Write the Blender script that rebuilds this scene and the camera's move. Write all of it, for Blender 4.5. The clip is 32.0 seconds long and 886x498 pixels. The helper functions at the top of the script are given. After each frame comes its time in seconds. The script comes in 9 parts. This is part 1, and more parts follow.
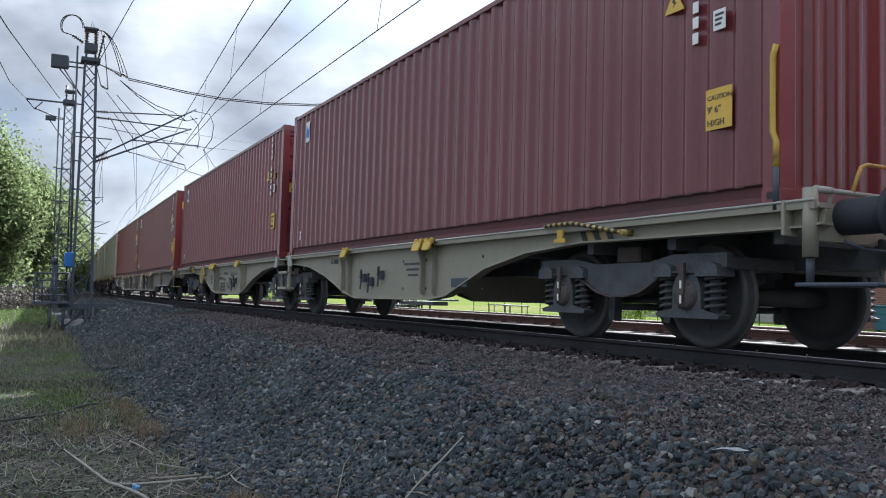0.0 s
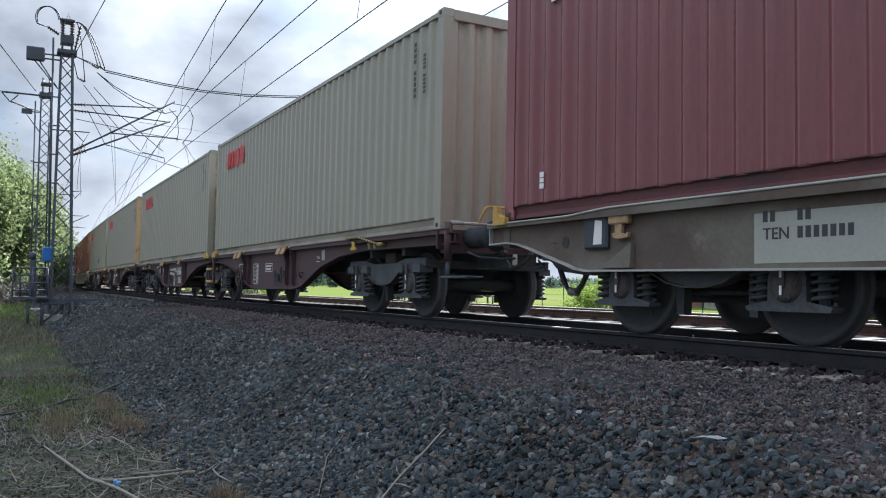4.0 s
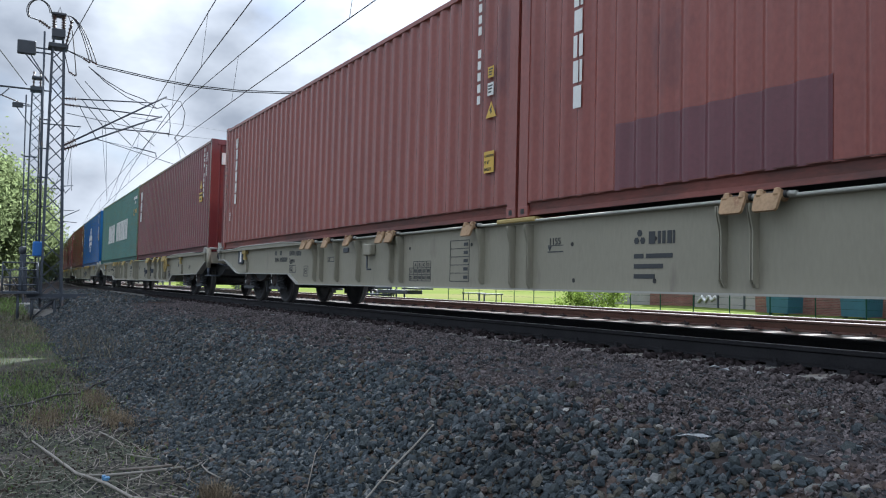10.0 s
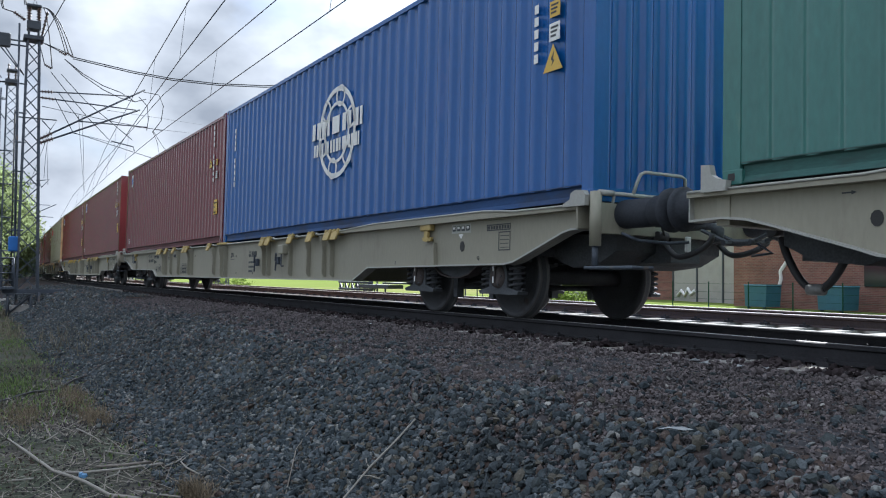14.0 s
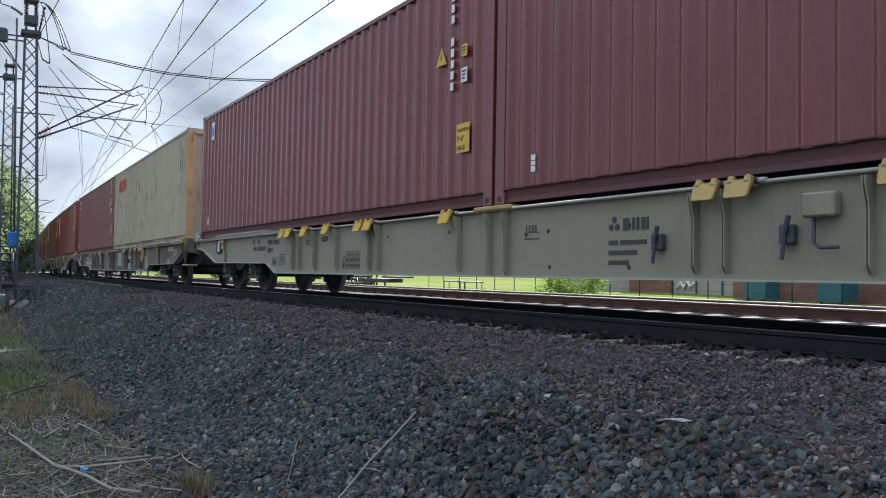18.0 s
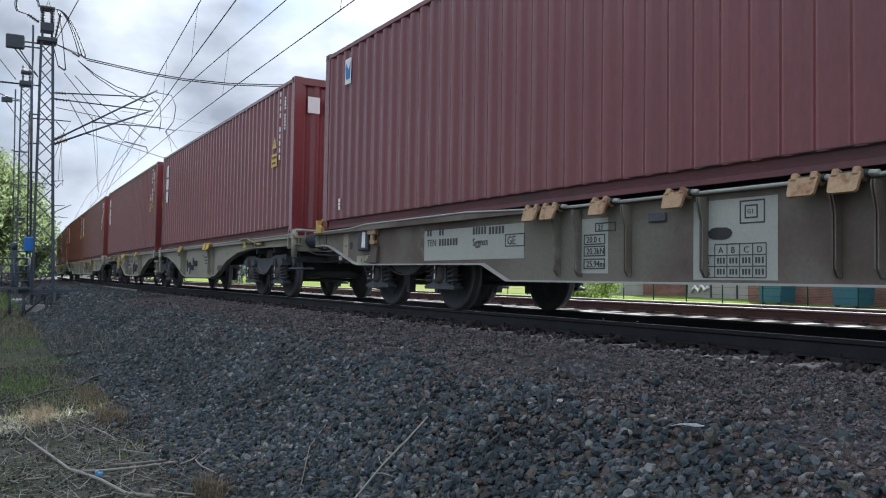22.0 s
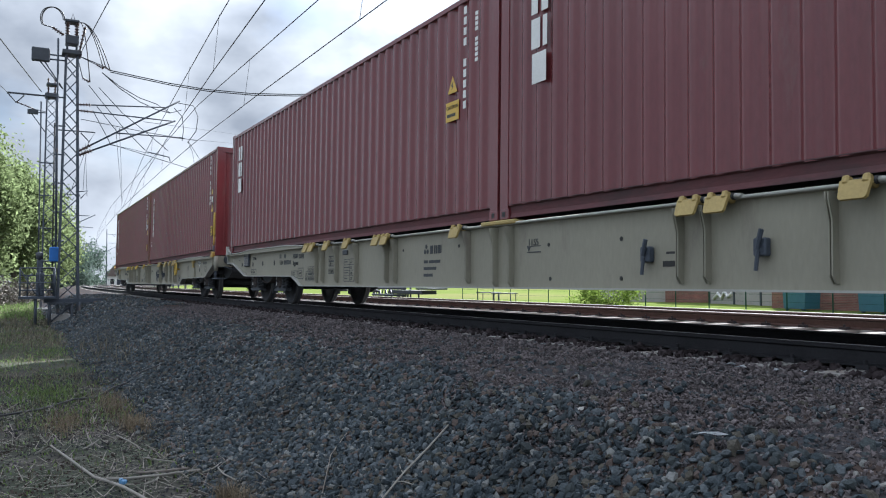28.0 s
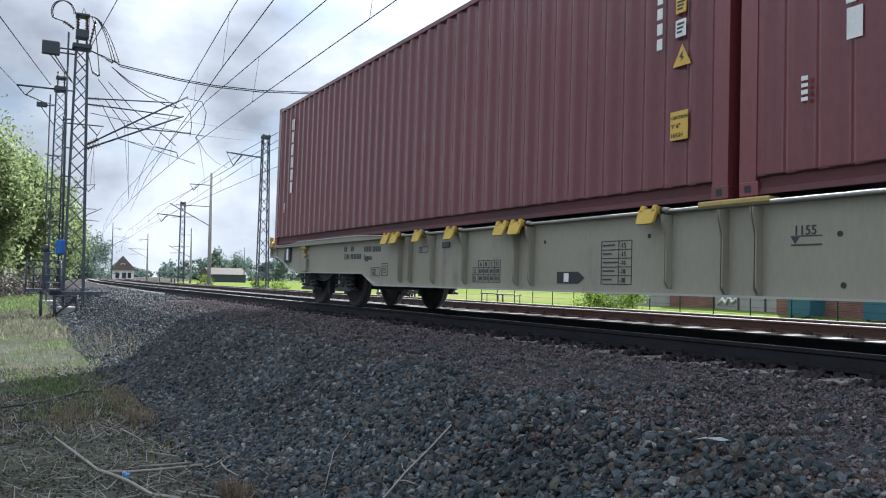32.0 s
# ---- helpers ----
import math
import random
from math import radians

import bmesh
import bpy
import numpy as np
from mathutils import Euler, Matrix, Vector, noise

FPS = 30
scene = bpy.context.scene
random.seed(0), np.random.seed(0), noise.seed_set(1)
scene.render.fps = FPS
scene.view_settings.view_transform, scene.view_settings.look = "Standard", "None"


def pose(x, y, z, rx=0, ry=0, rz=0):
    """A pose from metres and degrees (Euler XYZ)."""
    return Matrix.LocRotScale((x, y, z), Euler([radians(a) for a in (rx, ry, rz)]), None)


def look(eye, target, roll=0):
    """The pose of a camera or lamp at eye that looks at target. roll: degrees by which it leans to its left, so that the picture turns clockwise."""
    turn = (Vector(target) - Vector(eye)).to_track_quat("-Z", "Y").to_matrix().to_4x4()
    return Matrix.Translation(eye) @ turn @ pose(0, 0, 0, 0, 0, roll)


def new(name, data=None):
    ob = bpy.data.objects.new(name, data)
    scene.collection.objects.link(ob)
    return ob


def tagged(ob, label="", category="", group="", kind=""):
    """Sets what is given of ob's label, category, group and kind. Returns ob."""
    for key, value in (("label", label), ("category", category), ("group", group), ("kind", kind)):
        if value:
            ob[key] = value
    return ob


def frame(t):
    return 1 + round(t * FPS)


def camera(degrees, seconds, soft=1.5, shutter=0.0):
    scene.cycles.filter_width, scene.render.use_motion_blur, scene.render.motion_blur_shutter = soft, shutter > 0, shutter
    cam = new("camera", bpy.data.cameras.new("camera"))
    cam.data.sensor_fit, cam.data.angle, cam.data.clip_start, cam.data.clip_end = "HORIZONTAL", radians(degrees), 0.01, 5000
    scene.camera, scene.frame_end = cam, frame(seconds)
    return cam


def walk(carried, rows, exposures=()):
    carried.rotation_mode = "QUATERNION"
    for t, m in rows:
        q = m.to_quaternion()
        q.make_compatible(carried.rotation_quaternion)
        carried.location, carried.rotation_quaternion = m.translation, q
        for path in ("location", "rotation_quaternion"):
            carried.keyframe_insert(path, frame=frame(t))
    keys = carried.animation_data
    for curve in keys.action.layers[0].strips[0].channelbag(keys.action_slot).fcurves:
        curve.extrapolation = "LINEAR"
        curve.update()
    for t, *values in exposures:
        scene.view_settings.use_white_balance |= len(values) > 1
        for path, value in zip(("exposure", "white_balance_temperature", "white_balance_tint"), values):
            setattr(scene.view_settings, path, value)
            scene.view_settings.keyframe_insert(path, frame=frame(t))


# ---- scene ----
EYE = (0.0, 0.0, 0.472)


def view(turn, tilt, lean, dx, dy, dz):
    """Camera pose: turn to the left of +y, tilt up, lean, and the hand's small sway."""
    return pose(EYE[0] + dx, EYE[1] + dy, EYE[2] + dz, 90 + tilt, 0, turn) @ pose(0, 0, 0, 0, 0, lean)


cam = camera(56.99, 32.0, 1.1)
walk(cam, [
    (0, view(61.72, 3.09, 0.84, -0.036, -0.014, -0.010)),
    (0.5, view(61.70, 3.08, 0.81, -0.037, -0.011, -0.011)),
    (1, view(61.56, 3.05, 0.81, -0.043, -0.010, -0.013)),
    (1.5, view(61.25, 2.90, 0.74, -0.048, -0.005, -0.010)),
    (2, view(60.97, 2.79, 0.71, -0.052, 0.001, -0.011)),
    (2.5, view(60.68, 2.65, 0.61, -0.048, 0.001, -0.014)),
    (3, view(60.67, 2.63, 0.56, -0.046, -0.006, -0.014)),
    (3.5, view(60.60, 2.55, 0.40, -0.039, -0.004, -0.007)),
    (5.5, view(60.17, 2.34, 0.40, -0.028, -0.002, -0.008)),
    (6, view(60.01, 2.29, 0.44, -0.025, -0.003, -0.010)),
    (6.5, view(59.91, 2.17, 0.33, -0.026, 0.001, -0.009)),
    (7, view(59.92, 2.09, 0.34, -0.029, -0.003, -0.011)),
    (7.5, view(59.86, 1.96, 0.39, -0.032, 0.002, -0.009)),
    (8, view(59.93, 2.04, 0.42, -0.024, -0.002, -0.008)),
    (8.5, view(59.93, 2.08, 0.44, -0.028, 0.002, -0.007)),
    (9, view(59.83, 2.11, 0.58, -0.025, 0.000, -0.007)),
    (9.5, view(59.83, 2.20, 0.71, -0.007, -0.004, -0.004)),
    (10, view(59.94, 2.30, 0.67, -0.006, 0.002, -0.003)),
    (10.5, view(59.79, 2.37, 0.57, -0.005, -0.001, 0.000)),
    (11, view(59.64, 2.45, 0.62, -0.016, 0.004, -0.002)),
    (11.5, view(59.50, 2.44, 0.72, -0.020, 0.003, -0.004)),
    (12, view(59.24, 2.45, 0.67, -0.015, 0.003, -0.003)),
    (12.5, view(58.95, 2.42, 0.58, -0.018, 0.013, -0.003)),
    (13, view(58.81, 2.30, 0.61, -0.019, 0.015, -0.008)),
    (13.5, view(58.64, 2.15, 0.59, -0.022, 0.005, -0.008)),
    (14, view(58.60, 1.94, 0.55, -0.030, 0.013, -0.007)),
    (14.5, view(58.54, 1.73, 0.52, -0.028, 0.012, -0.009)),
    (16.5, view(58.48, 1.41, 0.42, -0.027, 0.012, -0.009)),
    (17, view(58.56, 1.45, 0.41, -0.025, 0.009, -0.009)),
    (17.5, view(58.48, 1.43, 0.36, -0.023, 0.008, -0.009)),
    (18, view(58.55, 1.49, 0.30, -0.027, 0.010, -0.010)),
    (18.5, view(58.66, 1.49, 0.24, -0.023, 0.010, -0.006)),
    (19, view(58.74, 1.64, 0.14, -0.020, 0.010, -0.007)),
    (19.5, view(58.98, 1.84, 0.11, -0.014, 0.006, -0.005)),
    (20, view(59.07, 1.86, 0.09, -0.018, 0.012, -0.005)),
    (20.5, view(59.23, 1.84, 0.08, -0.024, 0.009, -0.009)),
    (21, view(59.34, 1.82, 0.07, -0.027, 0.006, -0.011)),
    (21.5, view(59.41, 1.82, 0.11, -0.019, 0.005, -0.007)),
    (22, view(59.47, 1.76, 0.18, -0.019, 0.015, -0.005)),
    (22.5, view(59.63, 1.75, 0.23, -0.020, 0.013, -0.006)),
    (23, view(59.76, 1.74, 0.22, -0.020, 0.010, -0.007)),
    (23.5, view(59.81, 1.73, 0.29, -0.016, 0.011, -0.009)),
    (24, view(59.92, 1.73, 0.17, -0.013, 0.010, -0.002)),
    (24.5, view(60.10, 1.77, 0.15, -0.021, 0.012, -0.006)),
    (25, view(60.21, 1.72, 0.05, -0.020, 0.016, -0.003)),
    (25.5, view(60.42, 1.74, -0.00, -0.019, 0.018, -0.001)),
    (27.5, view(60.81, 2.22, -0.09, -0.002, 0.009, 0.002)),
    (28, view(60.91, 2.29, -0.08, -0.011, 0.016, -0.002)),
    (28.5, view(61.02, 2.24, -0.06, -0.016, 0.016, -0.000)),
    (29, view(61.03, 2.22, 0.14, -0.010, 0.012, -0.001)),
    (29.5, view(61.04, 2.12, 0.31, -0.009, 0.015, -0.006)),
    (30, view(61.09, 2.21, 0.36, -0.004, 0.007, -0.001)),
    (30.5, view(61.16, 2.16, 0.68, -0.012, 0.007, -0.002)),
    (31, view(61.21, 2.18, 1.05, -0.014, 0.001, -0.005)),
    (31.5, view(61.24, 2.25, 1.11, -0.006, -0.001, -0.003)),
    (32, view(61.25, 2.29, 1.03, 0.001, 0.000, 0.001)),
], exposures=[(0, 1.74, 5700, 9), (32, 1.74, 5700, 9)])

# ---- world, sun, exposure ----
SUN = Vector((-0.70, 0.80, 0.74)).normalized()
world = bpy.data.worlds.new("sky")
scene.world = world
world.use_nodes = True
wn, wl = world.node_tree.nodes, world.node_tree.links
wn.clear()
w_out = wn.new("ShaderNodeOutputWorld")
w_bg = wn.new("ShaderNodeBackground")
w_bg.inputs["Strength"].default_value = 0.0345
w_sky = wn.new("ShaderNodeTexSky")
w_sky.sky_type, w_sky.sun_disc = "NISHITA", False
w_sky.sun_elevation = math.asin(SUN.z)
w_sky.sun_rotation = math.atan2(SUN.x, SUN.y)
w_sky.air_density, w_sky.dust_density, w_sky.ozone_density = 1.0, 1.2, 1.0
w_co = wn.new("ShaderNodeTexCoord")
w_map = wn.new("ShaderNodeMapping")
w_map.inputs["Scale"].default_value = (1.0, 1.0, 1.7)
w_map.inputs["Location"].default_value = (0.35, 0.1, 0.0)
w_noise = wn.new("ShaderNodeTexNoise")
w_noise.inputs["Scale"].default_value = 3.0
w_noise.inputs["Detail"].default_value = 7
w_noise.inputs["Roughness"].default_value = 0.52
w_ramp = wn.new("ShaderNodeValToRGB")
w_ramp.color_ramp.elements[0].position, w_ramp.color_ramp.elements[1].position = 0.30, 0.48
w_noise2 = wn.new("ShaderNodeTexNoise")
w_noise2.inputs["Scale"].default_value = 5.0
w_noise2.inputs["Detail"].default_value = 5
w_ramp2 = wn.new("ShaderNodeValToRGB")
w_ramp2.color_ramp.elements[0].color = (3.7, 3.9, 4.25, 1)
w_ramp2.color_ramp.elements[1].color = (8.8, 8.85, 8.9, 1)
w_ramp2.color_ramp.elements[0].position, w_ramp2.color_ramp.elements[1].position = 0.36, 0.64
w_mix = wn.new("ShaderNodeMix")
w_mix.data_type = "RGBA"
wl.new(w_co.outputs["Generated"], w_map.inputs["Vector"])
wl.new(w_map.outputs["Vector"], w_noise.inputs["Vector"])
wl.new(w_map.outputs["Vector"], w_noise2.inputs["Vector"])
wl.new(w_noise.outputs["Fac"], w_ramp.inputs["Fac"])
wl.new(w_noise2.outputs["Fac"], w_ramp2.inputs["Fac"])
wl.new(w_ramp.outputs["Color"], w_mix.inputs["Factor"])
wl.new(w_sky.outputs["Color"], w_mix.inputs["A"])
wl.new(w_ramp2.outputs["Color"], w_mix.inputs["B"])
w_sep = wn.new("ShaderNodeSeparateXYZ")
w_up = wn.new("ShaderNodeMapRange")
w_up.inputs["From Min"].default_value, w_up.inputs["From Max"].default_value = 0.25, 0.9
w_up.inputs["To Min"].default_value, w_up.inputs["To Max"].default_value = 1.0, 2.3
w_mul = wn.new("ShaderNodeMix")
w_mul.data_type, w_mul.blend_type = "RGBA", "MULTIPLY"
w_mul.inputs["Factor"].default_value = 1.0
wl.new(w_co.outputs["Generated"], w_sep.inputs[0])
wl.new(w_sep.outputs["Z"], w_up.inputs["Value"])
wl.new(w_mix.outputs["Result"], w_mul.inputs["A"])
wl.new(w_up.outputs[0], w_mul.inputs["B"])
# thin cloud glows towards the sun
w_dot = wn.new("ShaderNodeVectorMath")
w_dot.operation = "DOT_PRODUCT"
w_dot.inputs[1].default_value = SUN
w_glow = wn.new("ShaderNodeMapRange")
w_glow.interpolation_type = "SMOOTHSTEP"
w_glow.inputs["From Min"].default_value, w_glow.inputs["From Max"].default_value = 0.80, 1.0
w_glow.inputs["To Min"].default_value, w_glow.inputs["To Max"].default_value = 1.0, 1.9
w_gmul = wn.new("ShaderNodeMix")
w_gmul.data_type, w_gmul.blend_type = "RGBA", "MULTIPLY"
w_gmul.inputs["Factor"].default_value = 1.0
wl.new(w_co.outputs["Generated"], w_dot.inputs[0])
wl.new(w_dot.outputs["Value"], w_glow.inputs["Value"])
wl.new(w_mul.outputs["Result"], w_gmul.inputs["A"])
wl.new(w_glow.outputs[0], w_gmul.inputs["B"])
wl.new(w_gmul.outputs["Result"], w_bg.inputs["Color"])
wl.new(w_bg.outputs["Background"], w_out.inputs["Surface"])

sun = new("sun", bpy.data.lights.new("sun", "SUN"))
sun.data.energy, sun.data.angle, sun.data.color = 5.2, radians(0.8), (1.0, 0.95, 0.87)
sun.matrix_world = look(SUN * 50, (0, 0, 0))

# ---- the track's curve ----
K, YC, CANT = 1 / 1286.8, 6.266, radians(0.87)


def along(s, u=0.0, z=0.0, cant=False):
    """Point at arc length s along the near track, u metres beyond its centre line, z over the rails."""
    a = K * s
    if cant:
        u, z = u * math.cos(CANT) + z * math.sin(CANT), z * math.cos(CANT) - u * math.sin(CANT)
    return Vector((math.sin(a) / K - math.sin(a) * u, YC + (1 - math.cos(a)) / K + math.cos(a) * u, z))


def at(s, u=0.0, z=0.0, turn=0.0):
    p = along(s, u, z)
    return pose(p.x, p.y, p.z, 0, 0, math.degrees(K * s) + turn)


# ---- materials ----
MATS = {}


def material(name, col, rough=0.7, metal=0.0, var=0.25, scale=3.0, fine=40.0, bump=0.15, dirt=None, dirt_amt=0.0,
             dirt_scale=2.0, hue=0.0, stretch=(1, 1, 1), coat=0.0, island=0.0, spec=0.5, alt=None, alt_lo=0.45, alt_hi=0.6):
    """A surface with a base colour that varies at two scales, a second dirt colour in patches, and a fine relief."""
    if name in MATS:
        return MATS[name]
    m = bpy.data.materials.new(name)
    m.use_nodes = True
    n, l = m.node_tree.nodes, m.node_tree.links
    b = n["Principled BSDF"]
    b.inputs["Roughness"].default_value, b.inputs["Metallic"].default_value = rough, metal
    b.inputs["Specular IOR Level"].default_value = spec
    b.inputs["Coat Weight"].default_value = coat
    co = n.new("ShaderNodeTexCoord")
    mp = n.new("ShaderNodeMapping")
    mp.inputs["Scale"].default_value = stretch
    info = n.new("ShaderNodeObjectInfo")
    shift = n.new("ShaderNodeVectorMath")
    shift.operation = "SCALE"
    shift.inputs[0].default_value = (7.3, 3.1, 5.7)
    l.new(info.outputs["Random"], shift.inputs["Scale"])
    l.new(shift.outputs["Vector"], mp.inputs["Location"])
    l.new(co.outputs["Object"], mp.inputs["Vector"])
    big, small = n.new("ShaderNodeTexNoise"), n.new("ShaderNodeTexNoise")
    big.inputs["Scale"].default_value, big.inputs["Detail"].default_value = scale, 5
    small.inputs["Scale"].default_value, small.inputs["Detail"].default_value = fine, 3
    for t in (big, small):
        l.new(mp.outputs["Vector"], t.inputs["Vector"])
    add = n.new("ShaderNodeMath")
    add.operation = "MULTIPLY_ADD"
    add.inputs[1].default_value = 0.5
    l.new(small.outputs["Fac"], add.inputs[0])
    half = n.new("ShaderNodeMath")
    half.operation = "MULTIPLY"
    half.inputs[1].default_value = 0.5
    l.new(big.outputs["Fac"], half.inputs[0])
    l.new(half.outputs[0], add.inputs[2])
    rng = n.new("ShaderNodeMapRange")
    rng.inputs["From Min"].default_value, rng.inputs["From Max"].default_value = 0.3, 0.7
    rng.inputs["To Min"].default_value, rng.inputs["To Max"].default_value = 1 - var, 1 + var
    l.new(add.outputs[0], rng.inputs["Value"])
    base = n.new("ShaderNodeMix")
    base.data_type = "RGBA"
    base.inputs["A"].default_value = (*col, 1)
    base.inputs["B"].default_value = (*(alt or col), 1)
    if alt:
        ar = n.new("ShaderNodeMapRange")
        ar.inputs["From Min"].default_value, ar.inputs["From Max"].default_value = alt_lo, alt_hi
        third = n.new("ShaderNodeTexNoise")
        third.inputs["Scale"].default_value, third.inputs["Detail"].default_value = scale * 0.6, 6
        l.new(mp.outputs["Vector"], third.inputs["Vector"])
        l.new(third.outputs["Fac"], ar.inputs["Value"])
        l.new(ar.outputs[0], base.inputs["Factor"])
    else:
        base.inputs["Factor"].default_value = 0
    mul = n.new("ShaderNodeMix")
    mul.data_type, mul.blend_type = "RGBA", "MULTIPLY"
    mul.inputs["Factor"].default_value = 1
    l.new(base.outputs["Result"], mul.inputs["A"])
    l.new(rng.outputs[0], mul.inputs["B"])
    out = mul.outputs["Result"]
    if island:
        geo = n.new("ShaderNodeNewGeometry")
        ir = n.new("ShaderNodeMapRange")
        ir.inputs["To Min"].default_value, ir.inputs["To Max"].default_value = 1 - island, 1 + island
        l.new(geo.outputs["Random Per Island"], ir.inputs["Value"])
        im = n.new("ShaderNodeMix")
        im.data_type, im.blend_type = "RGBA", "MULTIPLY"
        im.inputs["Factor"].default_value = 1
        l.new(out, im.inputs["A"])
        l.new(ir.outputs[0], im.inputs["B"])
        out = im.outputs["Result"]
    if hue:
        hs = n.new("ShaderNodeHueSaturation")
        hr = n.new("ShaderNodeMapRange")
        hr.inputs["To Min"].default_value, hr.inputs["To Max"].default_value = 1 - hue, 1 + hue
        l.new(info.outputs["Random"], hr.inputs["Value"])
        l.new(hr.outputs[0], hs.inputs["Value"])
        l.new(out, hs.inputs["Color"])
        out = hs.outputs["Color"]
    if dirt:
        dn = n.new("ShaderNodeTexNoise")
        dn.inputs["Scale"].default_value, dn.inputs["Detail"].default_value = dirt_scale, 8
        dn.inputs["Roughness"].default_value = 0.65
        l.new(mp.outputs["Vector"], dn.inputs["Vector"])
        dr = n.new("ShaderNodeMapRange")
        dr.inputs["From Min"].default_value, dr.inputs["From Max"].default_value = 0.68 - dirt_amt * 0.3, 0.78 - dirt_amt * 0.2
        l.new(dn.outputs["Fac"], dr.inputs["Value"])
        dm = n.new("ShaderNodeMix")
        dm.data_type = "RGBA"
        dm.inputs["B"].default_value = (*dirt, 1)
        l.new(dr.outputs[0], dm.inputs["Factor"])
        l.new(out, dm.inputs["A"])
        out = dm.outputs["Result"]
    l.new(out, b.inputs["Base Color"])
    if bump:
        bp = n.new("ShaderNodeBump")
        bp.inputs["Strength"].default_value, bp.inputs["Distance"].default_value = bump, 0.01
        l.new(small.outputs["Fac"], bp.inputs["Height"])
        l.new(bp.outputs["Normal"], b.inputs["Normal"])
    MATS[name] = m
    return m


RUST = (0.16, 0.055, 0.025)
red_paint = material("red_container_paint", (0.152, 0.034, 0.038), 0.22, spec=0.65, var=0.14, scale=0.8, fine=25, bump=0.05, dirt=(0.14, 0.066, 0.06), dirt_amt=0.12, dirt_scale=1.3, hue=0.12, stretch=(1, 1, 0.35))
orange_red_paint = material("orange_red_container_paint", (0.218, 0.060, 0.047), 0.26, spec=0.6, var=0.16, scale=0.8, fine=25, bump=0.05, dirt=(0.12, 0.035, 0.035), dirt_amt=0.25, dirt_scale=0.7, stretch=(1, 1, 0.6))
grey_paint = material("pale_grey_container_paint", (0.268, 0.254, 0.205), 0.32, spec=0.5, var=0.08, scale=0.7, fine=20, bump=0.04, dirt=(0.28, 0.25, 0.18), dirt_amt=0.10, dirt_scale=1.2, hue=0.06, stretch=(1, 1, 0.4))
rusty_paint = material("rust_streaked_cream_paint", (0.375, 0.345, 0.258), 0.6, var=0.10, scale=0.8, fine=20, bump=0.06, dirt=(0.15, 0.068, 0.032), dirt_amt=0.42, dirt_scale=15.0, stretch=(1, 1, 0.11))
green_paint = material("green_container_paint", (0.045, 0.150, 0.130), 0.24, spec=0.65, var=0.14, scale=0.8, fine=25, bump=0.05, dirt=(0.10, 0.20, 0.15), dirt_amt=0.15, dirt_scale=1.2, stretch=(1, 1, 0.35))
blue_paint = material("blue_container_paint", (0.010, 0.085, 0.29), 0.22, spec=0.6, var=0.12, scale=0.8, fine=25, bump=0.05, dirt=(0.05, 0.10, 0.28), dirt_amt=0.15, dirt_scale=1.2, stretch=(1, 1, 0.35))
maroon_patch = material("maroon_touch_up_paint", (0.120, 0.036, 0.046), 0.3, spec=0.6, var=0.16, scale=1.5, fine=25, bump=0.05)
cream_rust = material("rusty_orange_corner_paint", (0.44, 0.30, 0.15), 0.7, var=0.2, scale=2, fine=30, dirt=(0.27, 0.10, 0.03), dirt_amt=0.5, dirt_scale=3)
wagon_grey = material("wagon_grey_paint", (0.252, 0.239, 0.184), 0.55, var=0.10, scale=1.2, fine=30, bump=0.05, dirt=(0.185, 0.165, 0.135), dirt_amt=0.34, dirt_scale=2.6, hue=0.08, stretch=(1, 1, 0.3))
wagon_worn = material("weathered_wagon_paint", (0.148, 0.136, 0.110), 0.75, var=0.18, scale=1.3, fine=30, bump=0.08, alt=(0.092, 0.068, 0.056), dirt=(0.28, 0.27, 0.22), dirt_amt=0.18, dirt_scale=0.9)
wagon_brown = material("wagon_brown_paint", (0.056, 0.028, 0.031), 0.65, var=0.18, scale=1.5, fine=30, bump=0.06, dirt=(0.05, 0.034, 0.032), dirt_amt=0.3, dirt_scale=1.5)
# Running gear tones are lifted to stand in for lens veil over the darks.
under_black = material("grimy_veil_lifted_gear", (0.080, 0.086, 0.094), 0.85, spec=0.25, var=0.35, scale=4, fine=50, bump=0.3, dirt=(0.066, 0.055, 0.050), dirt_amt=0.25, dirt_scale=3)
bogie_brown = material("brake_dust_brown", (0.085, 0.073, 0.070), 0.9, spec=0.2, var=0.35, scale=5, fine=60, bump=0.3, dirt=(0.045, 0.045, 0.05), dirt_amt=0.35, dirt_scale=4)
spring_grey = material("veil_lifted_spring_steel", (0.060, 0.063, 0.068), 0.8, spec=0.25, var=0.25, scale=6, fine=50, bump=0.15)
wheel_steel = material("wheel_steel", (0.070, 0.072, 0.076), 0.85, 0.0, spec=0.15, var=0.25, scale=5, fine=60, bump=0.1, dirt=(0.05, 0.032, 0.022), dirt_amt=0.2)
tread_steel = material("worn_tread", (0.10, 0.097, 0.094), 0.6, 0.3, var=0.08, scale=8, fine=80, bump=0.02)
yellow_paint = material("yellow_paint", (0.50, 0.34, 0.05), 0.6, var=0.14, scale=3, fine=40, bump=0.05, dirt=(0.20, 0.13, 0.06), dirt_amt=0.25, dirt_scale=5)
black_paint = material("black_paint", (0.02, 0.02, 0.02), 0.6, var=0.2, bump=0.05)
white_paint = material("white_lettering", (0.72, 0.72, 0.70), 0.6, var=0.08, scale=5, bump=0.03, dirt=(0.4, 0.38, 0.36), dirt_amt=0.15, dirt_scale=8)
dark_letter = material("dark_lettering", (0.035, 0.04, 0.045), 0.6, var=0.1, bump=0.03)
red_letter = material("red_lettering", (0.55, 0.03, 0.04), 0.6, var=0.1, bump=0.03)
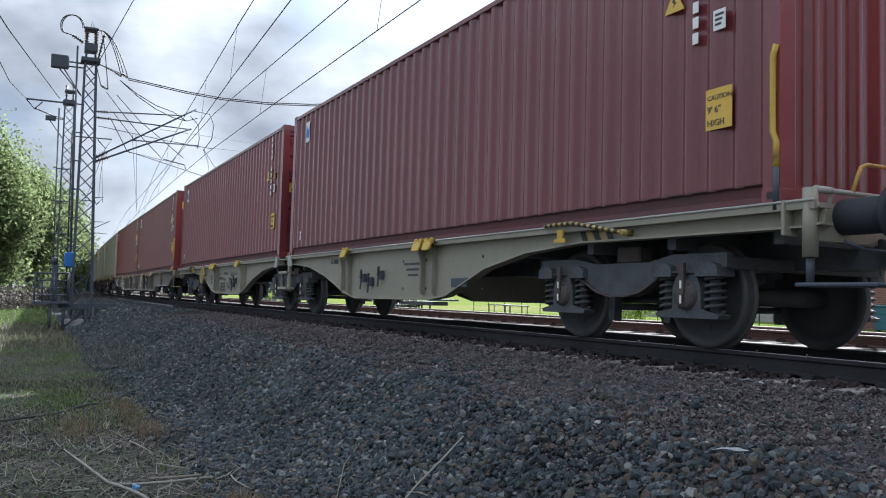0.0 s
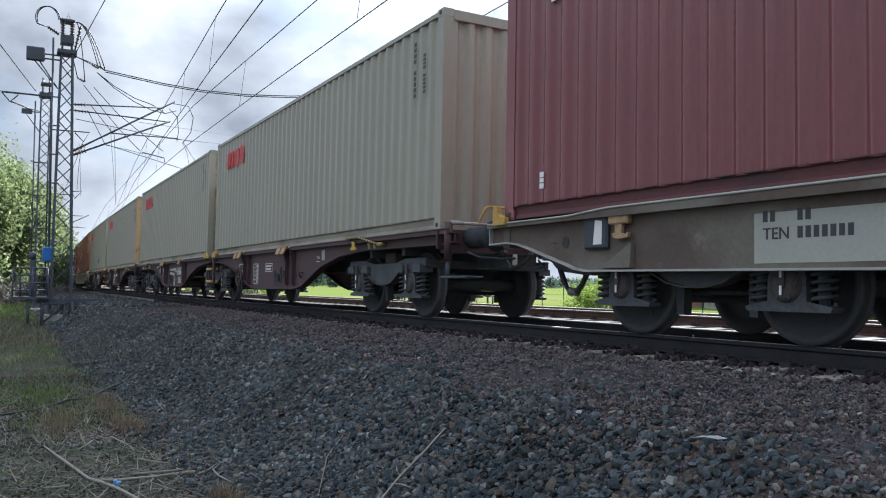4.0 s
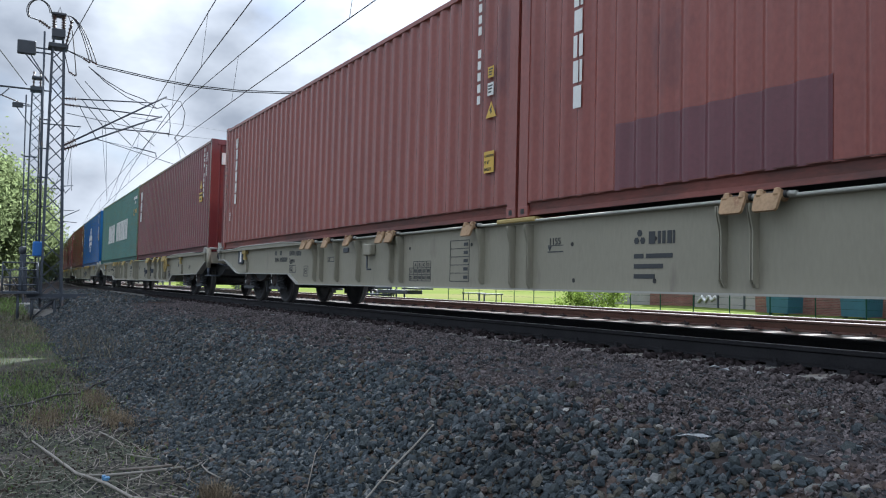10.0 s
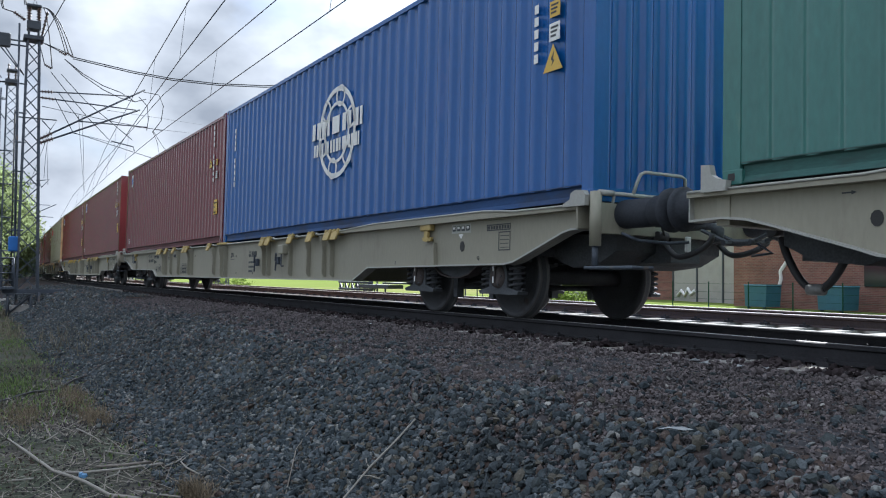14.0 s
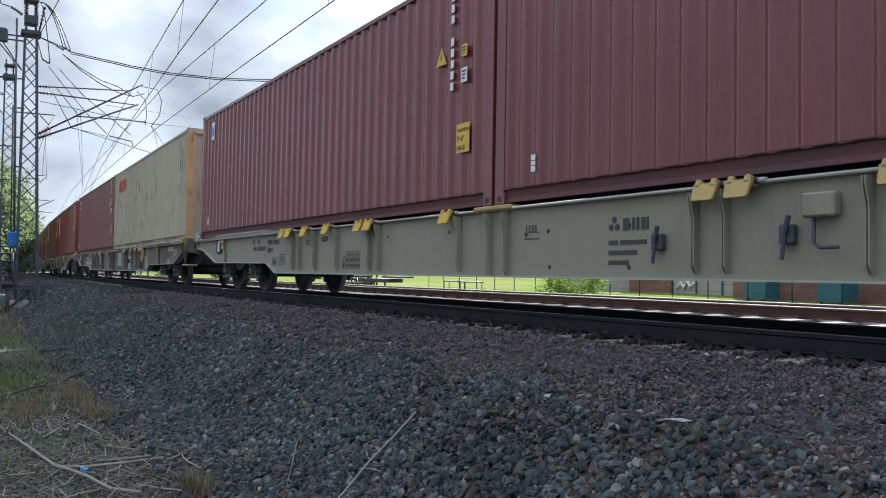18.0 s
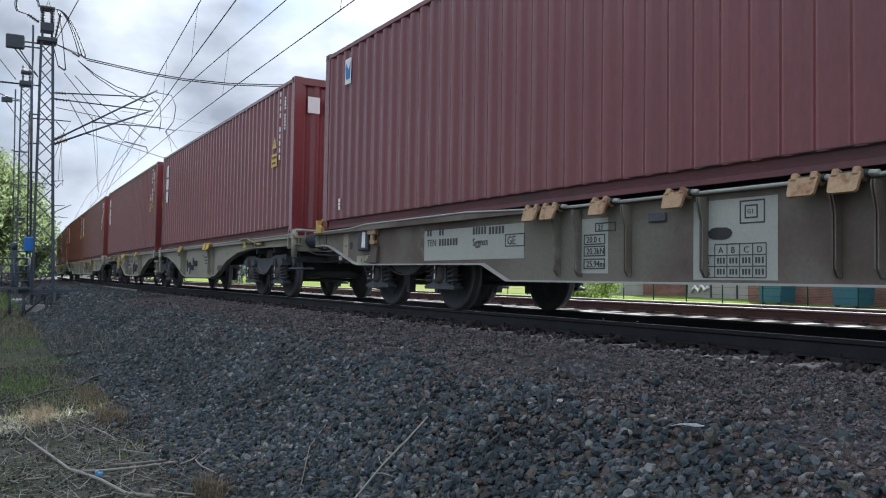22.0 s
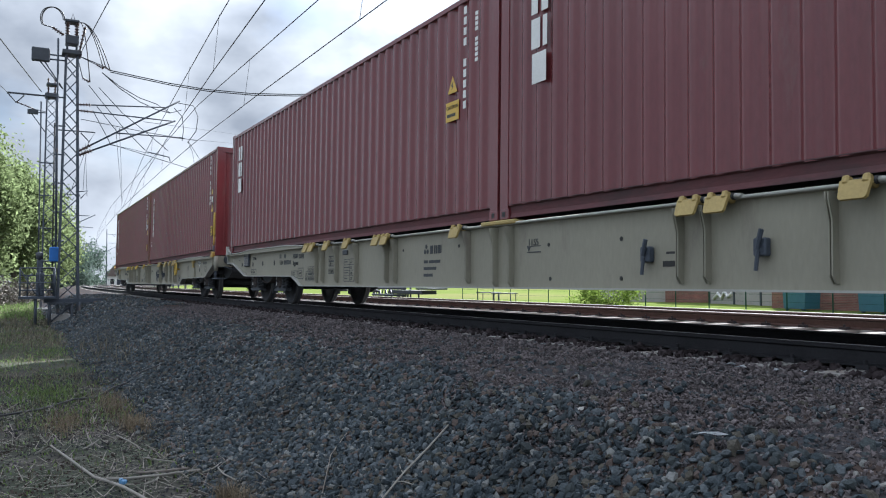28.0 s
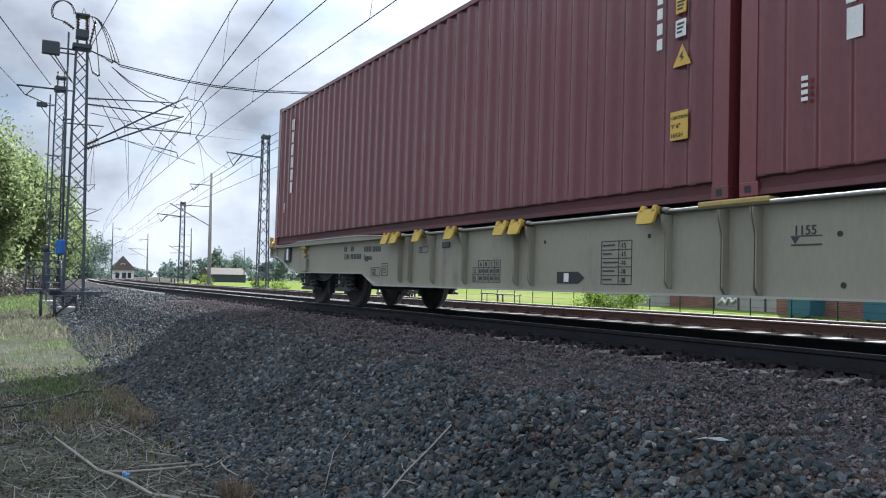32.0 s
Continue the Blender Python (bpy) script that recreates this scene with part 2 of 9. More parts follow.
sticker_yellow = material("yellow_sticker", (0.60, 0.385, 0.055), 0.45, var=0.07, scale=4, bump=0.02)
rubber = material("black_rubber", (0.03, 0.03, 0.032), 0.6, var=0.2, bump=0.1)
rail_head = material("polished_rail_head", (0.36, 0.35, 0.34), 0.7, 0.0, spec=0.15, var=0.1, scale=2, fine=30, bump=0.02)
# Near rails' colour is darkened for the train's shadow on them.
rail_rust = material("shaded_rail_side", (0.034, 0.034, 0.037), 0.85, spec=0.1, var=0.25, scale=5, fine=60, bump=0.2)
far_rail_rust = material("brown_rusty_rail", (0.078, 0.058, 0.054), 0.9, spec=0.1, var=0.25, scale=5, fine=60, bump=0.2)
concrete = material("sleeper_concrete", (0.25, 0.24, 0.225), 0.9, spec=0.0, var=0.18, scale=3, fine=50, bump=0.25, dirt=(0.16, 0.12, 0.09), dirt_amt=0.3, hue=0.15)


def mixed_stone(name, sorts, rough=0.8, spec=0.15):
    """Broken stone of several sorts: each piece takes one colour, with grain and a rough face."""
    m = bpy.data.materials.new(name)
    m.use_nodes = True
    n, l = m.node_tree.nodes, m.node_tree.links
    b = n["Principled BSDF"]
    b.inputs["Roughness"].default_value, b.inputs["Specular IOR Level"].default_value = rough, spec
    geo, co, ramp = n.new("ShaderNodeNewGeometry"), n.new("ShaderNodeTexCoord"), n.new("ShaderNodeValToRGB")
    ramp.color_ramp.interpolation = "CONSTANT"
    el = ramp.color_ramp.elements
    while len(el) < len(sorts):
        el.new(0.5)
    for e, (pos, col) in zip(el, sorts):
        e.position, e.color = pos, (*col, 1)
    grain, patch, r, mx = n.new("ShaderNodeTexNoise"), n.new("ShaderNodeTexNoise"), n.new("ShaderNodeMapRange"), n.new("ShaderNodeMix")
    grain.inputs["Scale"].default_value, grain.inputs["Detail"].default_value = 70, 5
    patch.inputs["Scale"].default_value = 1.1
    r.inputs["From Min"].default_value, r.inputs["From Max"].default_value = 0.6, 1.4
    r.inputs["To Min"].default_value, r.inputs["To Max"].default_value = 0.55, 1.45
    add = n.new("ShaderNodeMath")
    mx.data_type, mx.blend_type = "RGBA", "MULTIPLY"
    mx.inputs["Factor"].default_value = 1
    bump = n.new("ShaderNodeBump")
    bump.inputs["Strength"].default_value, bump.inputs["Distance"].default_value = 0.8, 0.01
    l.new(geo.outputs["Random Per Island"], ramp.inputs["Fac"])
    l.new(co.outputs["Object"], grain.inputs["Vector"])
    l.new(co.outputs["Object"], patch.inputs["Vector"])
    l.new(grain.outputs["Fac"], add.inputs[0])
    l.new(patch.outputs["Fac"], add.inputs[1])
    l.new(add.outputs[0], r.inputs["Value"])
    l.new(ramp.outputs["Color"], mx.inputs["A"])
    l.new(r.outputs[0], mx.inputs["B"])
    l.new(mx.outputs["Result"], b.inputs["Base Color"])
    l.new(grain.outputs["Fac"], bump.inputs["Height"])
    l.new(bump.outputs["Normal"], b.inputs["Normal"])
    MATS[name] = m
    return m


# These stone colours lean blue to carry the bluish veil over shaded ballast.
stone = mixed_stone("ballast_stone", ((0.0, (0.031, 0.040, 0.046)), (0.24, (0.053, 0.064, 0.071)), (0.46, (0.043, 0.051, 0.053)), (0.62, (0.080, 0.092, 0.100)), (0.76, (0.074, 0.069, 0.057)), (0.86, (0.088, 0.069, 0.060)), (0.94, (0.150, 0.154, 0.148))))
stone_fine = material("brown_fine_gravel", (0.112, 0.098, 0.098), 0.95, spec=0.0, var=0.3, scale=9, fine=90, bump=0.3, island=0.5, alt=(0.062, 0.06, 0.062), alt_lo=0.5, alt_hi=0.65)
rust_stone = material("rust_stained_ballast", (0.040, 0.033, 0.034), 0.9, spec=0.0, var=0.3, scale=7, fine=90, bump=0.3, island=0.5)
pale_stone = material("pale_stone", (0.22, 0.215, 0.20), 0.85, spec=0.0, var=0.25, scale=7, fine=90, bump=0.3, island=0.4)
zinc_rod = material("zinc_coated_rod", (0.26, 0.26, 0.25), 0.5, 0.3, var=0.2, scale=4, bump=0.05)
# The masts' backlit navy darkness is put into this steel's colour.
galv = material("darkened_galvanised_steel", (0.056, 0.068, 0.088), 0.7, 0.1, var=0.2, scale=3, fine=40, bump=0.1, dirt=(0.13, 0.10, 0.08), dirt_amt=0.2, dirt_scale=2)
buffer_black = material("dark_navy_buffer", (0.036, 0.040, 0.048), 0.75, spec=0.2, var=0.3, scale=4, fine=40, bump=0.1)
dark_steel = material("dark_painted_steel", (0.042, 0.050, 0.062), 0.6, 0.1, var=0.2, scale=3, bump=0.1)
wire_mat = material("overhead_wire", (0.040, 0.046, 0.052), 0.8, 0.0, spec=0.1, var=0.1, bump=0)
porcelain = material("brown_insulator", (0.06, 0.035, 0.03), 0.3, var=0.1, bump=0)
blue_box = material("blue_paint", (0.02, 0.13, 0.42), 0.5, var=0.1, bump=0.05)
concrete_pole = material("pole_concrete", (0.33, 0.32, 0.30), 0.9, var=0.15, scale=1.5, bump=0.1)
bark = material("bark", (0.16, 0.14, 0.12), 0.9, var=0.4, scale=3, fine=30, bump=0.5)


def leafy(name, col, through_light=0.45, rough=0.6, island=0.35):
    """Thin leaves or blades: part of the light shines through them."""
    m = bpy.data.materials.new(name)
    m.use_nodes = True
    n, l = m.node_tree.nodes, m.node_tree.links
    out, b = n["Material Output"], n["Principled BSDF"]
    b.inputs["Roughness"].default_value = rough
    b.inputs["Specular IOR Level"].default_value = 0.0
    geo, co, nz = n.new("ShaderNodeNewGeometry"), n.new("ShaderNodeTexCoord"), n.new("ShaderNodeTexNoise")
    nz.inputs["Scale"].default_value = 0.9
    r, r2, mu = n.new("ShaderNodeMapRange"), n.new("ShaderNodeMapRange"), n.new("ShaderNodeMath")
    r.inputs["To Min"].default_value, r.inputs["To Max"].default_value = 1 - island, 1 + island
    r2.inputs["From Min"].default_value, r2.inputs["From Max"].default_value = 0.3, 0.7
    r2.inputs["To Min"].default_value, r2.inputs["To Max"].default_value = 0.75, 1.25
    mu.operation = "MULTIPLY"
    mx = n.new("ShaderNodeMix")
    mx.data_type, mx.blend_type = "RGBA", "MULTIPLY"
    mx.inputs["Factor"].default_value, mx.inputs["A"].default_value = 1, (*col, 1)
    l.new(geo.outputs["Random Per Island"], r.inputs["Value"])
    l.new(co.outputs["Object"], nz.inputs["Vector"])
    l.new(nz.outputs["Fac"], r2.inputs["Value"])
    l.new(r.outputs[0], mu.inputs[0])
    l.new(r2.outputs[0], mu.inputs[1])
    l.new(mu.outputs[0], mx.inputs["B"])
    tr, mix = n.new("ShaderNodeBsdfTranslucent"), n.new("ShaderNodeMixShader")
    mix.inputs[0].default_value = through_light
    l.new(mx.outputs["Result"], b.inputs["Base Color"])
    l.new(mx.outputs["Result"], tr.inputs["Color"])
    l.new(b.outputs[0], mix.inputs[1])
    l.new(tr.outputs[0], mix.inputs[2])
    l.new(mix.outputs[0], out.inputs["Surface"])
    MATS[name] = m
    return m


leaf_birch = leafy("birch_leaves", (0.165, 0.205, 0.095), 0.55)
# Blue-grey aerial haze is mixed into these far leaves' green.
leaf_hazy = leafy("hazy_tree_leaves", (0.105, 0.140, 0.115), 0.4)
leaf_bush = leafy("bush_leaves", (0.16, 0.22, 0.05), 0.5)
straw = leafy("dry_grass_stalks", (0.140, 0.128, 0.092), 0.4, 0.8, 0.45)
brown_straw = leafy("dry_brown_grass", (0.168, 0.136, 0.095), 0.4, 0.85, 0.45)
blade_green = leafy("grass_blades", (0.125, 0.18, 0.06), 0.45, 0.7, 0.4)
twig = material("dry_twig", (0.19, 0.168, 0.145), 0.9, var=0.3, scale=8, bump=0.2)
plaster = material("white_plaster", (0.80, 0.79, 0.76), 0.85, var=0.08, scale=1, bump=0.1)
roof_tile = material("brown_roof_tiles", (0.075, 0.055, 0.045), 0.85, var=0.2, scale=2, bump=0.2)
teal_paint = material("teal_bin_paint", (0.03, 0.11, 0.15), 0.55, var=0.15, bump=0.05)
fence_green = material("green_fence_wire", (0.02, 0.06, 0.04), 0.9, spec=0.0, var=0.1, bump=0)
dark_glass = material("dark_window_glass", (0.02, 0.025, 0.03), 0.08, var=0.05, bump=0)
paper = material("white_paper", (0.46, 0.48, 0.50), 0.8, var=0.05, bump=0.05)
ground_mat = material("earth_and_grass", (0.056, 0.064, 0.048), 0.95, spec=0.0, var=0.5, scale=2.2, fine=26, bump=0.5, alt=(0.070, 0.066, 0.058), alt_lo=0.42, alt_hi=0.6)
field_mat = material("meadow_grass", (0.118, 0.150, 0.042), 0.9, spec=0.0, var=0.15, scale=0.06, fine=2, bump=0.2, alt=(0.15, 0.15, 0.065), alt_lo=0.5, alt_hi=0.7)
bed_mat = material("ballast_bed", (0.050, 0.050, 0.054), 0.95, spec=0.0, var=0.35, scale=2.5, fine=26, bump=0.8, alt=(0.06, 0.046, 0.040), alt_lo=0.45, alt_hi=0.6)


# ---- mesh helpers ----
def box(bm, x0, x1, y0, y1, z0, z1, bevel=0.0):
    v = [bm.verts.new(p) for p in ((x0, y0, z0), (x1, y0, z0), (x1, y1, z0), (x0, y1, z0), (x0, y0, z1), (x1, y0, z1), (x1, y1, z1), (x0, y1, z1))]
    faces = [bm.faces.new([v[i] for i in q]) for q in ((0, 3, 2, 1), (4, 5, 6, 7), (0, 1, 5, 4), (1, 2, 6, 5), (2, 3, 7, 6), (3, 0, 4, 7))]
    if bevel:
        edges = list({e for f in faces for e in f.edges})
        bmesh.ops.bevel(bm, geom=edges, offset=bevel, segments=1, affect="EDGES")
    return bm


def rod(bm, a, b, r, n=8, r2=None):
    """A round bar from a to b."""
    a, b = Vector(a), Vector(b)
    d = (b - a).normalized()
    e1 = d.orthogonal().normalized()
    e2 = d.cross(e1)
    r2 = r if r2 is None else r2
    ra = [bm.verts.new(a + (e1 * math.cos(q) + e2 * math.sin(q)) * r) for q in [2 * math.pi * i / n for i in range(n)]]
    rb = [bm.verts.new(b + (e1 * math.cos(q) + e2 * math.sin(q)) * r2) for q in [2 * math.pi * i / n for i in range(n)]]
    for i in range(n):
        bm.faces.new((ra[i], ra[(i + 1) % n], rb[(i + 1) % n], rb[i])).smooth = n > 6
    bm.faces.new(ra[::-1])
    bm.faces.new(rb)
    return bm


def pipe(bm, pts, r, n=6):
    """A round bar swept along a line of points, in one piece."""
    pts = [Vector(p) for p in pts]
    rings, e1 = [], None
    for i, p in enumerate(pts):
        d = (pts[min(i + 1, len(pts) - 1)] - pts[max(i - 1, 0)]).normalized()
        e1 = d.orthogonal().normalized() if e1 is None else (e1 - d * e1.dot(d)).normalized()
        e2 = d.cross(e1)
        rings.append([bm.verts.new(p + (e1 * math.cos(2 * math.pi * j / n) + e2 * math.sin(2 * math.pi * j / n)) * r) for j in range(n)])
    for a, b in zip(rings, rings[1:]):
        for j in range(n):
            bm.faces.new((a[j], a[(j + 1) % n], b[(j + 1) % n], b[j])).smooth = True
    bm.faces.new(rings[0][::-1])
    bm.faces.new(rings[-1])
    return bm


def prism(bm, outline, y0, y1, bevel=0.0):
    """A plate: the outline in x and z, from y0 to y1."""
    a = [bm.verts.new((x, y0, z)) for x, z in outline]
    b = [bm.verts.new((x, y1, z)) for x, z in outline]
    fs = [bm.faces.new(a), bm.faces.new(b[::-1])]
    for i in range(len(a)):
        j = (i + 1) % len(a)
        fs.append(bm.faces.new((a[j], a[i], b[i], b[j])))
    bmesh.ops.recalc_face_normals(bm, faces=fs)
    return bm


def ring(bm, c, r, tube, axis="y", n=20, m=6):
    """A torus round c."""
    c = Vector(c)
    ex, ez = {"y": (Vector((1, 0, 0)), Vector((0, 0, 1))), "x": (Vector((0, 1, 0)), Vector((0, 0, 1))), "z": (Vector((1, 0, 0)), Vector((0, 1, 0)))}[axis]
    ey = ex.cross(ez)
    rows = []
    for i in range(n):
        q = 2 * math.pi * i / n
        d = ex * math.cos(q) + ez * math.sin(q)
        rows.append([bm.verts.new(c + d * (r + tube * math.cos(2 * math.pi * j / m)) + ey * tube * math.sin(2 * math.pi * j / m)) for j in range(m)])
    for i in range(n):
        for j in range(m):
            bm.faces.new((rows[i][j], rows[(i + 1) % n][j], rows[(i + 1) % n][(j + 1) % m], rows[i][(j + 1) % m])).smooth = True
    return bm


def lathe(bm, profile, n=24, axis="y"):
    """Turns (radius, place on the axis) about the axis."""
    rings = []
    for r, y in profile:
        row = []
        for i in range(n):
            q = 2 * math.pi * i / n
            p = (r * math.cos(q), y, r * math.sin(q)) if axis == "y" else ((y, r * math.cos(q), r * math.sin(q)) if axis == "x" else (r * math.cos(q), r * math.sin(q), y))
            row.append(bm.verts.new(p))
        rings.append(row)
    for a, b in zip(rings, rings[1:]):
        for i in range(n):
            bm.faces.new((a[i], a[(i + 1) % n], b[(i + 1) % n], b[i])).smooth = True
    fs = list(bm.faces)
    bmesh.ops.recalc_face_normals(bm, faces=fs)
    return bm


def mesh_of(name, bm, mat):
    me = bpy.data.meshes.new(name)
    bm.to_mesh(me)
    bm.free()
    me.materials.append(mat)
    return me


def part(name, bm, mat, parent, label="", m=None):
    """Links a bmesh, or a mesh that others use too, as one object under a thing or part."""
    me = bm if isinstance(bm, bpy.types.Mesh) else mesh_of(name, bm, mat)
    ob = new(name, me)
    ob.parent = parent
    if m is not None:
        ob.matrix_basis = m
    return tagged(ob, label)


def thing(name, label, category, m=None, group="", kind=""):
    ob = new(name)
    if m is not None:
        ob.matrix_basis = m
    return tagged(ob, label, category, group, kind)


def solo(name, bm, mat, label, category, m=None, group="", kind=""):
    me = bm if isinstance(bm, bpy.types.Mesh) else mesh_of(name, bm, mat)
    ob = new(name, me)
    if m is not None:
        ob.matrix_basis = m
    return tagged(ob, label, category, group, kind)


def raw_mesh(name, verts, faces, mat, smooth=False):
    """A mesh straight from arrays of corners and of triangles or quads."""
    verts, faces = np.asarray(verts, dtype=np.float32), np.asarray(faces, dtype=np.int32)
    me = bpy.data.meshes.new(name)
    me.vertices.add(len(verts))
    me.vertices.foreach_set("co", verts.ravel())
    k = faces.shape[1]
    me.loops.add(faces.size)
    me.loops.foreach_set("vertex_index", faces.ravel())
    me.polygons.add(len(faces))
    me.polygons.foreach_set("loop_start", np.arange(0, faces.size, k, dtype=np.int32))
    me.polygons.foreach_set("use_smooth", np.full(len(faces), smooth))
    me.update(calc_edges=True)
    me.materials.append(mat)
    return me


B = bmesh.new
TEXTS = {}


def text_mesh(body, size, mat, depth=0.002):
    """Lettering with the built-in font, as a mesh in the x-z plane that faces -y, from its lower left corner."""
    key = (body, size, mat.name)
    if key not in TEXTS:
        cu = bpy.data.curves.new("lettering", "FONT")
        cu.body, cu.size, cu.extrude, cu.resolution_u = body, size, depth, 2
        ob = bpy.data.objects.new("lettering", cu)
        scene.collection.objects.link(ob)
        bpy.context.view_layer.update()
        me = bpy.data.meshes.new_from_object(ob.evaluated_get(bpy.context.evaluated_depsgraph_get()))
        bpy.data.objects.remove(ob)
        me.transform(pose(0, 0, 0, 90, 0, 0))
        me.materials.clear()
        me.materials.append(mat)
        TEXTS[key] = me
    return TEXTS[key]


# ---- ground ----
def bank(u):
    """Height of the ground across the line."""
    pts = ((-400, -1.0), (-12, -1.0), (-4.75, -0.98), (-4.3, -0.85), (-3.45, -0.27), (-3.0, -0.225), (-1.3, -0.19), (5.6, -0.215), (7.0, -0.3), (8.3, -0.95), (11, -1.0), (400, -1.0))
    for (a, p), (b, q) in zip(pts, pts[1:]):
        if u <= b:
            return p + (q - p) * (u - a) / (b - a)
    return -1.0


def sheet(name, ss, us, mat, lift=0.0, rough=0.0):
    verts, faces = [], []
    for i, s in enumerate(ss):
        for j, u in enumerate(us):
            p = along(s, u, bank(u) + lift - (0.25 if name == "ground" and -4.6 < u < 8.1 else 0.0))
            if rough and -60 < s < 20 and -14 < u < 12:
                p.z += rough * noise.noise(p * 0.7) + 0.4 * rough * noise.noise(p * 3.1)
            verts.append(p)
    n = len(us)
    for i in range(len(ss) - 1):
        for j in range(n - 1):
            a = i * n + j
            faces.append((a, a + n, a + n + 1, a + 1))
    return raw_mesh(name, verts, faces, mat, True)


def steps(*pairs):
    """Numbers from the first edge on: (to, step) after (start,)."""
    out = [pairs[0]]
    for end, st in pairs[1:]:
        k = max(1, round(abs(end - out[-1]) / st))
        a = out[-1]
        out += [a + (end - a) * (i + 1) / k for i in range(k)]
    return out


tagged(new("ground", sheet("ground", steps(-1500, (-300, 100), (-60, 10), (-30, 1.5), (6, 0.5), (60, 9), (900, 120)),
    steps(-1200, (-100, 100), (-20, 10), (-5, 0.6), (-2.6, 0.15), (5.6, 0.6), (9, 0.3), (20, 2), (100, 16), (1100, 100)), ground_mat, 0, 0.04)),
    "rough grass and bare earth beside the railway", "ground", kind="structure")
tagged(new("field", sheet("field", steps(-1000, (-300, 50), (-20, 20), (0, 5)), steps(16, (40, 4), (200, 20), (900, 70)), field_mat, 0.03)),
    "bright green meadow beyond the tracks", "field", kind="structure")
tagged(new("ballast_bed", sheet("ballast_bed", steps(-420, (-60, 6), (-30, 1.0), (6, 0.4), (60, 6)),
    [-4.7, -4.3, -4.0, -3.7, -3.45, -3.2, -3.0, -2.6, -2.2, -1.8, -1.3, 0, 1.3, 2.6, 4, 5.6, 6.3, 7.0, 7.6, 8.2], bed_mat, 0.012, 0.02)),
    "dark grey crushed stone bank under the rails", "track bed", kind="structure")


# ---- rails and sleepers ----
def rail_mesh(name, s0, s1, step, u0, z0, outline, mat):
    verts, faces = [], []
    ss = steps(s0, (s1, step))
    for s in ss:
        for du, dz in outline:
            verts.append(along(s, u0 + du, z0 + dz))
    n = len(outline)
    for i in range(len(ss) - 1):
        for j in range(n):
            a, b = i * n + j, i * n + (j + 1) % n
            faces.append((a, b, b + n, a + n))
    return raw_mesh(name, verts, faces, mat)


WEB = ((-0.063, -0.149), (0.063, -0.149), (0.063, -0.138), (0.012, -0.122), (0.012, -0.045), (0.034, -0.032), (0.034, -0.010), (0.018, -0.003), (-0.018, -0.003), (-0.034, -0.010), (-0.034, -0.032), (-0.012, -0.045), (-0.012, -0.122), (-0.063, -0.138))
HEAD = ((-0.017, -0.010), (0.017, -0.010), (0.017, -0.002), (0.012, 0.0), (-0.012, 0.0), (-0.017, -0.002))
TRACKS = (0.0, 4.05)
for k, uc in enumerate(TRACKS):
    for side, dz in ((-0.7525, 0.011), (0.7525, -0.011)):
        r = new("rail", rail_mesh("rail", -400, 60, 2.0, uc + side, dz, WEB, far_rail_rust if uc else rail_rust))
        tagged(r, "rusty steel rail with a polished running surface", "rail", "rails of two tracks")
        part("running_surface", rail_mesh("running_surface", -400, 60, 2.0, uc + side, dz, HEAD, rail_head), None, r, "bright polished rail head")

bm = B()
prism(bm, ((-0.10, 0), (-0.13, -0.17), (0.13, -0.17), (0.10, 0)), -1.3, 1.3)
sleeper_me = mesh_of("sleeper", bm, concrete)
bm = B()
for side in (-0.7525, 0.7525):
    for o in (-0.11, 0.11):
        box(bm, -0.05, 0.05, side + o - 0.04, side + o + 0.04, 0.0, 0.035)
        rod(bm, (0, side + o, 0.03), (0, side + o, 0.065), 0.015, 6)
clip_me = mesh_of("rail_clip", bm, rail_rust)
for uc in TRACKS:
    for i in range(-70, 14):
        ob = new("sleeper", sleeper_me)
        ob.matrix_basis = at(i * 0.6, uc, -0.143 if uc else -0.152)
        tagged(ob, "worn grey concrete sleeper bedded in ballast", "sleeper", "sleepers")
        tagged(part("rail_clip", clip_me, None, ob), kind="stuff")
far = B()
for uc in TRACKS:
    for i in range(-500, -70):
        q = at(i * 0.6, uc, -0.152)
        vs = [q @ Vector(p) for p in ((-0.1, -1.3, 0), (0.1, -1.3, 0), (0.1, 1.3, 0), (-0.1, 1.3, 0))]
        far.faces.new([far.verts.new(v) for v in vs])
solo("far_sleepers", far, concrete, "concrete sleepers running on towards the bend", "sleepers", kind="stuff")


# ---- the train ----
CL, CW, CH, FLOOR = 12.192, 2.438, 2.896, 1.155
SPEED = ((0, 11.886), (3, 11.904), (6, 11.398), (9, 10.934), (12, 10.193), (15, 9.516), (18, 8.591), (21, 7.995), (24, 7.634), (27, 7.297), (30, 7.369), (32, 7.318))

# nudges at whole seconds, in metres, that fit the train to the camera's view
NUDGE = dict(zip(range(33), (0.0, -0.10, -0.14, 0.0, 0.0, 0.0, 0.0, 0.0, 0.0, 0.02, -0.16, 0.05, 0.02, 0.16, 0.14, 0.10, 0.12, 0.16, -0.09, 0.14, 0.0, 0.10, 0.06, -0.08, 0.13, 0.08, 0.04, 0.02, 0.0, 0.12, 0.12, -0.05, 0.04)))


def gone(t):
    """Metres that the train has rolled at t seconds."""
    i = min(int(t), 31)
    d = NUDGE[i] + (NUDGE[i + 1] - NUDGE[i]) * (t - i)
    for (a, v), (b, w) in zip(SPEED, SPEED[1:]):
        if t <= a:
            break
        e = min(t, b)
        d += (v + v + (w - v) * (e - a) / (b - a)) / 2 * (e - a)
    return d


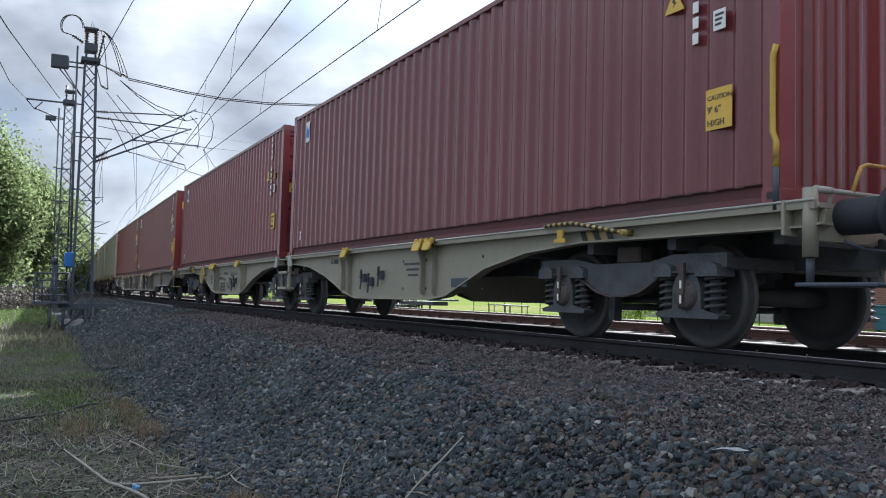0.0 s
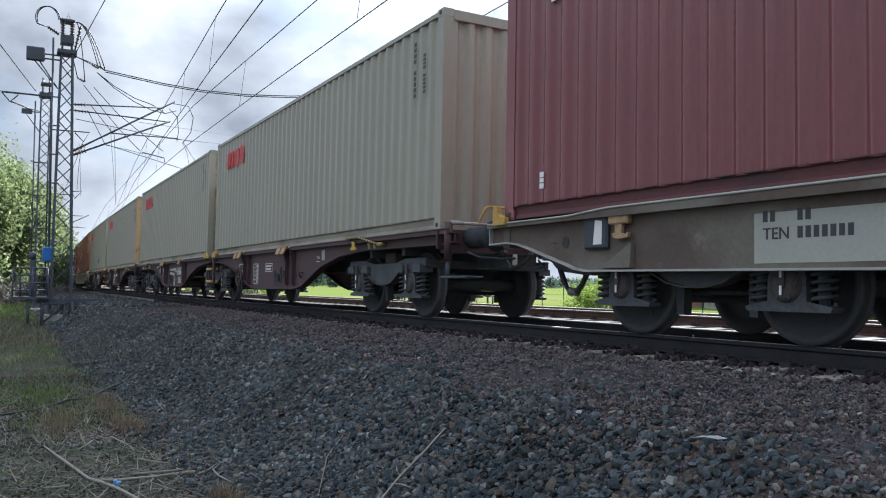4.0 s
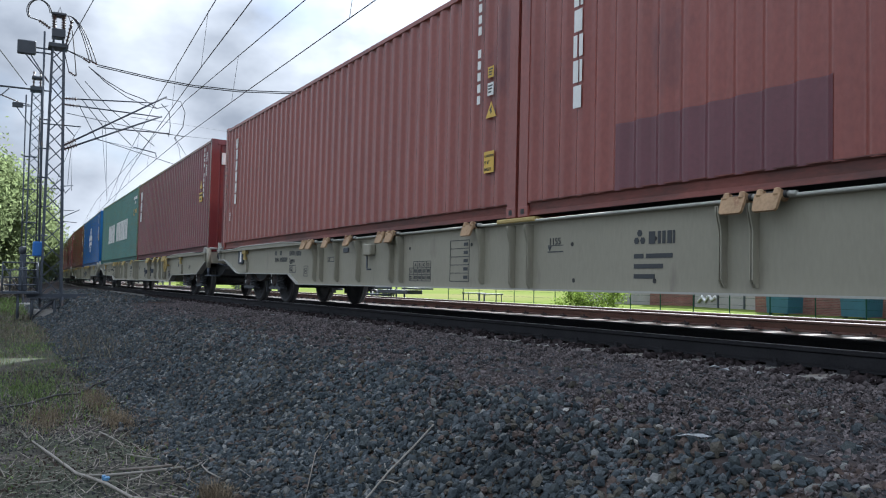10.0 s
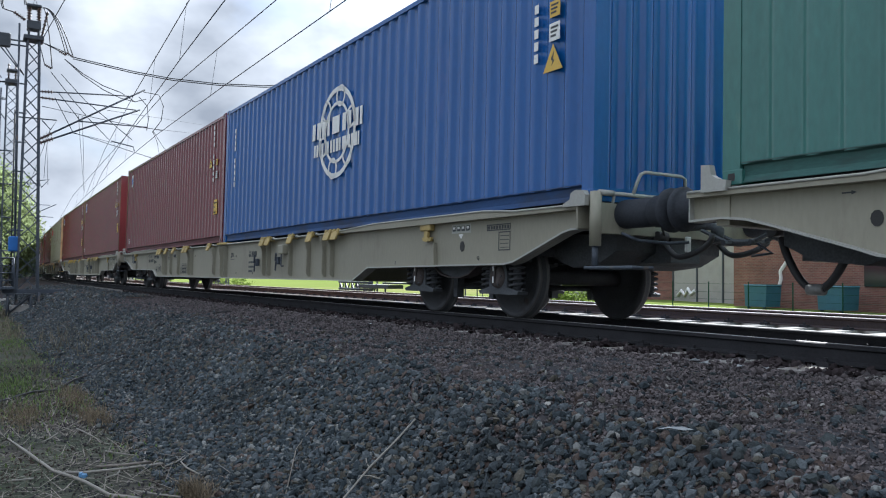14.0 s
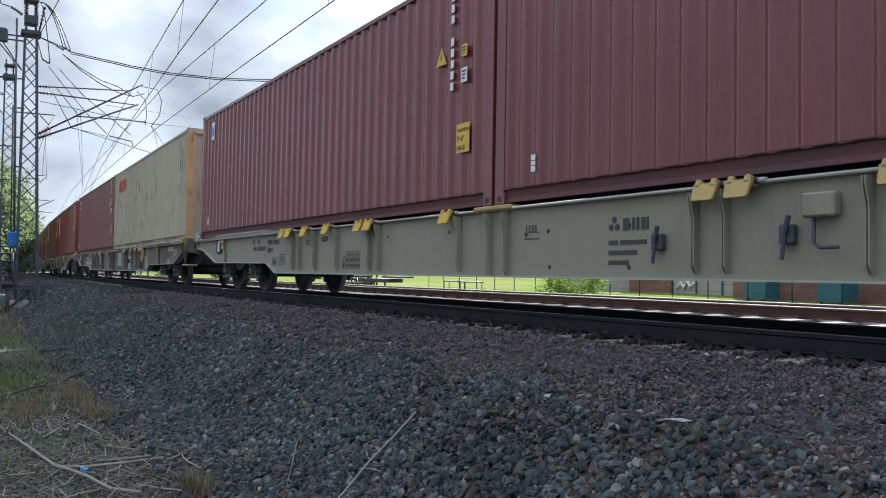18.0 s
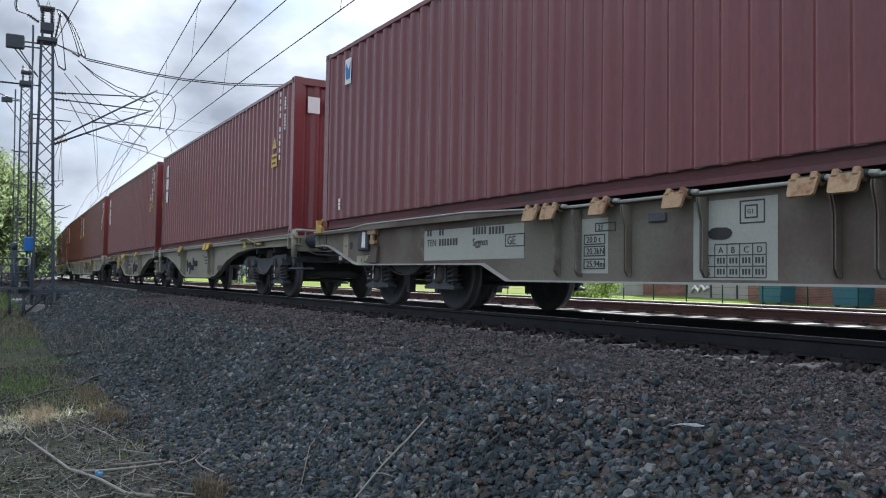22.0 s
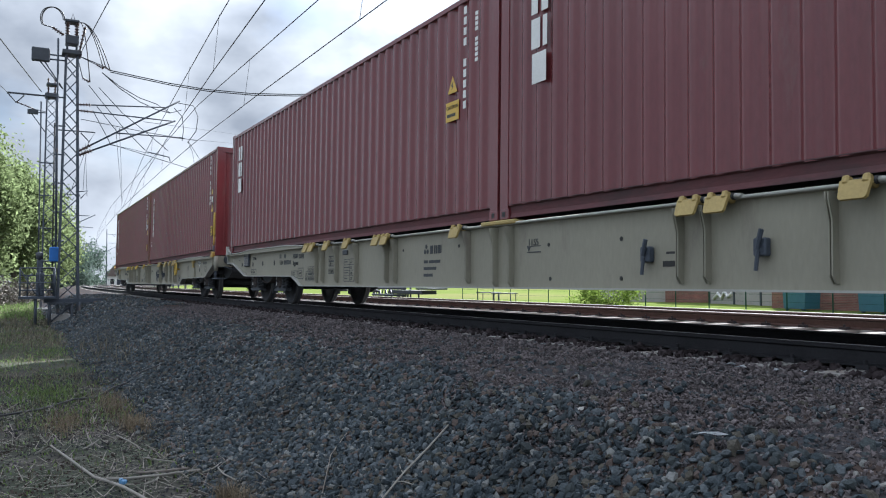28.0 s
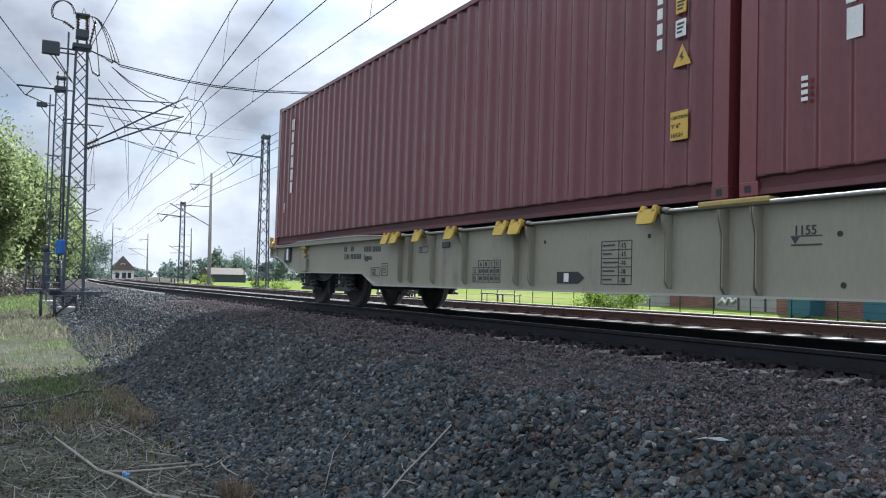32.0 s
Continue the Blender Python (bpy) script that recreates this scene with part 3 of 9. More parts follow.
def riding(a, b, t):
    """Pose of a rigid body whose pivots a (ahead) and b (behind) follow the track; its origin is midway at rail height."""
    p, q = along(a + gone(t)), along(b + gone(t))
    d = p - q
    mid = (p + q) / 2
    return pose(mid.x, mid.y, 0, 0, 0, math.degrees(math.atan2(d.y, d.x))) @ pose(0, 0, 0, -math.degrees(CANT), 0, 0)


def corrugated(length, height, pitch, depth, y, inner_first=True, bend=0.018):
    """A wall in trapezoidal folds, in the x-z plane at y; folds go inwards (+y)."""
    n = max(3, round(length / pitch))
    p = length / n
    raw = [(-length / 2, y)]
    for i in range(n):
        x = -length / 2 + i * p
        raw += [(x + 0.26 * p, y), (x + 0.50 * p, y + depth), (x + 0.76 * p, y + depth), (x + p, y)]
    # each fold is a rounded bend between two flats
    xs = [raw[0]]
    for a, b, c in zip(raw, raw[1:], raw[2:]):
        a, b, c = Vector(a), Vector(b), Vector(c)
        u, v = (a - b).normalized(), (c - b).normalized()
        xs.append(b + u * (bend + 0.003))
        for t in (0.0, 0.33, 0.67, 1.0):
            xs.append((b + u * bend) * (1 - t) ** 2 + b * 2 * t * (1 - t) + (b + v * bend) * t ** 2)
        xs.append(b + v * (bend + 0.003))
    xs.append(raw[-1])
    bm = B()
    lo = [bm.verts.new((x, yy, 0)) for x, yy in xs]
    hi = [bm.verts.new((x, yy, height)) for x, yy in xs]
    for i in range(len(xs) - 1):
        bm.faces.new((lo[i], lo[i + 1], hi[i + 1], hi[i])).smooth = True
    return bm


CSETS = {}


def container_meshes(key, paint):
    """The meshes that all containers of one paint share."""
    if key in CSETS:
        return CSETS[key]
    h = CH
    c = {}
    c["side"] = mesh_of("side_wall", corrugated(CL - 0.32, h - 0.235, 0.278, 0.036, 0.0), paint)
    c["end"] = mesh_of("end_wall", corrugated(CW - 0.30, h - 0.26, 0.26, 0.06, 0.0), paint)
    bm = B()
    n = 44
    p = (CL - 0.2) / n
    rows = []
    for i in range(n * 2 + 1):
        x = -(CL - 0.2) / 2 + i * p / 2
        z = 0.0 if i % 2 else -0.018
        rows.append([bm.verts.new((x, -CW / 2 + 0.05, z)), bm.verts.new((x, CW / 2 - 0.05, z))])
    for a, b in zip(rows, rows[1:]):
        bm.faces.new((a[0], b[0], b[1], a[1]))
    c["roof"] = mesh_of("roof", bm, paint)
    bm = B()
    box(bm, -CL / 2 + 0.17, CL / 2 - 0.17, -0.025, 0.025, 0.0, 0.06)
    c["top_rail"] = mesh_of("top_rail", bm, paint)
    bm = B()
    xa, xb = -CL / 2 + 0.17, CL / 2 - 0.17
    sect = ((0.018, 0.0), (0.018, 0.008), (0.040, 0.014), (0.040, 0.022), (0.036, 0.130), (0.006, 0.146), (0.006, 0.155), (0.08, 0.155))
    va, vb = [bm.verts.new((xa, p, q)) for p, q in sect], [bm.verts.new((xb, p, q)) for p, q in sect]
    bm.faces.new(va)
    bm.faces.new(vb[::-1])
    for i in range(8):
        bm.faces.new((va[i], va[i - 1], vb[i - 1], vb[i]))
    bmesh.ops.recalc_face_normals(bm, faces=list(bm.faces))
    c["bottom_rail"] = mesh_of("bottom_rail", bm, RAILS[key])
    bm = B()
    prism(bm, ((-0.08, 0.11), (0.08, 0.11), (0.08, h - 0.11), (-0.08, h - 0.11)), -0.075, 0.075)
    c["post"] = mesh_of("corner_post", bm, paint)
    bm = B()
    box(bm, -0.089, 0.089, -0.081, 0.081, 0, 0.118, 0.008)
    c["casting"] = mesh_of("corner_casting", bm, paint)
    bm = B()
    prism(bm, ((-0.028, 0.032), (0.028, 0.032), (0.034, 0.06), (0.028, 0.088), (-0.028, 0.088), (-0.034, 0.06)), -0.0835, -0.0815)
    c["hole"] = mesh_of("casting_hole", bm, black_paint)
    bm = B()
    box(bm, -0.06, 0.06, -CW / 2 + 0.16, CW / 2 - 0.16, 0.0, 0.13)
    c["sill"] = mesh_of("end_sill", bm, paint)
    bm = B()
    box(bm, -CL / 2 + 0.2, CL / 2 - 0.2, -CW / 2 + 0.08, CW / 2 - 0.08, 0.06, 0.14)
    c["floor"] = mesh_of("floor", bm, under_black)
    bm = B()
    w = CW / 2 - 0.165
    face = [(0.0, 0.0), (0.012, 0.02)]
    for z in (0.40, 0.90, 1.42, 1.94, 2.38):
        face += [(0.012, z), (-0.026, z + 0.035), (-0.026, z + 0.125), (0.012, z + 0.16)]
    face += [(0.012, h - 0.30), (0.0, h - 0.28)]
    prism(bm, [(-0.05, 0.0)] + face + [(-0.05, h - 0.28)], -w / 2, w / 2)
    c["leaf"] = mesh_of("door", bm, paint)
    bm = B()
    rod(bm, (0.055, 0, 0.02), (0.055, 0, h - 0.3), 0.017, 8)
    for z in (0.06, 0.5, 1.6, 2.2, h - 0.36):
        box(bm, 0.0, 0.075, -0.032, 0.032, z, z + 0.045)
    c["lock"] = mesh_of("locking_bar", bm, zinc_rod)
    bm = B()
    box(bm, 0.07, 0.088, -0.03, 0.30, -0.014, 0.014, 0.004)
    c["handle"] = mesh_of("lock_handle", bm, zinc_rod)
    bm = B()
    box(bm, 0.012, 0.05, -0.028, 0.028, 0.0, 0.10, 0.006)
    c["hinge"] = mesh_of("door_hinge", bm, paint)
    CSETS[key] = c
    return c


def bars(parent, m, cols, size, mat, name="mark", gap=0.35):
    """Unreadable or private writing: a row of plain bars. cols: widths, negative for a blank."""
    bm = B()
    x = 0.0
    for wdt in cols:
        if wdt > 0:
            box(bm, x, x + wdt * size, -0.002, 0.0, 0.0, size)
        x += (abs(wdt) + gap * 0.4) * size
    return tagged(part(name, bm, mat, parent, "", m), kind="stuff")


def side_text(parent, body, size, mat, x, z, name="lettering", y=-CW / 2 - 0.003, label=""):
    return part(name, text_mesh(body, size, mat), None, parent, label, pose(x, y, z))


def sticker(parent, x, z, wdt, hgt, mat, y=-CW / 2 - 0.003, name="sticker", label=""):
    bm = B()
    box(bm, -wdt / 2, wdt / 2, -0.003, 0.002, -hgt / 2, hgt / 2)
    return part(name, bm, mat, parent, label, pose(x, y, z))


def container(spec):
    """One 40 foot high-cube container. Its origin is midway along it, at the middle of its underside; +x is the way it travels."""
    key, label, front = spec["paint"], spec["label"], spec.get("front", "wall")
    paint = PAINTS[key]
    c = container_meshes(key, paint)
    ob = thing("shipping_container", label, "container", group="containers on the train")
    for sgn in (-1, 1):
        turn = 0 if sgn < 0 else 180
        part("side_wall", c["side"], None, ob, "", pose(0, sgn * (CW / 2 - 0.012), 0.15, 0, 0, turn))
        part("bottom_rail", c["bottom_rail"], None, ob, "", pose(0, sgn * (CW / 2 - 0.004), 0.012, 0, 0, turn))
        part("top_rail", c["top_rail"], None, ob, "", pose(0, sgn * (CW / 2 - 0.025), CH - 0.09))
        for e in (-1, 1):
            p = part("corner_post", c["post"], None, ob, spec.get("post_label", "") if e > 0 and sgn < 0 else "", pose(e * (CL / 2 - 0.083), sgn * (CW / 2 - 0.079), 0))
            if spec.get("rust_post") and e > 0:
                p.data = rust_post_mesh(c["post"])
            for z in (0, CH - 0.118):
                q = part("corner_casting", c["casting"], None, ob, "", pose(e * (CL / 2 - 0.089), sgn * (CW / 2 - 0.081), z))
                part("hole", c["hole"], None, q, "", pose(0, 0, 0, 0, 0, turn))
    part("roof", c["roof"], None, ob, "", pose(0, 0, CH - 0.03))
    part("floor", c["floor"], None, ob)
    for e in (-1, 1):
        for z in (0.005, CH - 0.14):
            part("end_sill", c["sill"], None, ob, "", pose(e * (CL / 2 - 0.065), 0, z))
    ends = {"wall": (1, -1), "doors": (-1, 1)}[front]
    part("end_wall", c["end"], None, ob, "", pose(ends[0] * (CL / 2 - 0.03), 0, 0.13, 0, 0, 90 * ends[0]))
    for sgn in (-1, 1):
        y = sgn * (CW / 4 - 0.08)
        d = part("door", c["leaf"], None, ob, "", pose(ends[1] * (CL / 2 - 0.05), y, 0.14, 0, 0, 0 if ends[1] > 0 else 180))
        flip = -sgn * ends[1]
        for o, zh in ((0.04, 0.62), (0.43, 0.58)):
            part("locking_bar", c["lock"], None, d, "galvanised locking bar", pose(0, o * flip, 0.0))
            part("lock_handle", c["handle"], None, d, "galvanised door handle", pose(0, o * flip, zh, 0, 0, 0 if flip < 0 else 180) @ (Matrix.Identity(4) if flip < 0 else pose(-0.16, 0, 0)))
        for zh in (0.22, 0.95, 1.68, 2.35):
            part("door_hinge", c["hinge"], None, d, "", pose(0, -0.50 * flip, zh))
    return ob


def rust_post_mesh(me):
    if "rust_post" not in CSETS:
        r = me.copy()
        r.materials.clear()
        r.materials.append(cream_rust)
        CSETS["rust_post"] = r
    return CSETS["rust_post"]


# wheels, bogies
bm = B()
for sgn in (-1, 1):
    f = sgn
    lathe(bm, [(0.09, f * 0.68), (0.16, f * 0.68), (0.19, f * 0.72), (0.37, f * 0.735), (0.39, f * 0.69), (0.455, f * 0.683), (0.485, f * 0.70), (0.485, f * 0.712), (0.464, f * 0.728), (0.458, f * 0.80), (0.452, f * 0.815), (0.40, f * 0.815), (0.385, f * 0.775), (0.20, f * 0.765), (0.17, f * 0.83), (0.09, f * 0.83)], 28)
lathe(bm, [(0.0, -1.05), (0.065, -1.05), (0.065, -0.83), (0.085, -0.82), (0.085, 0.82), (0.065, 0.83), (0.065, 1.05), (0.0, 1.05)], 14)
for q in range(4):
    a = math.pi / 2 * q
    for sgn in (-1, 1):
        rod(bm, (0.28 * math.cos(a), sgn * 0.765, 0.28 * math.sin(a)), (0.28 * math.cos(a), sgn * 0.779, 0.28 * math.sin(a)), 0.03, 8)
wheelset_me = mesh_of("wheelset", bm, wheel_steel)
tread_me = []
for sgn in (-1, 1):
    bm = B()
    lathe(bm, [(0.461, sgn * 0.690), (0.486, sgn * 0.702), (0.4863, sgn * 0.711), (0.4655, sgn * 0.7275), (0.4595, sgn * 0.732), (0.4592, sgn * 0.798), (0.456, sgn * 0.8125), (0.449, sgn * 0.8165)], 28)
    tread_me.append(mesh_of("tread", bm, tread_steel))

# sprung two-axle bogie, pivot at its middle, with axleboxes outside the wheels
bm = B()
belly = ((-1.34, 0.70), (-1.34, 0.82), (-0.72, 0.82), (-0.40, 0.76), (0.40, 0.76), (0.72, 0.82), (1.34, 0.82), (1.34, 0.70), (1.16, 0.67), (0.66, 0.67), (0.50, 0.58), (0.32, 0.49), (0.12, 0.45), (-0.12, 0.45), (-0.32, 0.49), (-0.50, 0.58), (-0.66, 0.67), (-1.16, 0.67))
prism(bm, belly, -0.03, 0.03)
frame_me = mesh_of("side_frame", bm, under_black)
bm = B()
low_edge = belly[8:]
prism(bm, [(x, z - 0.001) for x, z in low_edge] + [(x, z - 0.017) for x, z in low_edge[::-1]], -0.075, 0.075)
lip_me = mesh_of("lower_flange", bm, bogie_brown)
bm = B()
box(bm, -0.28, 0.28, -0.95, 0.95, 0.52, 0.76, 0.02)
bolster_me = mesh_of("bolster", bm, under_black)
bm = B()
box(bm, -0.05, 0.05, -0.98, 0.98, 0.68, 0.79, 0.01)
end_beam_me = mesh_of("end_beam", bm, under_black)
bm = B()
box(bm, -0.17, 0.17, -0.09, 0.09, 0.76, 0.93, 0.02)
bearer_me = mesh_of("side_bearer", bm, bogie_brown)
bm = B()
lathe(bm, [(0.0, 0.92), (0.25, 0.92), (0.25, 0.74), (0.0, 0.74)], 16, "z")
pivot_me = mesh_of("pivot", bm, under_black)
# axlebox: an arched casting with spring trays on both sides
bm = B()
prism(bm, ((-0.36, -0.20), (0.36, -0.20), (0.38, -0.165), (0.30, -0.145), (0.17, -0.12), (0.165, 0.06), (0.13, 0.15), (0.07, 0.20), (-0.07, 0.20), (-0.13, 0.15), (-0.165, 0.06), (-0.17, -0.12), (-0.30, -0.145), (-0.38, -0.165)), -0.06, 0.08)
axlebox_me = mesh_of("axlebox", bm, under_black)
bm = B()
lathe(bm, [(0.0, -0.105), (0.085, -0.105), (0.095, -0.10), (0.125, -0.085), (0.135, -0.055)], 18)
cover_me = mesh_of("axlebox_cover", bm, bogie_brown)
bm = B()
for i in range(6):
    q = math.pi * i / 3
    rod(bm, (0.108 * math.cos(q), -0.105, 0.108 * math.sin(q)), (0.108 * math.cos(q), -0.085, 0.108 * math.sin(q)), 0.011, 6)
bolt_me = mesh_of("cover_bolts", bm, under_black)
bm = B()
pipe(bm, [(0.082 * math.cos(2 * math.pi * i / 10), 0.01 + 0.082 * math.sin(2 * math.pi * i / 10), -0.14 + 0.31 * i / 52) for i in range(53)], 0.017, 5)
spring_me = mesh_of("coil_spring", bm, spring_grey)
bm = B()
rod(bm, (0, 0.01, -0.15), (0, 0.01, 0.18), 0.048, 10)
core_me = mesh_of("inner_spring", bm, under_black)
bm = B()
prism(bm, ((-0.13, 0.16), (0.13, 0.16), (0.12, 0.25), (0.05, 0.28), (-0.05, 0.28), (-0.12, 0.25)), -0.105, 0.10)
cap_me = mesh_of("spring_cap", bm, under_black)
bm = B()
prism(bm, ((-0.022, -0.02), (0.022, -0.02), (0.03, 0.05), (0.03, 0.28), (-0.03, 0.28), (-0.03, 0.05)), -0.125, -0.095)
link_me = mesh_of("damper_link", bm, bogie_brown)
stripe_mes = []
for z in (0.055, -0.075):
    bm = B()
    box(bm, -0.010, 0.010, -0.130, -0.124, z, z + 0.07)
    stripe_mes.append(mesh_of("white_stripe", bm, white_paint))
bm = B()
prism(bm, ((-0.04, -0.22), (0.04, -0.22), (0.05, 0.0), (0.03, 0.24), (-0.03, 0.24), (-0.05, 0.0)), -0.05, 0.05)
shoe_me = mesh_of("brake_shoe", bm, under_black)
bm = B()
rod(bm, (0, -0.8, 0.34), (0, 0.8, 0.34), 0.035, 8)
beam_me = mesh_of("brake_beam", bm, under_black)
bm = B()
pipe(bm, [(-1.30, -0.55, 0.60), (-0.45, -0.55, 0.40), (0.45, -0.55, 0.40), (1.30, -0.55, 0.60)], 0.022, 6)
pull_me = mesh_of("brake_rod", bm, under_black)
bm = B()
rod(bm, (0.40, -0.75, 0.66), (0.40, -0.75, 0.95), 0.016, 6)
hanger_me = mesh_of("brake_hanger", bm, under_black)

SPIN = {1: [], -1: []}


def bogie(parent, x):
    """One bogie: its bolster, and everything that turns with it."""
    g = part("bogie", bolster_me, None, parent, "grimy dark two-axle bogie", pose(x, 0, 0))
    part("pivot", pivot_me, None, g)
    part("brake_rod", pull_me, None, g)
    for sgn in (-1, 1):
        part("side_frame", frame_me, None, g, "", pose(0, sgn * 1.0, 0))
        part("lower_flange", lip_me, None, g, "", pose(0, sgn * 1.0, 0))
        part("side_bearer", bearer_me, None, g, "", pose(0, sgn * 0.85, 0))
    for e in (-1, 1):
        part("end_beam", end_beam_me, None, g, "", pose(e * 1.28, 0, 0))
        w = part("wheelset", wheelset_me, None, g, "dark steel wheelset with worn treads", pose(e * 0.9, 0, 0.46))
        for me in tread_me:
            part("tread", me, None, w, "worn steel tread")
        SPIN[e].append(w)
        part("brake_beam", beam_me, None, g, "", pose(e * 0.40, 0, 0))
        for sgn in (-1, 1):
            turn = 0 if sgn < 0 else 180
            hub = pose(e * 0.9, sgn * 0.99, 0.46, 0, 0, turn)
            part("axlebox", axlebox_me, None, g, "", hub)
            part("axlebox_cover", cover_me, None, g, "", hub)
            tagged(part("cover_bolts", bolt_me, None, g, "", hub), kind="stuff")
            part("brake_shoe", shoe_me, None, g, "", pose(e * 0.40, sgn * 0.75, 0.42))
            part("damper_link", link_me, None, g, "", hub)
            for me in stripe_mes:
                part("chalk_mark", me, None, g, "white stripe on the axlebox", hub)
            for o in (-0.27, 0.27):
                spot = pose(e * 0.9 + o, sgn * 0.99, 0.46, 0, 0, turn)
                part("coil_spring", spring_me, None, g, "", spot)
                part("inner_spring", core_me, None, g, "", spot)
                part("spring_cap", cap_me, None, g, "", spot)
    for e in (0, 180):
        part("brake_hanger", hanger_me, None, g, "", pose(0, 0, 0, 0, 0, e))
    return g


def buffer_mesh():
    bm = B()
    lathe(bm, [(0.0, 0.0), (0.15, 0.0), (0.155, 0.02), (0.155, 0.34), (0.14, 0.355), (0.14, 0.40), (0.165, 0.42), (0.165, 0.545), (0.20, 0.56), (0.225, 0.575), (0.225, 0.605), (0.12, 0.622), (0.0, 0.625)], 22, "x")
    return bm


buffer_me = mesh_of("buffer", buffer_mesh(), buffer_black)


def flap_mesh():
    """A folding container peg: a yellow plate that hangs from the sill's edge, on a hinge bar."""
    bm = B()
    prism(bm, ((-0.115, 0.0), (0.115, 0.0), (0.105, -0.125), (0.09, -0.14), (-0.09, -0.14), (-0.105, -0.125)), -0.12, -0.095)
    for e in (-0.075, 0.075):
        box(bm, e - 0.028, e + 0.028, -0.13, 0.0, -0.025, 0.04, 0.012)
    return bm


def hinge_mesh():
    bm = B()
    rod(bm, (-0.13, -0.05, 0.012), (0.13, -0.05, 0.012), 0.029, 8)
    return bm


pin_bm = B()
rod(pin_bm, (0.13, -0.05, 0.012), (0.20, -0.05, 0.012), 0.024, 8, 0.018)


flap_bm = flap_mesh()
bmesh.ops.rotate(flap_bm, verts=flap_bm.verts, cent=(0, -0.06, 0), matrix=Matrix.Rotation(radians(-20), 3, "X"))
flap_me = mesh_of("folding_peg", flap_bm, yellow_paint)
rusty_yellow = material("rusty_yellow_paint", (0.34, 0.225, 0.125), 0.7, var=0.3, scale=4, dirt=RUST, dirt_amt=0.4, dirt_scale=6)
pale_flap_me = flap_me.copy()
worn_flap_me = flap_me.copy()
worn_flap_me.materials.clear()
worn_flap_me.materials.append(rusty_yellow)
hinge_grey = material("hinge_paint", (0.33, 0.33, 0.30), 0.5, var=0.15, scale=5, bump=0.05, dirt=(0.18, 0.15, 0.12), dirt_amt=0.3, dirt_scale=8)
hinge_me = mesh_of("hinge", hinge_mesh(), black_paint)
pin_me = mesh_of("hinge_pin", pin_bm, hinge_grey)
# Weathered yellow, dulled further in place of shade on the tilted pegs.
pale_yellow = material("weathered_dulled_yellow", (0.37, 0.275, 0.095), 0.6, var=0.2, scale=3, fine=40, bump=0.05, dirt=(0.24, 0.18, 0.09), dirt_amt=0.25, dirt_scale=5)
pale_flap_me.materials.clear()
pale_flap_me.materials.append(pale_yellow)
# On deck bars and sill flanges these edge tones stand in for sky light.
pale_edge = material("pale_edge_paint", (0.34, 0.34, 0.31), 0.6, var=0.12, scale=3, fine=40, bump=0.05, dirt=(0.26, 0.24, 0.20), dirt_amt=0.2, dirt_scale=4)
dark_edge = material("dark_brown_edge", (0.075, 0.05, 0.052), 0.5, var=0.15, scale=3, bump=0.05)
edge_paint = {wagon_grey.name: pale_edge, wagon_worn.name: pale_edge, wagon_brown.name: dark_edge}
guide_yellow = material("dirty_orange_yellow_paint", (0.42, 0.27, 0.06), 0.65, var=0.2, scale=4, fine=40, bump=0.08, dirt=(0.16, 0.10, 0.05), dirt_amt=0.35, dirt_scale=5)
rusty_pale = material("worn_cream_patch", (0.30, 0.27, 0.19), 0.7, var=0.2, scale=5, bump=0.05, dirt=(0.19, 0.16, 0.12), dirt_amt=0.5, dirt_scale=6)
patch_grey = material("repainted_pale_grey", (0.33, 0.34, 0.30), 0.6, var=0.1, scale=2, bump=0.04, dirt=(0.22, 0.20, 0.16), dirt_amt=0.2)


def rib_mesh(drop):
    """An upright bracket on the sill's web: a folded plate with a curved foot."""
    bm = B()
    for e in (-1, 1):
        pts = ((0.0, 0.0), (-0.11, 0.0), (-0.11, -0.05), (-0.07, -0.2), (-0.07, -drop + 0.06), (-0.03, -drop), (0.0, -drop))
        a = [bm.verts.new((e * 0.012 - 0.006, y, z)) for y, z in pts]
        b = [bm.verts.new((e * 0.012 + 0.006, y, z)) for y, z in pts]
        bm.faces.new(a)
        bm.faces.new(b[::-1])
        for i in range(len(a)):
            j = (i + 1) % len(a)
            bm.faces.new((a[i], a[j], b[j], b[i]))
    bmesh.ops.recalc_face_normals(bm, faces=list(bm.faces))
    return bm


RIBS = {}


def rib(parent, x, y, drop, mat, top=1.07):
    key = (round(drop, 2), mat.name)
    if key not in RIBS:
        RIBS[key] = mesh_of("rib", rib_mesh(drop), mat)
    return part("rib", RIBS[key], None, parent, "", pose(x, y, top))


def flap(parent, x, worn=False, y=-1.17, z=1.105):
    me, tag = {0: (flap_me, "yellow folding container peg"), 1: (worn_flap_me, "rusted yellow folding peg"), 2: (pale_flap_me, "faded yellow folding peg, dulled for shade")}[int(worn)]
    f = part("folding_peg", me, None, parent, tag, pose(x, y, z))
    part("hinge", hinge_me, None, f, "black hinge bar")
    part("hinge_pin", pin_me, None, f, "pale hinge pin")
    return f


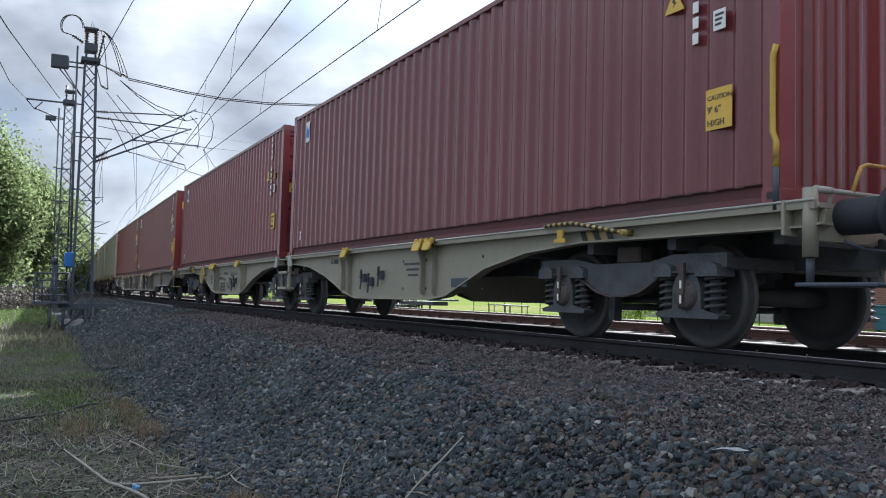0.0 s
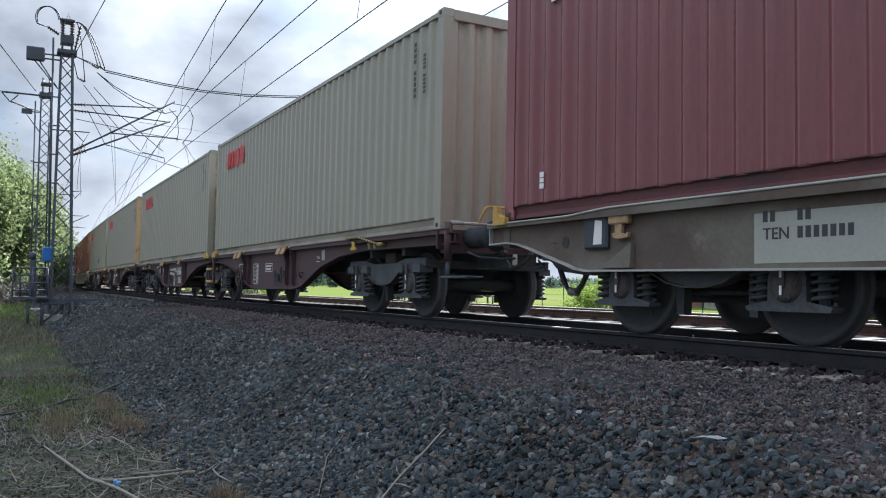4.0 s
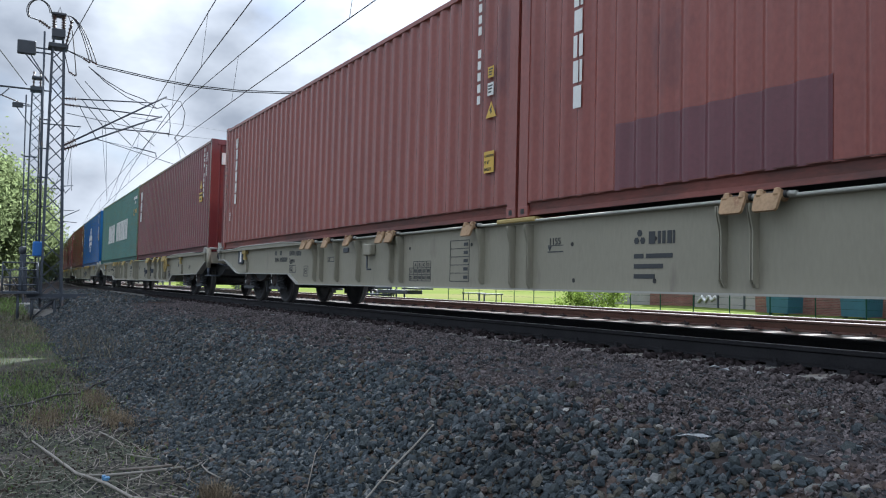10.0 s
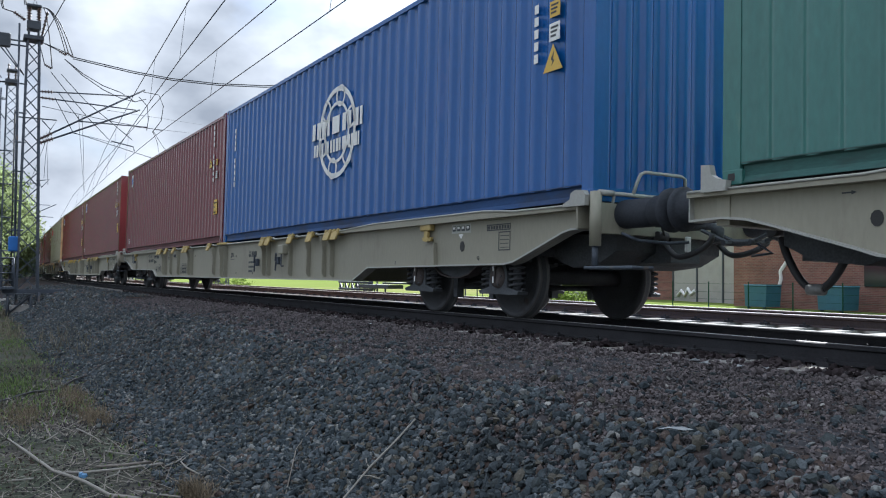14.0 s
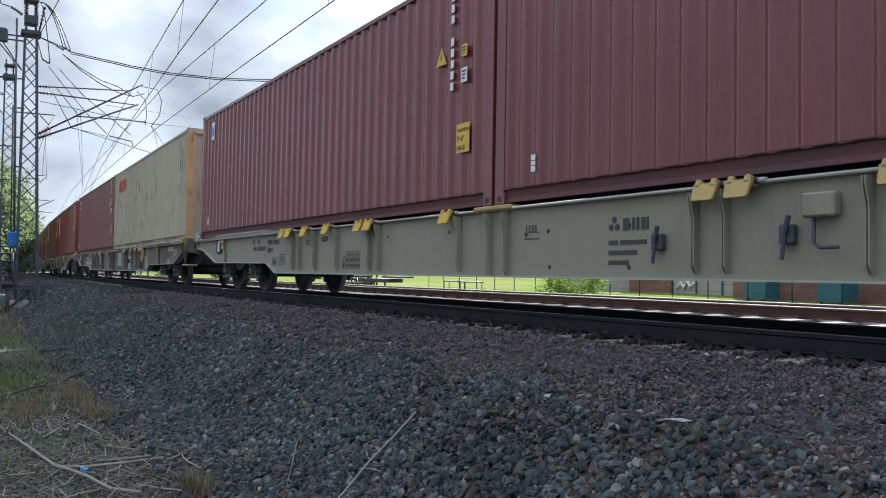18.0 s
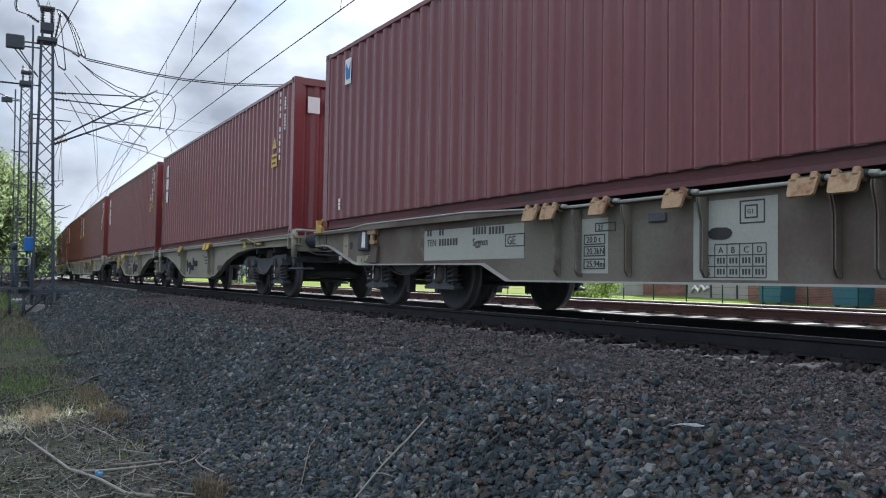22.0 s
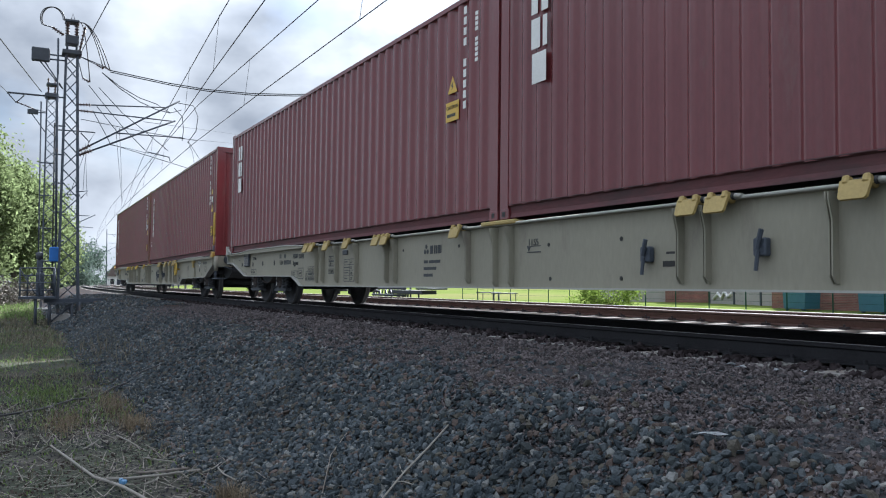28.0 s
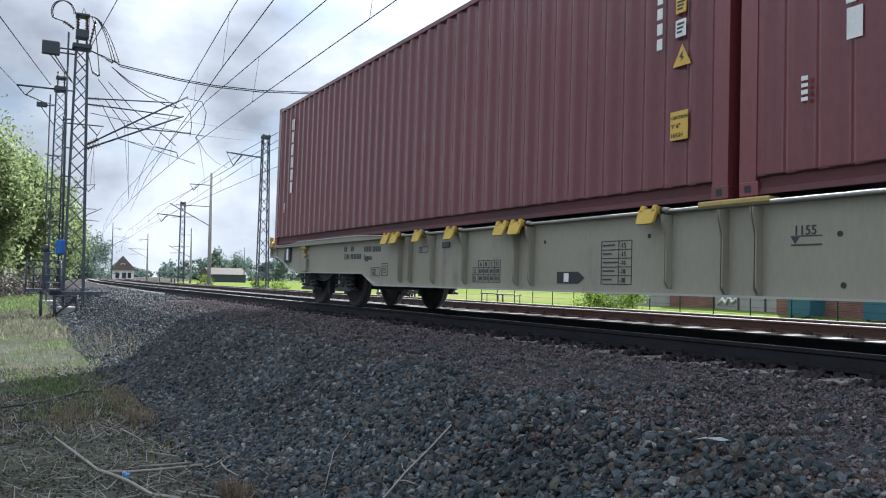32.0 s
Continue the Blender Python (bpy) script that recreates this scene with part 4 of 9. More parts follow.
def gear(parent, x, e, mat, railed=True, rail_paint=None):
    """Buffers, hook, hoses, the step and the headstock at a wagon's end. e: 1 at the leading end."""
    bm = B()
    box(bm, x - e * 0.06 - 0.06, x - e * 0.06 + 0.06, -1.17, 1.17, 0.86, 1.14)
    part("headstock", bm, mat, parent)
    for sgn in (-1, 1):
        part("buffer", buffer_me, None, parent, "", pose(x, sgn * 0.875, 1.045, 0, 0, 0 if e > 0 else 180) @ Matrix.Diagonal((1, 0.86, 0.86, 1)))
    bm = B()
    pipe(bm, [(x, 0, 0.98), (x + e * 0.25, 0, 0.98), (x + e * 0.36, 0, 0.92), (x + e * 0.36, 0, 0.86), (x + e * 0.26, 0, 0.84)], 0.045, 8)
    for y in (-0.07, 0.07):
        rod(bm, (x + e * 0.20, y, 0.93), (x + e * 0.52, y, 0.80), 0.02, 6)
    rod(bm, (x + e * 0.50, -0.12, 0.80), (x + e * 0.50, 0.12, 0.80), 0.028, 6)
    rod(bm, (x + e * 0.50, 0, 0.81), (x + e * 0.70, 0, 0.80), 0.03, 6)
    part("draw_hook", bm, under_black, parent)
    for y, deep in ((-0.42, 0.20), (0.34, 0.16)) if e > 0 else ():
        bm = B()
        pts = [(x + e * (0.30 - 0.29 * math.cos(math.pi * q / 16)), y + 0.05 * math.sin(0.5 * q), 0.86 - deep * math.sin(math.pi * q / 16)) for q in range(17)]
        pipe(bm, pts, 0.028, 8)
        part("brake_hose", bm, rubber, parent, "black rubber brake hose")
    if e < 0:
        bm = B()
        pts = [(x + 0.06 + 0.62 * q / 16, -0.46, 0.80 - 0.42 * math.sin(math.pi * q / 16) ** 0.8) for q in range(17)]
        pipe(bm, pts, 0.032, 8)
        q = part("brake_hose", bm, rubber, parent, "black rubber brake hose hanging in a loop")
        bm = B()
        rod(bm, (x + 0.30, -0.46, 0.385), (x + 0.44, -0.46, 0.385), 0.045, 8)
        part("coupling_head", bm, zinc_rod, q, "grey metal hose coupling")
        bm = B()
        pipe(bm, [(x + 0.02, -0.70, 0.74), (x + 0.18, -0.74, 0.66), (x + 0.02, -0.78, 0.64)], 0.012, 6)
        part("uncoupling_lever", bm, galv, parent, "bent steel uncoupling lever")
    for y in (-0.42, 0.34):
        bm = B()
        rod(bm, (x + e * 0.02, y - 0.06, 0.86), (x + e * 0.02, y + 0.06, 0.86), 0.05, 8)
        rod(bm, (x + e * 0.06, y, 0.86), (x + e * 0.10, y - 0.08, 0.96), 0.012, 6)
        part("air_cock", bm, rubber, parent)
    if e < 0:
        return
    bm = B()
    xs = x - e * 0.03
    rod(bm, (xs, -1.20, 0.74), (xs, -1.20, 1.24 if railed else 1.13), 0.055, 10)
    post = part("step_post", bm, mat, parent, "steel tube post at the wagon's corner")
    bm = B()
    rod(bm, (xs, -1.20, 0.55), (xs, -1.20, 0.74), 0.030, 8)
    part("lower_tube", bm, galv, post)
    bm = B()
    box(bm, xs - 0.08, xs + 0.56, -1.27, -1.02, 0.525, 0.555, 0.008)
    part("foot_step", bm, pale_yellow if mat is wagon_worn else galv, parent, "faded yellow foot step" if mat is wagon_worn else "steel foot step below the headstock")
    bm = B()
    box(bm, xs - 0.20, xs - 0.17, -1.27, -1.10, 0.90, 1.16, 0.006)
    part("end_plate", bm, mat, parent)
    bm = B()
    pipe(bm, [(x + 0.10, -1.0, 0.86), (x + 0.16, -0.85, 0.80), (x + 0.30, -0.6, 0.78), (x + 0.44, -0.5, 0.79)], 0.016, 6)
    part("uncoupling_lever", bm, galv, parent, "bent steel uncoupling lever")
    bm = B()
    box(bm, x + 0.40, x + 0.43, -0.52, -0.46, 0.70, 0.84, 0.006)
    part("lever_grip", bm, white_paint, parent, "white painted lever grip")
    if not railed:
        return
    bm = B()
    pipe(bm, [(x, -0.78, 1.22), (x + 0.01, -0.73, 1.36), (x + 0.01, -0.69, 1.435), (x + 0.01, -0.62, 1.46), (x + 0.01, -0.16, 1.46), (x + 0.01, -0.10, 1.44), (x, -0.08, 1.15)], 0.017, 8)
    part("hand_rail", bm, rail_paint or guide_yellow, parent, "faded painted grab rail over the headstock")
    bm = B()
    rod(bm, (x, -1.18, 1.23), (x, -0.30, 1.23), 0.020, 8)
    rod(bm, (x, -1.19, 1.23), (x, -1.02, 1.23), 0.028, 8)
    for y in (-1.0, -0.6, -0.32):
        rod(bm, (x - 0.03, y, 1.13), (x, y, 1.23), 0.014, 6)
    part("cross_bar", bm, pale_edge, parent, "pale steel bar across the wagon's end")


bm = B()
box(bm, -0.05, 0.05, -1.08, 1.08, 0.86, 1.05)
cross_me = mesh_of("cross_member", bm, under_black)


def wagon_b(paint, label, worn=False, w=0):
    """Bogie flat wagon for two 40 foot containers. Origin midway, at rail height; +x leads."""
    mat = paint
    ob = thing("container_wagon", label, "wagon", group="wagons of the train")
    half = 12.232
    prof = []
    for e in (1, -1):
        nose = [(half - 0.16, 0.90), (half - 0.30, 0.895), (half - 0.42, 0.87)] if e > 0 else [(half + 0.30, 0.895), (half - 0.02, 0.905), (half - 0.22, 0.885), (half - 0.40, 0.84)]
        pts = nose + [(half - 1.08, 0.645), (half - 1.22, 0.60), (half - 1.38, 0.578), (half - 4.75, 0.555), (half - 5.25, 0.37)]
        prof.append([(e * x, z) for x, z in pts])
    outline = [(half - 0.16, 1.09)] + prof[0] + prof[1][::-1] + [(-half - 0.30, 1.09)]
    for sgn in (-1, 1):
        bm = B()
        prism(bm, outline, sgn * 1.15 - 0.008, sgn * 1.15 + 0.008)
        part("side_sill", bm, mat, ob)
        # top and bottom flanges follow the web
        bm = B()
        for y0, y1, z in ((sgn * 1.14 - 0.07, sgn * 1.14 + 0.07, 1.09),):
            box(bm, -half - 0.30, half - 0.16, y0, y1, z, z + 0.022)
        part("top_flange", bm, mat, ob)
        bm = B()
        line = prof[0] + prof[1][::-1]
        for (xa, za), (xb, zb) in zip(line, line[1:]):
            v = [bm.verts.new(p) for p in ((xa, sgn * 1.13 - 0.09, za), (xb, sgn * 1.13 - 0.09, zb), (xb, sgn * 1.13 + 0.06, zb), (xa, sgn * 1.13 + 0.06, za), (xa, sgn * 1.13 - 0.09, za + 0.018), (xb, sgn * 1.13 - 0.09, zb + 0.018), (xb, sgn * 1.13 + 0.06, zb + 0.018), (xa, sgn * 1.13 + 0.06, za + 0.018))]
            for q in ((0, 1, 2, 3), (4, 7, 6, 5), (0, 4, 5, 1), (1, 5, 6, 2), (2, 6, 7, 3), (3, 7, 4, 0)):
                bm.faces.new([v[i] for i in q])
        bmesh.ops.recalc_face_normals(bm, faces=list(bm.faces))
        part("bottom_flange", bm, edge_paint[mat.name], ob, "pale flange along the sill's foot, sky light painted in")
        bm = B()
        box(bm, -half - 0.312, -half - 0.30, sgn * 1.15 - 0.06, sgn * 1.15 + 0.06, 0.895, 1.112)
        part("end_flange", bm, edge_paint[mat.name], ob)
    for i in range(20):
        part("cross_member", cross_me, None, ob, "", pose(half - 1.2 - 1.15 * i, 0, 0))
    bm = B()
    box(bm, -half, half, -0.2, 0.2, 0.62, 1.0)
    # upper block is added to close the bright slit under the containers
    box(bm, -half + 0.02, half - 0.02, -0.12, 0.12, 1.0, 1.15)
    part("centre_sill", bm, under_black, ob)
    for e, tip in ((1, half - 0.16), (-1, half + 0.30)):
        bm = B()
        prism(bm, [(e * x, z) for x, z in ((tip, 1.085), (tip, 1.128), (half - 1.15, 1.130), (half - 1.75, 1.17), (half - 4.5, 1.17), (half - 5.75, 1.115), (half - 5.75, 1.085))], -1.250, -1.222)
        box(bm, min(e * (tip - 0.01), e * (half - 5.74)), max(e * (tip - 0.01), e * (half - 5.74)), -1.224, -1.16, 1.086, 1.111)
        part("raised_edge", bm, mat, ob)
        bm = B()
        pipe(bm, [(e * x, -1.252, z) for x, z in ((tip - 0.01, 1.128), (half - 1.15, 1.130), (half - 1.75, 1.168), (half - 4.5, 1.168), (half - 5.75, 1.118))], 0.011, 6)
        part("edge_bar", bm, edge_paint[mat.name], ob, "pale bar along the deck's edge, sky light painted in")
    bm = B()
    pipe(bm, [(-half + 5.76, -1.212, 1.106), (half - 5.76, -1.212, 1.106)], 0.015, 6)
    part("edge_bar", bm, edge_paint[mat.name], ob, "pale bar along the deck's edge, sky light painted in")
    # pegs, brackets
    ys = -1.15
    for e in (1, -1):
        for d in (6.1, 6.42, 7.1, 7.97, 9.12, 9.42) + ((11.5,) if e < 0 else ()):
            rib(ob, e * (half - d), ys - 0.008, 0.64, mat)
        for d in (5.78, 6.08, 6.82, 7.74, 8.93, 9.24) + ((11.34,) if e < 0 else ()):
            flap(ob, e * (half - d), 1 if worn or w == 5 else 0 if w in (8, 12) and e < 0 else 2)
        rib(ob, 0.06 + e * 0.165, ys - 0.008, 0.68, mat)
    bm = B()
    box(bm, -0.36, 0.36, -1.24, -1.10, 1.10, 1.15, 0.012)
    part("middle_pad", bm, rusty_yellow if worn else pale_yellow, ob, "yellow centre support for the containers")
    for x in (half - 2.63, -half + 2.63):
        bogie(ob, x)
    gear(ob, half + 0.07, 1, mat, w not in (2, 12), pale_edge if w == 7 else guide_yellow)
    gear(ob, -half - 0.07, -1, mat)
    # added dark blocks fill in for unclear gear and hide the sky behind
    for e in (1, -1):
        bm = B()
        prism(bm, [(e * (half + x), z) for x, z in ((-0.20, 0.90), (-1.15, 0.90), (-1.15, 0.66), (-0.85, 0.56), (-0.45, 0.60), (-0.20, 0.72))], -0.72, 0.72)
        part("end_frame", bm, under_black, ob, "dark block filling in for gear below the wagon's end")
    stop_paint, stop_label = (guide_yellow, "yellow container stop") if worn or w in (2, 12) else (edge_paint[mat.name], "")
    for y0, y1 in ((-1.285, -1.226), (1.226, 1.285)):
        bm = B()
        prism(bm, [(half + x, z) for x, z in ((-0.34, 1.112), (-0.02, 1.112), (-0.01, 1.21), (-0.05, 1.255), (-0.16, 1.262), (-0.22, 1.235), (-0.23, 1.18), (-0.33, 1.14))], y0, y1, 0.008)
        part("end_stop", bm, stop_paint, ob, stop_label)
        bm = B()
        prism(bm, [(-half + x, z) for x, z in ((-0.13, 1.112), (0.10, 1.112), (0.11, 1.19), (0.03, 1.205), (-0.03, 1.24), (-0.05, 1.32), (-0.13, 1.325))], y0, y1, 0.006)
        part("end_stop", bm, stop_paint, ob, stop_label)
    return ob


def wagon_half(paint, label, lead, worn=False, w=0):
    """One half of an articulated wagon, for one 40 foot container. Origin midway between its pivots; lead: the end that carries buffers leads."""
    mat = paint
    e = 1 if lead else -1
    ob = thing("articulated_wagon_half", label, "wagon", group="wagons of the train")
    # d counts from the container's outer end towards the joint; x = e * (5.27 - (d - 2.2))
    def X(d):
        return e * (5.27 + 2.2 - d)
    low = [(-0.16, 0.97), (0.0, 0.955), (2.6, 0.965), (3.6, 0.90), (4.5, 0.74), (5.5, 0.40), (6.0, 0.345), (8.7, 0.335), (9.2, 0.42), (10.2, 0.72), (11.1, 0.90), (12.0, 0.975), (12.55, 0.985)]
    outline = [(X(-0.16), 1.09)] + [(X(d), z) for d, z in low] + [(X(12.55), 1.09)]
    for sgn in (-1, 1):
        bm = B()
        prism(bm, outline, sgn * 1.15 - 0.008, sgn * 1.15 + 0.008)
        part("side_sill", bm, mat, ob)
        bm = B()
        xs = sorted((X(-0.16), X(12.55)))
        box(bm, xs[0], xs[1], sgn * 1.14 - 0.07, sgn * 1.14 + 0.06, 1.09, 1.112)
        part("top_flange", bm, mat, ob)
        bm = B()
        line = [(X(d), z) for d, z in low]
        for (xa, za), (xb, zb) in zip(line, line[1:]):
            v = [bm.verts.new(p) for p in ((xa, sgn * 1.13 - 0.08, za), (xb, sgn * 1.13 - 0.08, zb), (xb, sgn * 1.13 + 0.06, zb), (xa, sgn * 1.13 + 0.06, za), (xa, sgn * 1.13 - 0.08, za + 0.018), (xb, sgn * 1.13 - 0.08, zb + 0.018), (xb, sgn * 1.13 + 0.06, zb + 0.018), (xa, sgn * 1.13 + 0.06, za + 0.018))]
            for q in ((0, 1, 2, 3), (4, 7, 6, 5), (0, 4, 5, 1), (1, 5, 6, 2), (2, 6, 7, 3), (3, 7, 4, 0)):
                bm.faces.new([v[i] for i in q])
        bmesh.ops.recalc_face_normals(bm, faces=list(bm.faces))
        part("bottom_flange", bm, mat, ob)
    for i in range(11):
        part("cross_member", cross_me, None, ob, "", pose(X(0.3 + 1.15 * i), 0, 0))
    bm = B()
    xs = sorted((X(0.0), X(12.5)))
    box(bm, xs[0], xs[1], -0.2, 0.2, 0.70, 1.0)
    # added block shuts out sky light below the container
    box(bm, xs[0] + 0.3, xs[1] - 0.3, -0.12, 0.12, 1.0, 1.15)
    part("centre_sill", bm, under_black, ob)
    bm = B()
    xs = sorted((X(-0.14), X(12.5)))
    box(bm, xs[0], xs[1], -1.250, -1.222, 1.085, 1.150)
    box(bm, xs[0], xs[1], -1.224, -1.16, 1.086, 1.111)
    part("raised_edge", bm, mat, ob)
    bm = B()
    pipe(bm, [(xs[0], -1.252, 1.148), (xs[1], -1.252, 1.148)], 0.011, 6)
    part("edge_bar", bm, edge_paint[mat.name], ob, "pale bar along the deck's edge, sky light painted in")
    brown = mat is wagon_brown
    for d in (5.85, 6.2, 9.0, 9.3) if not (brown and lead) else (6.0, 6.4, 9.1, 9.45):
        rib(ob, X(d), -1.158, 0.66, mat)
    for d in (5.81, 6.13, 8.95) if not (brown and lead) else (6.23, 6.52, 9.45, 9.76):
        flap(ob, X(d), 1 if brown else worn, -1.205, 1.13)
    # striped release levers over the outer bogie
    run = [Vector((e * x, -1.29, z)) for x, z in ((4.36, 1.165), (4.84, 1.165), (5.58, 1.03))]
    bm = B()
    rod(bm, run[0], run[1], 0.019, 8)
    rod(bm, run[1], run[2], 0.019, 8)
    rod(bm, run[2], run[2] + Vector((0, 0.13, 0)), 0.03, 8)
    rod(bm, run[0], run[0] + Vector((0, 0.08, -0.03)), 0.019, 8)
    lever = part("striped_lever", bm, pale_yellow, ob, "black and yellow striped lever")
    bm = B()
    for p, q, n in ((run[0], run[1], 5), (run[1], run[2], 8)):
        for i in range(n):
            rod(bm, p.lerp(q, (i + 0.1) / n), p.lerp(q, (i + 0.55) / n), 0.0205, 8)
    tagged(part("stripe", bm, black_paint, lever), kind="stuff")
    for i in range(5):
        bm = B()
        x = 4.80 + 0.10 * i
        prism(bm, [(e * (x + o), z) for o, z in ((0.05, 0.985), (0.13, 0.985), (0.08, 1.085), (0.0, 1.085))], -1.163, -1.160)
        part("painted_stripe", bm, pale_yellow if i % 2 else black_paint, ob)
    bm = B()
    prism(bm, [(e * (4.60 + o), z) for o, z in ((-0.10, 0.98), (0.10, 0.98), (0.10, 1.01), (0.04, 1.03), (0.06, 1.11), (-0.06, 1.11), (-0.04, 1.03), (-0.10, 1.01))], -1.275, -1.255)
    part("lever_bracket", bm, yellow_paint, ob, "small yellow bracket that holds the lever")
    bogie(ob, X(2.2))
    gear(ob, X(-0.10), e, mat, True)
    return ob


PAINTS = {"red": red_paint, "orange_red": orange_red_paint, "grey": grey_paint, "rusty": rusty_paint, "green": green_paint, "blue": blue_paint}
# Each paint's rail copy carries the shade of the recessed rail, plus dirt patches.
RAILS = {k: material(k + "_shaded_rail_paint", col, 0.7, spec=0.25, var=0.2, scale=1.5, fine=30, bump=0.08, dirt=tuple(0.45 * c + 0.022 for c in col), dirt_amt=0.75, dirt_scale=2.2, hue=0.1, stretch=(0.5, 1, 2))
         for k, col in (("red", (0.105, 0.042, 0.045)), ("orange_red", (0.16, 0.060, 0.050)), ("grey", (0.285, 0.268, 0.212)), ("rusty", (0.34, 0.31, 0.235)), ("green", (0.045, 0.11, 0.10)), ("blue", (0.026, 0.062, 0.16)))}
R1 = "dark red corrugated steel shipping container"
R2 = "faded orange-red shipping container with darker patches"
G1 = "pale grey corrugated shipping container"
G2 = "cream-grey shipping container with rust-orange corner posts"
LOADS = [
    dict(paint="red", label=R1),
    dict(paint="red", label=R1, kit="caution"),
    dict(paint="red", label=R1 + ", its doors to the front", front="doors", kit="caution"),
    dict(paint="red", label=R1 + ", with a yellow end sticker", kit="caution", end_sticker=(-0.9, 2.35, 0.7)),
    dict(paint="red", label=R1, kit="caution"),
    dict(paint="grey", label=G1, kit="grey"),
    dict(paint="grey", label=G1 + ", its doors to the front", front="doors", kit="grey"),
    dict(paint="grey", label=G2, rust_post=True, kit="grey"),
    dict(paint="grey", label=G1 + ", doors to the front", front="doors", kit="grey", vent=True),
    dict(paint="orange_red", label=R2, kit="triangle"),
    dict(paint="orange_red", label=R2 + " and vertical white lettering", kit="triton"),
    dict(paint="red", label=R1 + " with white marks", kit="tex", end_mark=True),
    dict(paint="green", label="green shipping container with a long row of white block marks", kit="green"),
    dict(paint="blue", label="bright blue shipping container with a round white emblem", kit="blue"),
    dict(paint="red", label=R1, kit="caution"),
    dict(paint="red", label=R1 + ", with a yellow sticker", kit="caution", up=0.16, end_sticker=(-0.72, 1.85, 0.7)),
    dict(paint="red", label=R1, kit="caution"),
    dict(paint="rusty", label="cream shipping container streaked with rust", rust_post=True, kit="grey"),
    dict(paint="red", label=R1, kit="caution"),
    dict(paint="red", label=R1 + " with white marks", kit="tex", end_mark=True),
    dict(paint="red", label=R1 + ", its doors to the front", front="doors", kit="tex"),
    dict(paint="red", label=R1, kit="tex"),
    dict(paint="red", label=R1 + " with white marks", kit="tex"),
    dict(paint="red", label=R1 + " with vertical white lettering", kit="triton", end_sticker=(0.02, 0.68, 0.55)),
    dict(paint="red", label=R1 + ", the last of the train", kit="triton"),
]
TYPES = "AABAABBBBBABB"
GAPS = (1.46, 0.74, 1.37, 0.06, 1.49, 0.85, 1.33, 0.92, 1.37, 0.05, 1.42, 0.05, 1.43, 0.12, 1.52, 0.06, 1.47, 0.10, 1.52, 0.98, 1.38, 0.05, 1.62, 0.11)


STROKES = (((0, 0, 0.36, 1), (0.58, 0, 0.94, 1)), ((0.05, 0, 0.85, 1),), ((0.0, 0, 0.5, 1), (0.66, 0, 0.9, 1)))


def block_marks(ob, x, z, w, h, n, mat, vertical=False, name="brand_mark", seed=0, y=-CW / 2 - 0.001):
    """An owner's name as plain groups of strokes of its size and colour; x, z: its first upper corner."""
    for i in range(n):
        bm = B()
        x0 = x if vertical else x + i * w * 1.2
        z0 = (z - i * h * 1.16 if vertical else z) - h
        for p, q, r, t in STROKES[(i * 2 + seed) % 3]:
            box(bm, x0 + p * w, x0 + r * w, y - 0.004, y, z0 + q * h, z0 + t * h)
        tagged(part(name, bm, mat, ob, "plain shape standing for the owner's lettering"), kind="stuff")


def flat_ring(rad, wd, n=28):
    """A painted ring in the x-z plane, a few millimetres thick."""
    bm = B()
    rows = [[bm.verts.new((r * math.cos(2 * math.pi * i / n), yy, r * math.sin(2 * math.pi * i / n))) for r, yy in ((rad - wd / 2, 0.0), (rad - wd / 2, -0.004), (rad + wd / 2, -0.004), (rad + wd / 2, 0.0))] for i in range(n)]
    for i in range(n):
        p, q = rows[i], rows[(i + 1) % n]
        for k in range(3):
            bm.faces.new((p[k], p[k + 1], q[k + 1], q[k]))
    bmesh.ops.recalc_face_normals(bm, faces=list(bm.faces))
    return bm


def number_column(ob, x, top, bottom, mat):
    bm = B()
    n = 11
    st = (top - bottom) / n
    for i in range(n):
        if i not in (4, 10):
            z = top - i * st
            box(bm, x - 0.03, x + 0.035, -CW / 2 - 0.004, -CW / 2, z - st * 0.72, z)
    tagged(part("number_column", bm, mat, ob, "upright column of small number marks"), kind="stuff")


def caution(ob, x, z, three=True, y=-CW / 2, k=1.0):
    if three:
        sticker(ob, x, z, 0.31 * k, 0.38 * k, sticker_yellow, y - 0.003, "caution_sticker", "yellow height caution sticker")
        for body, dz, size in (("CAUTION", 0.085, 0.064), ("9' 6\"", -0.035, 0.09), ("HIGH", -0.155, 0.085)):
            tagged(side_text(ob, body, size * k, dark_letter, x - 0.135 * k, z + dz * k, "caution_word", y - 0.008), kind="stuff")
    else:
        sticker(ob, x, z, 0.33, 0.25, sticker_yellow, y - 0.003, "caution_sticker", "yellow height caution sticker")
        tagged(side_text(ob, "CAUTION", 0.068, dark_letter, x - 0.15, z + 0.03, "caution_word", y - 0.008), kind="stuff")
        bars(ob, pose(x - 0.13, y - 0.006, z - 0.07), (1.2, 1.4, 0.8, 1.6), 0.04, dark_letter)


def triangle(ob, x, z, w=0.30):
    bm = B()
    prism(bm, ((x - w / 2, z - w * 0.4), (x + w / 2, z - w * 0.4), (x, z + w * 0.5)), -CW / 2 - 0.005, -CW / 2)
    part("warning_triangle", bm, sticker_yellow, ob, "yellow warning triangle")
    bm = B()
    prism(bm, ((x - 0.02, z - w * 0.22), (x + 0.03, z - w * 0.05), (x + 0.005, z - w * 0.02), (x + 0.02, z + w * 0.25), (x - 0.03, z), (x, z - 0.02)), -CW / 2 - 0.007, -CW / 2 - 0.005)
    part("bolt_sign", bm, dark_letter, ob)


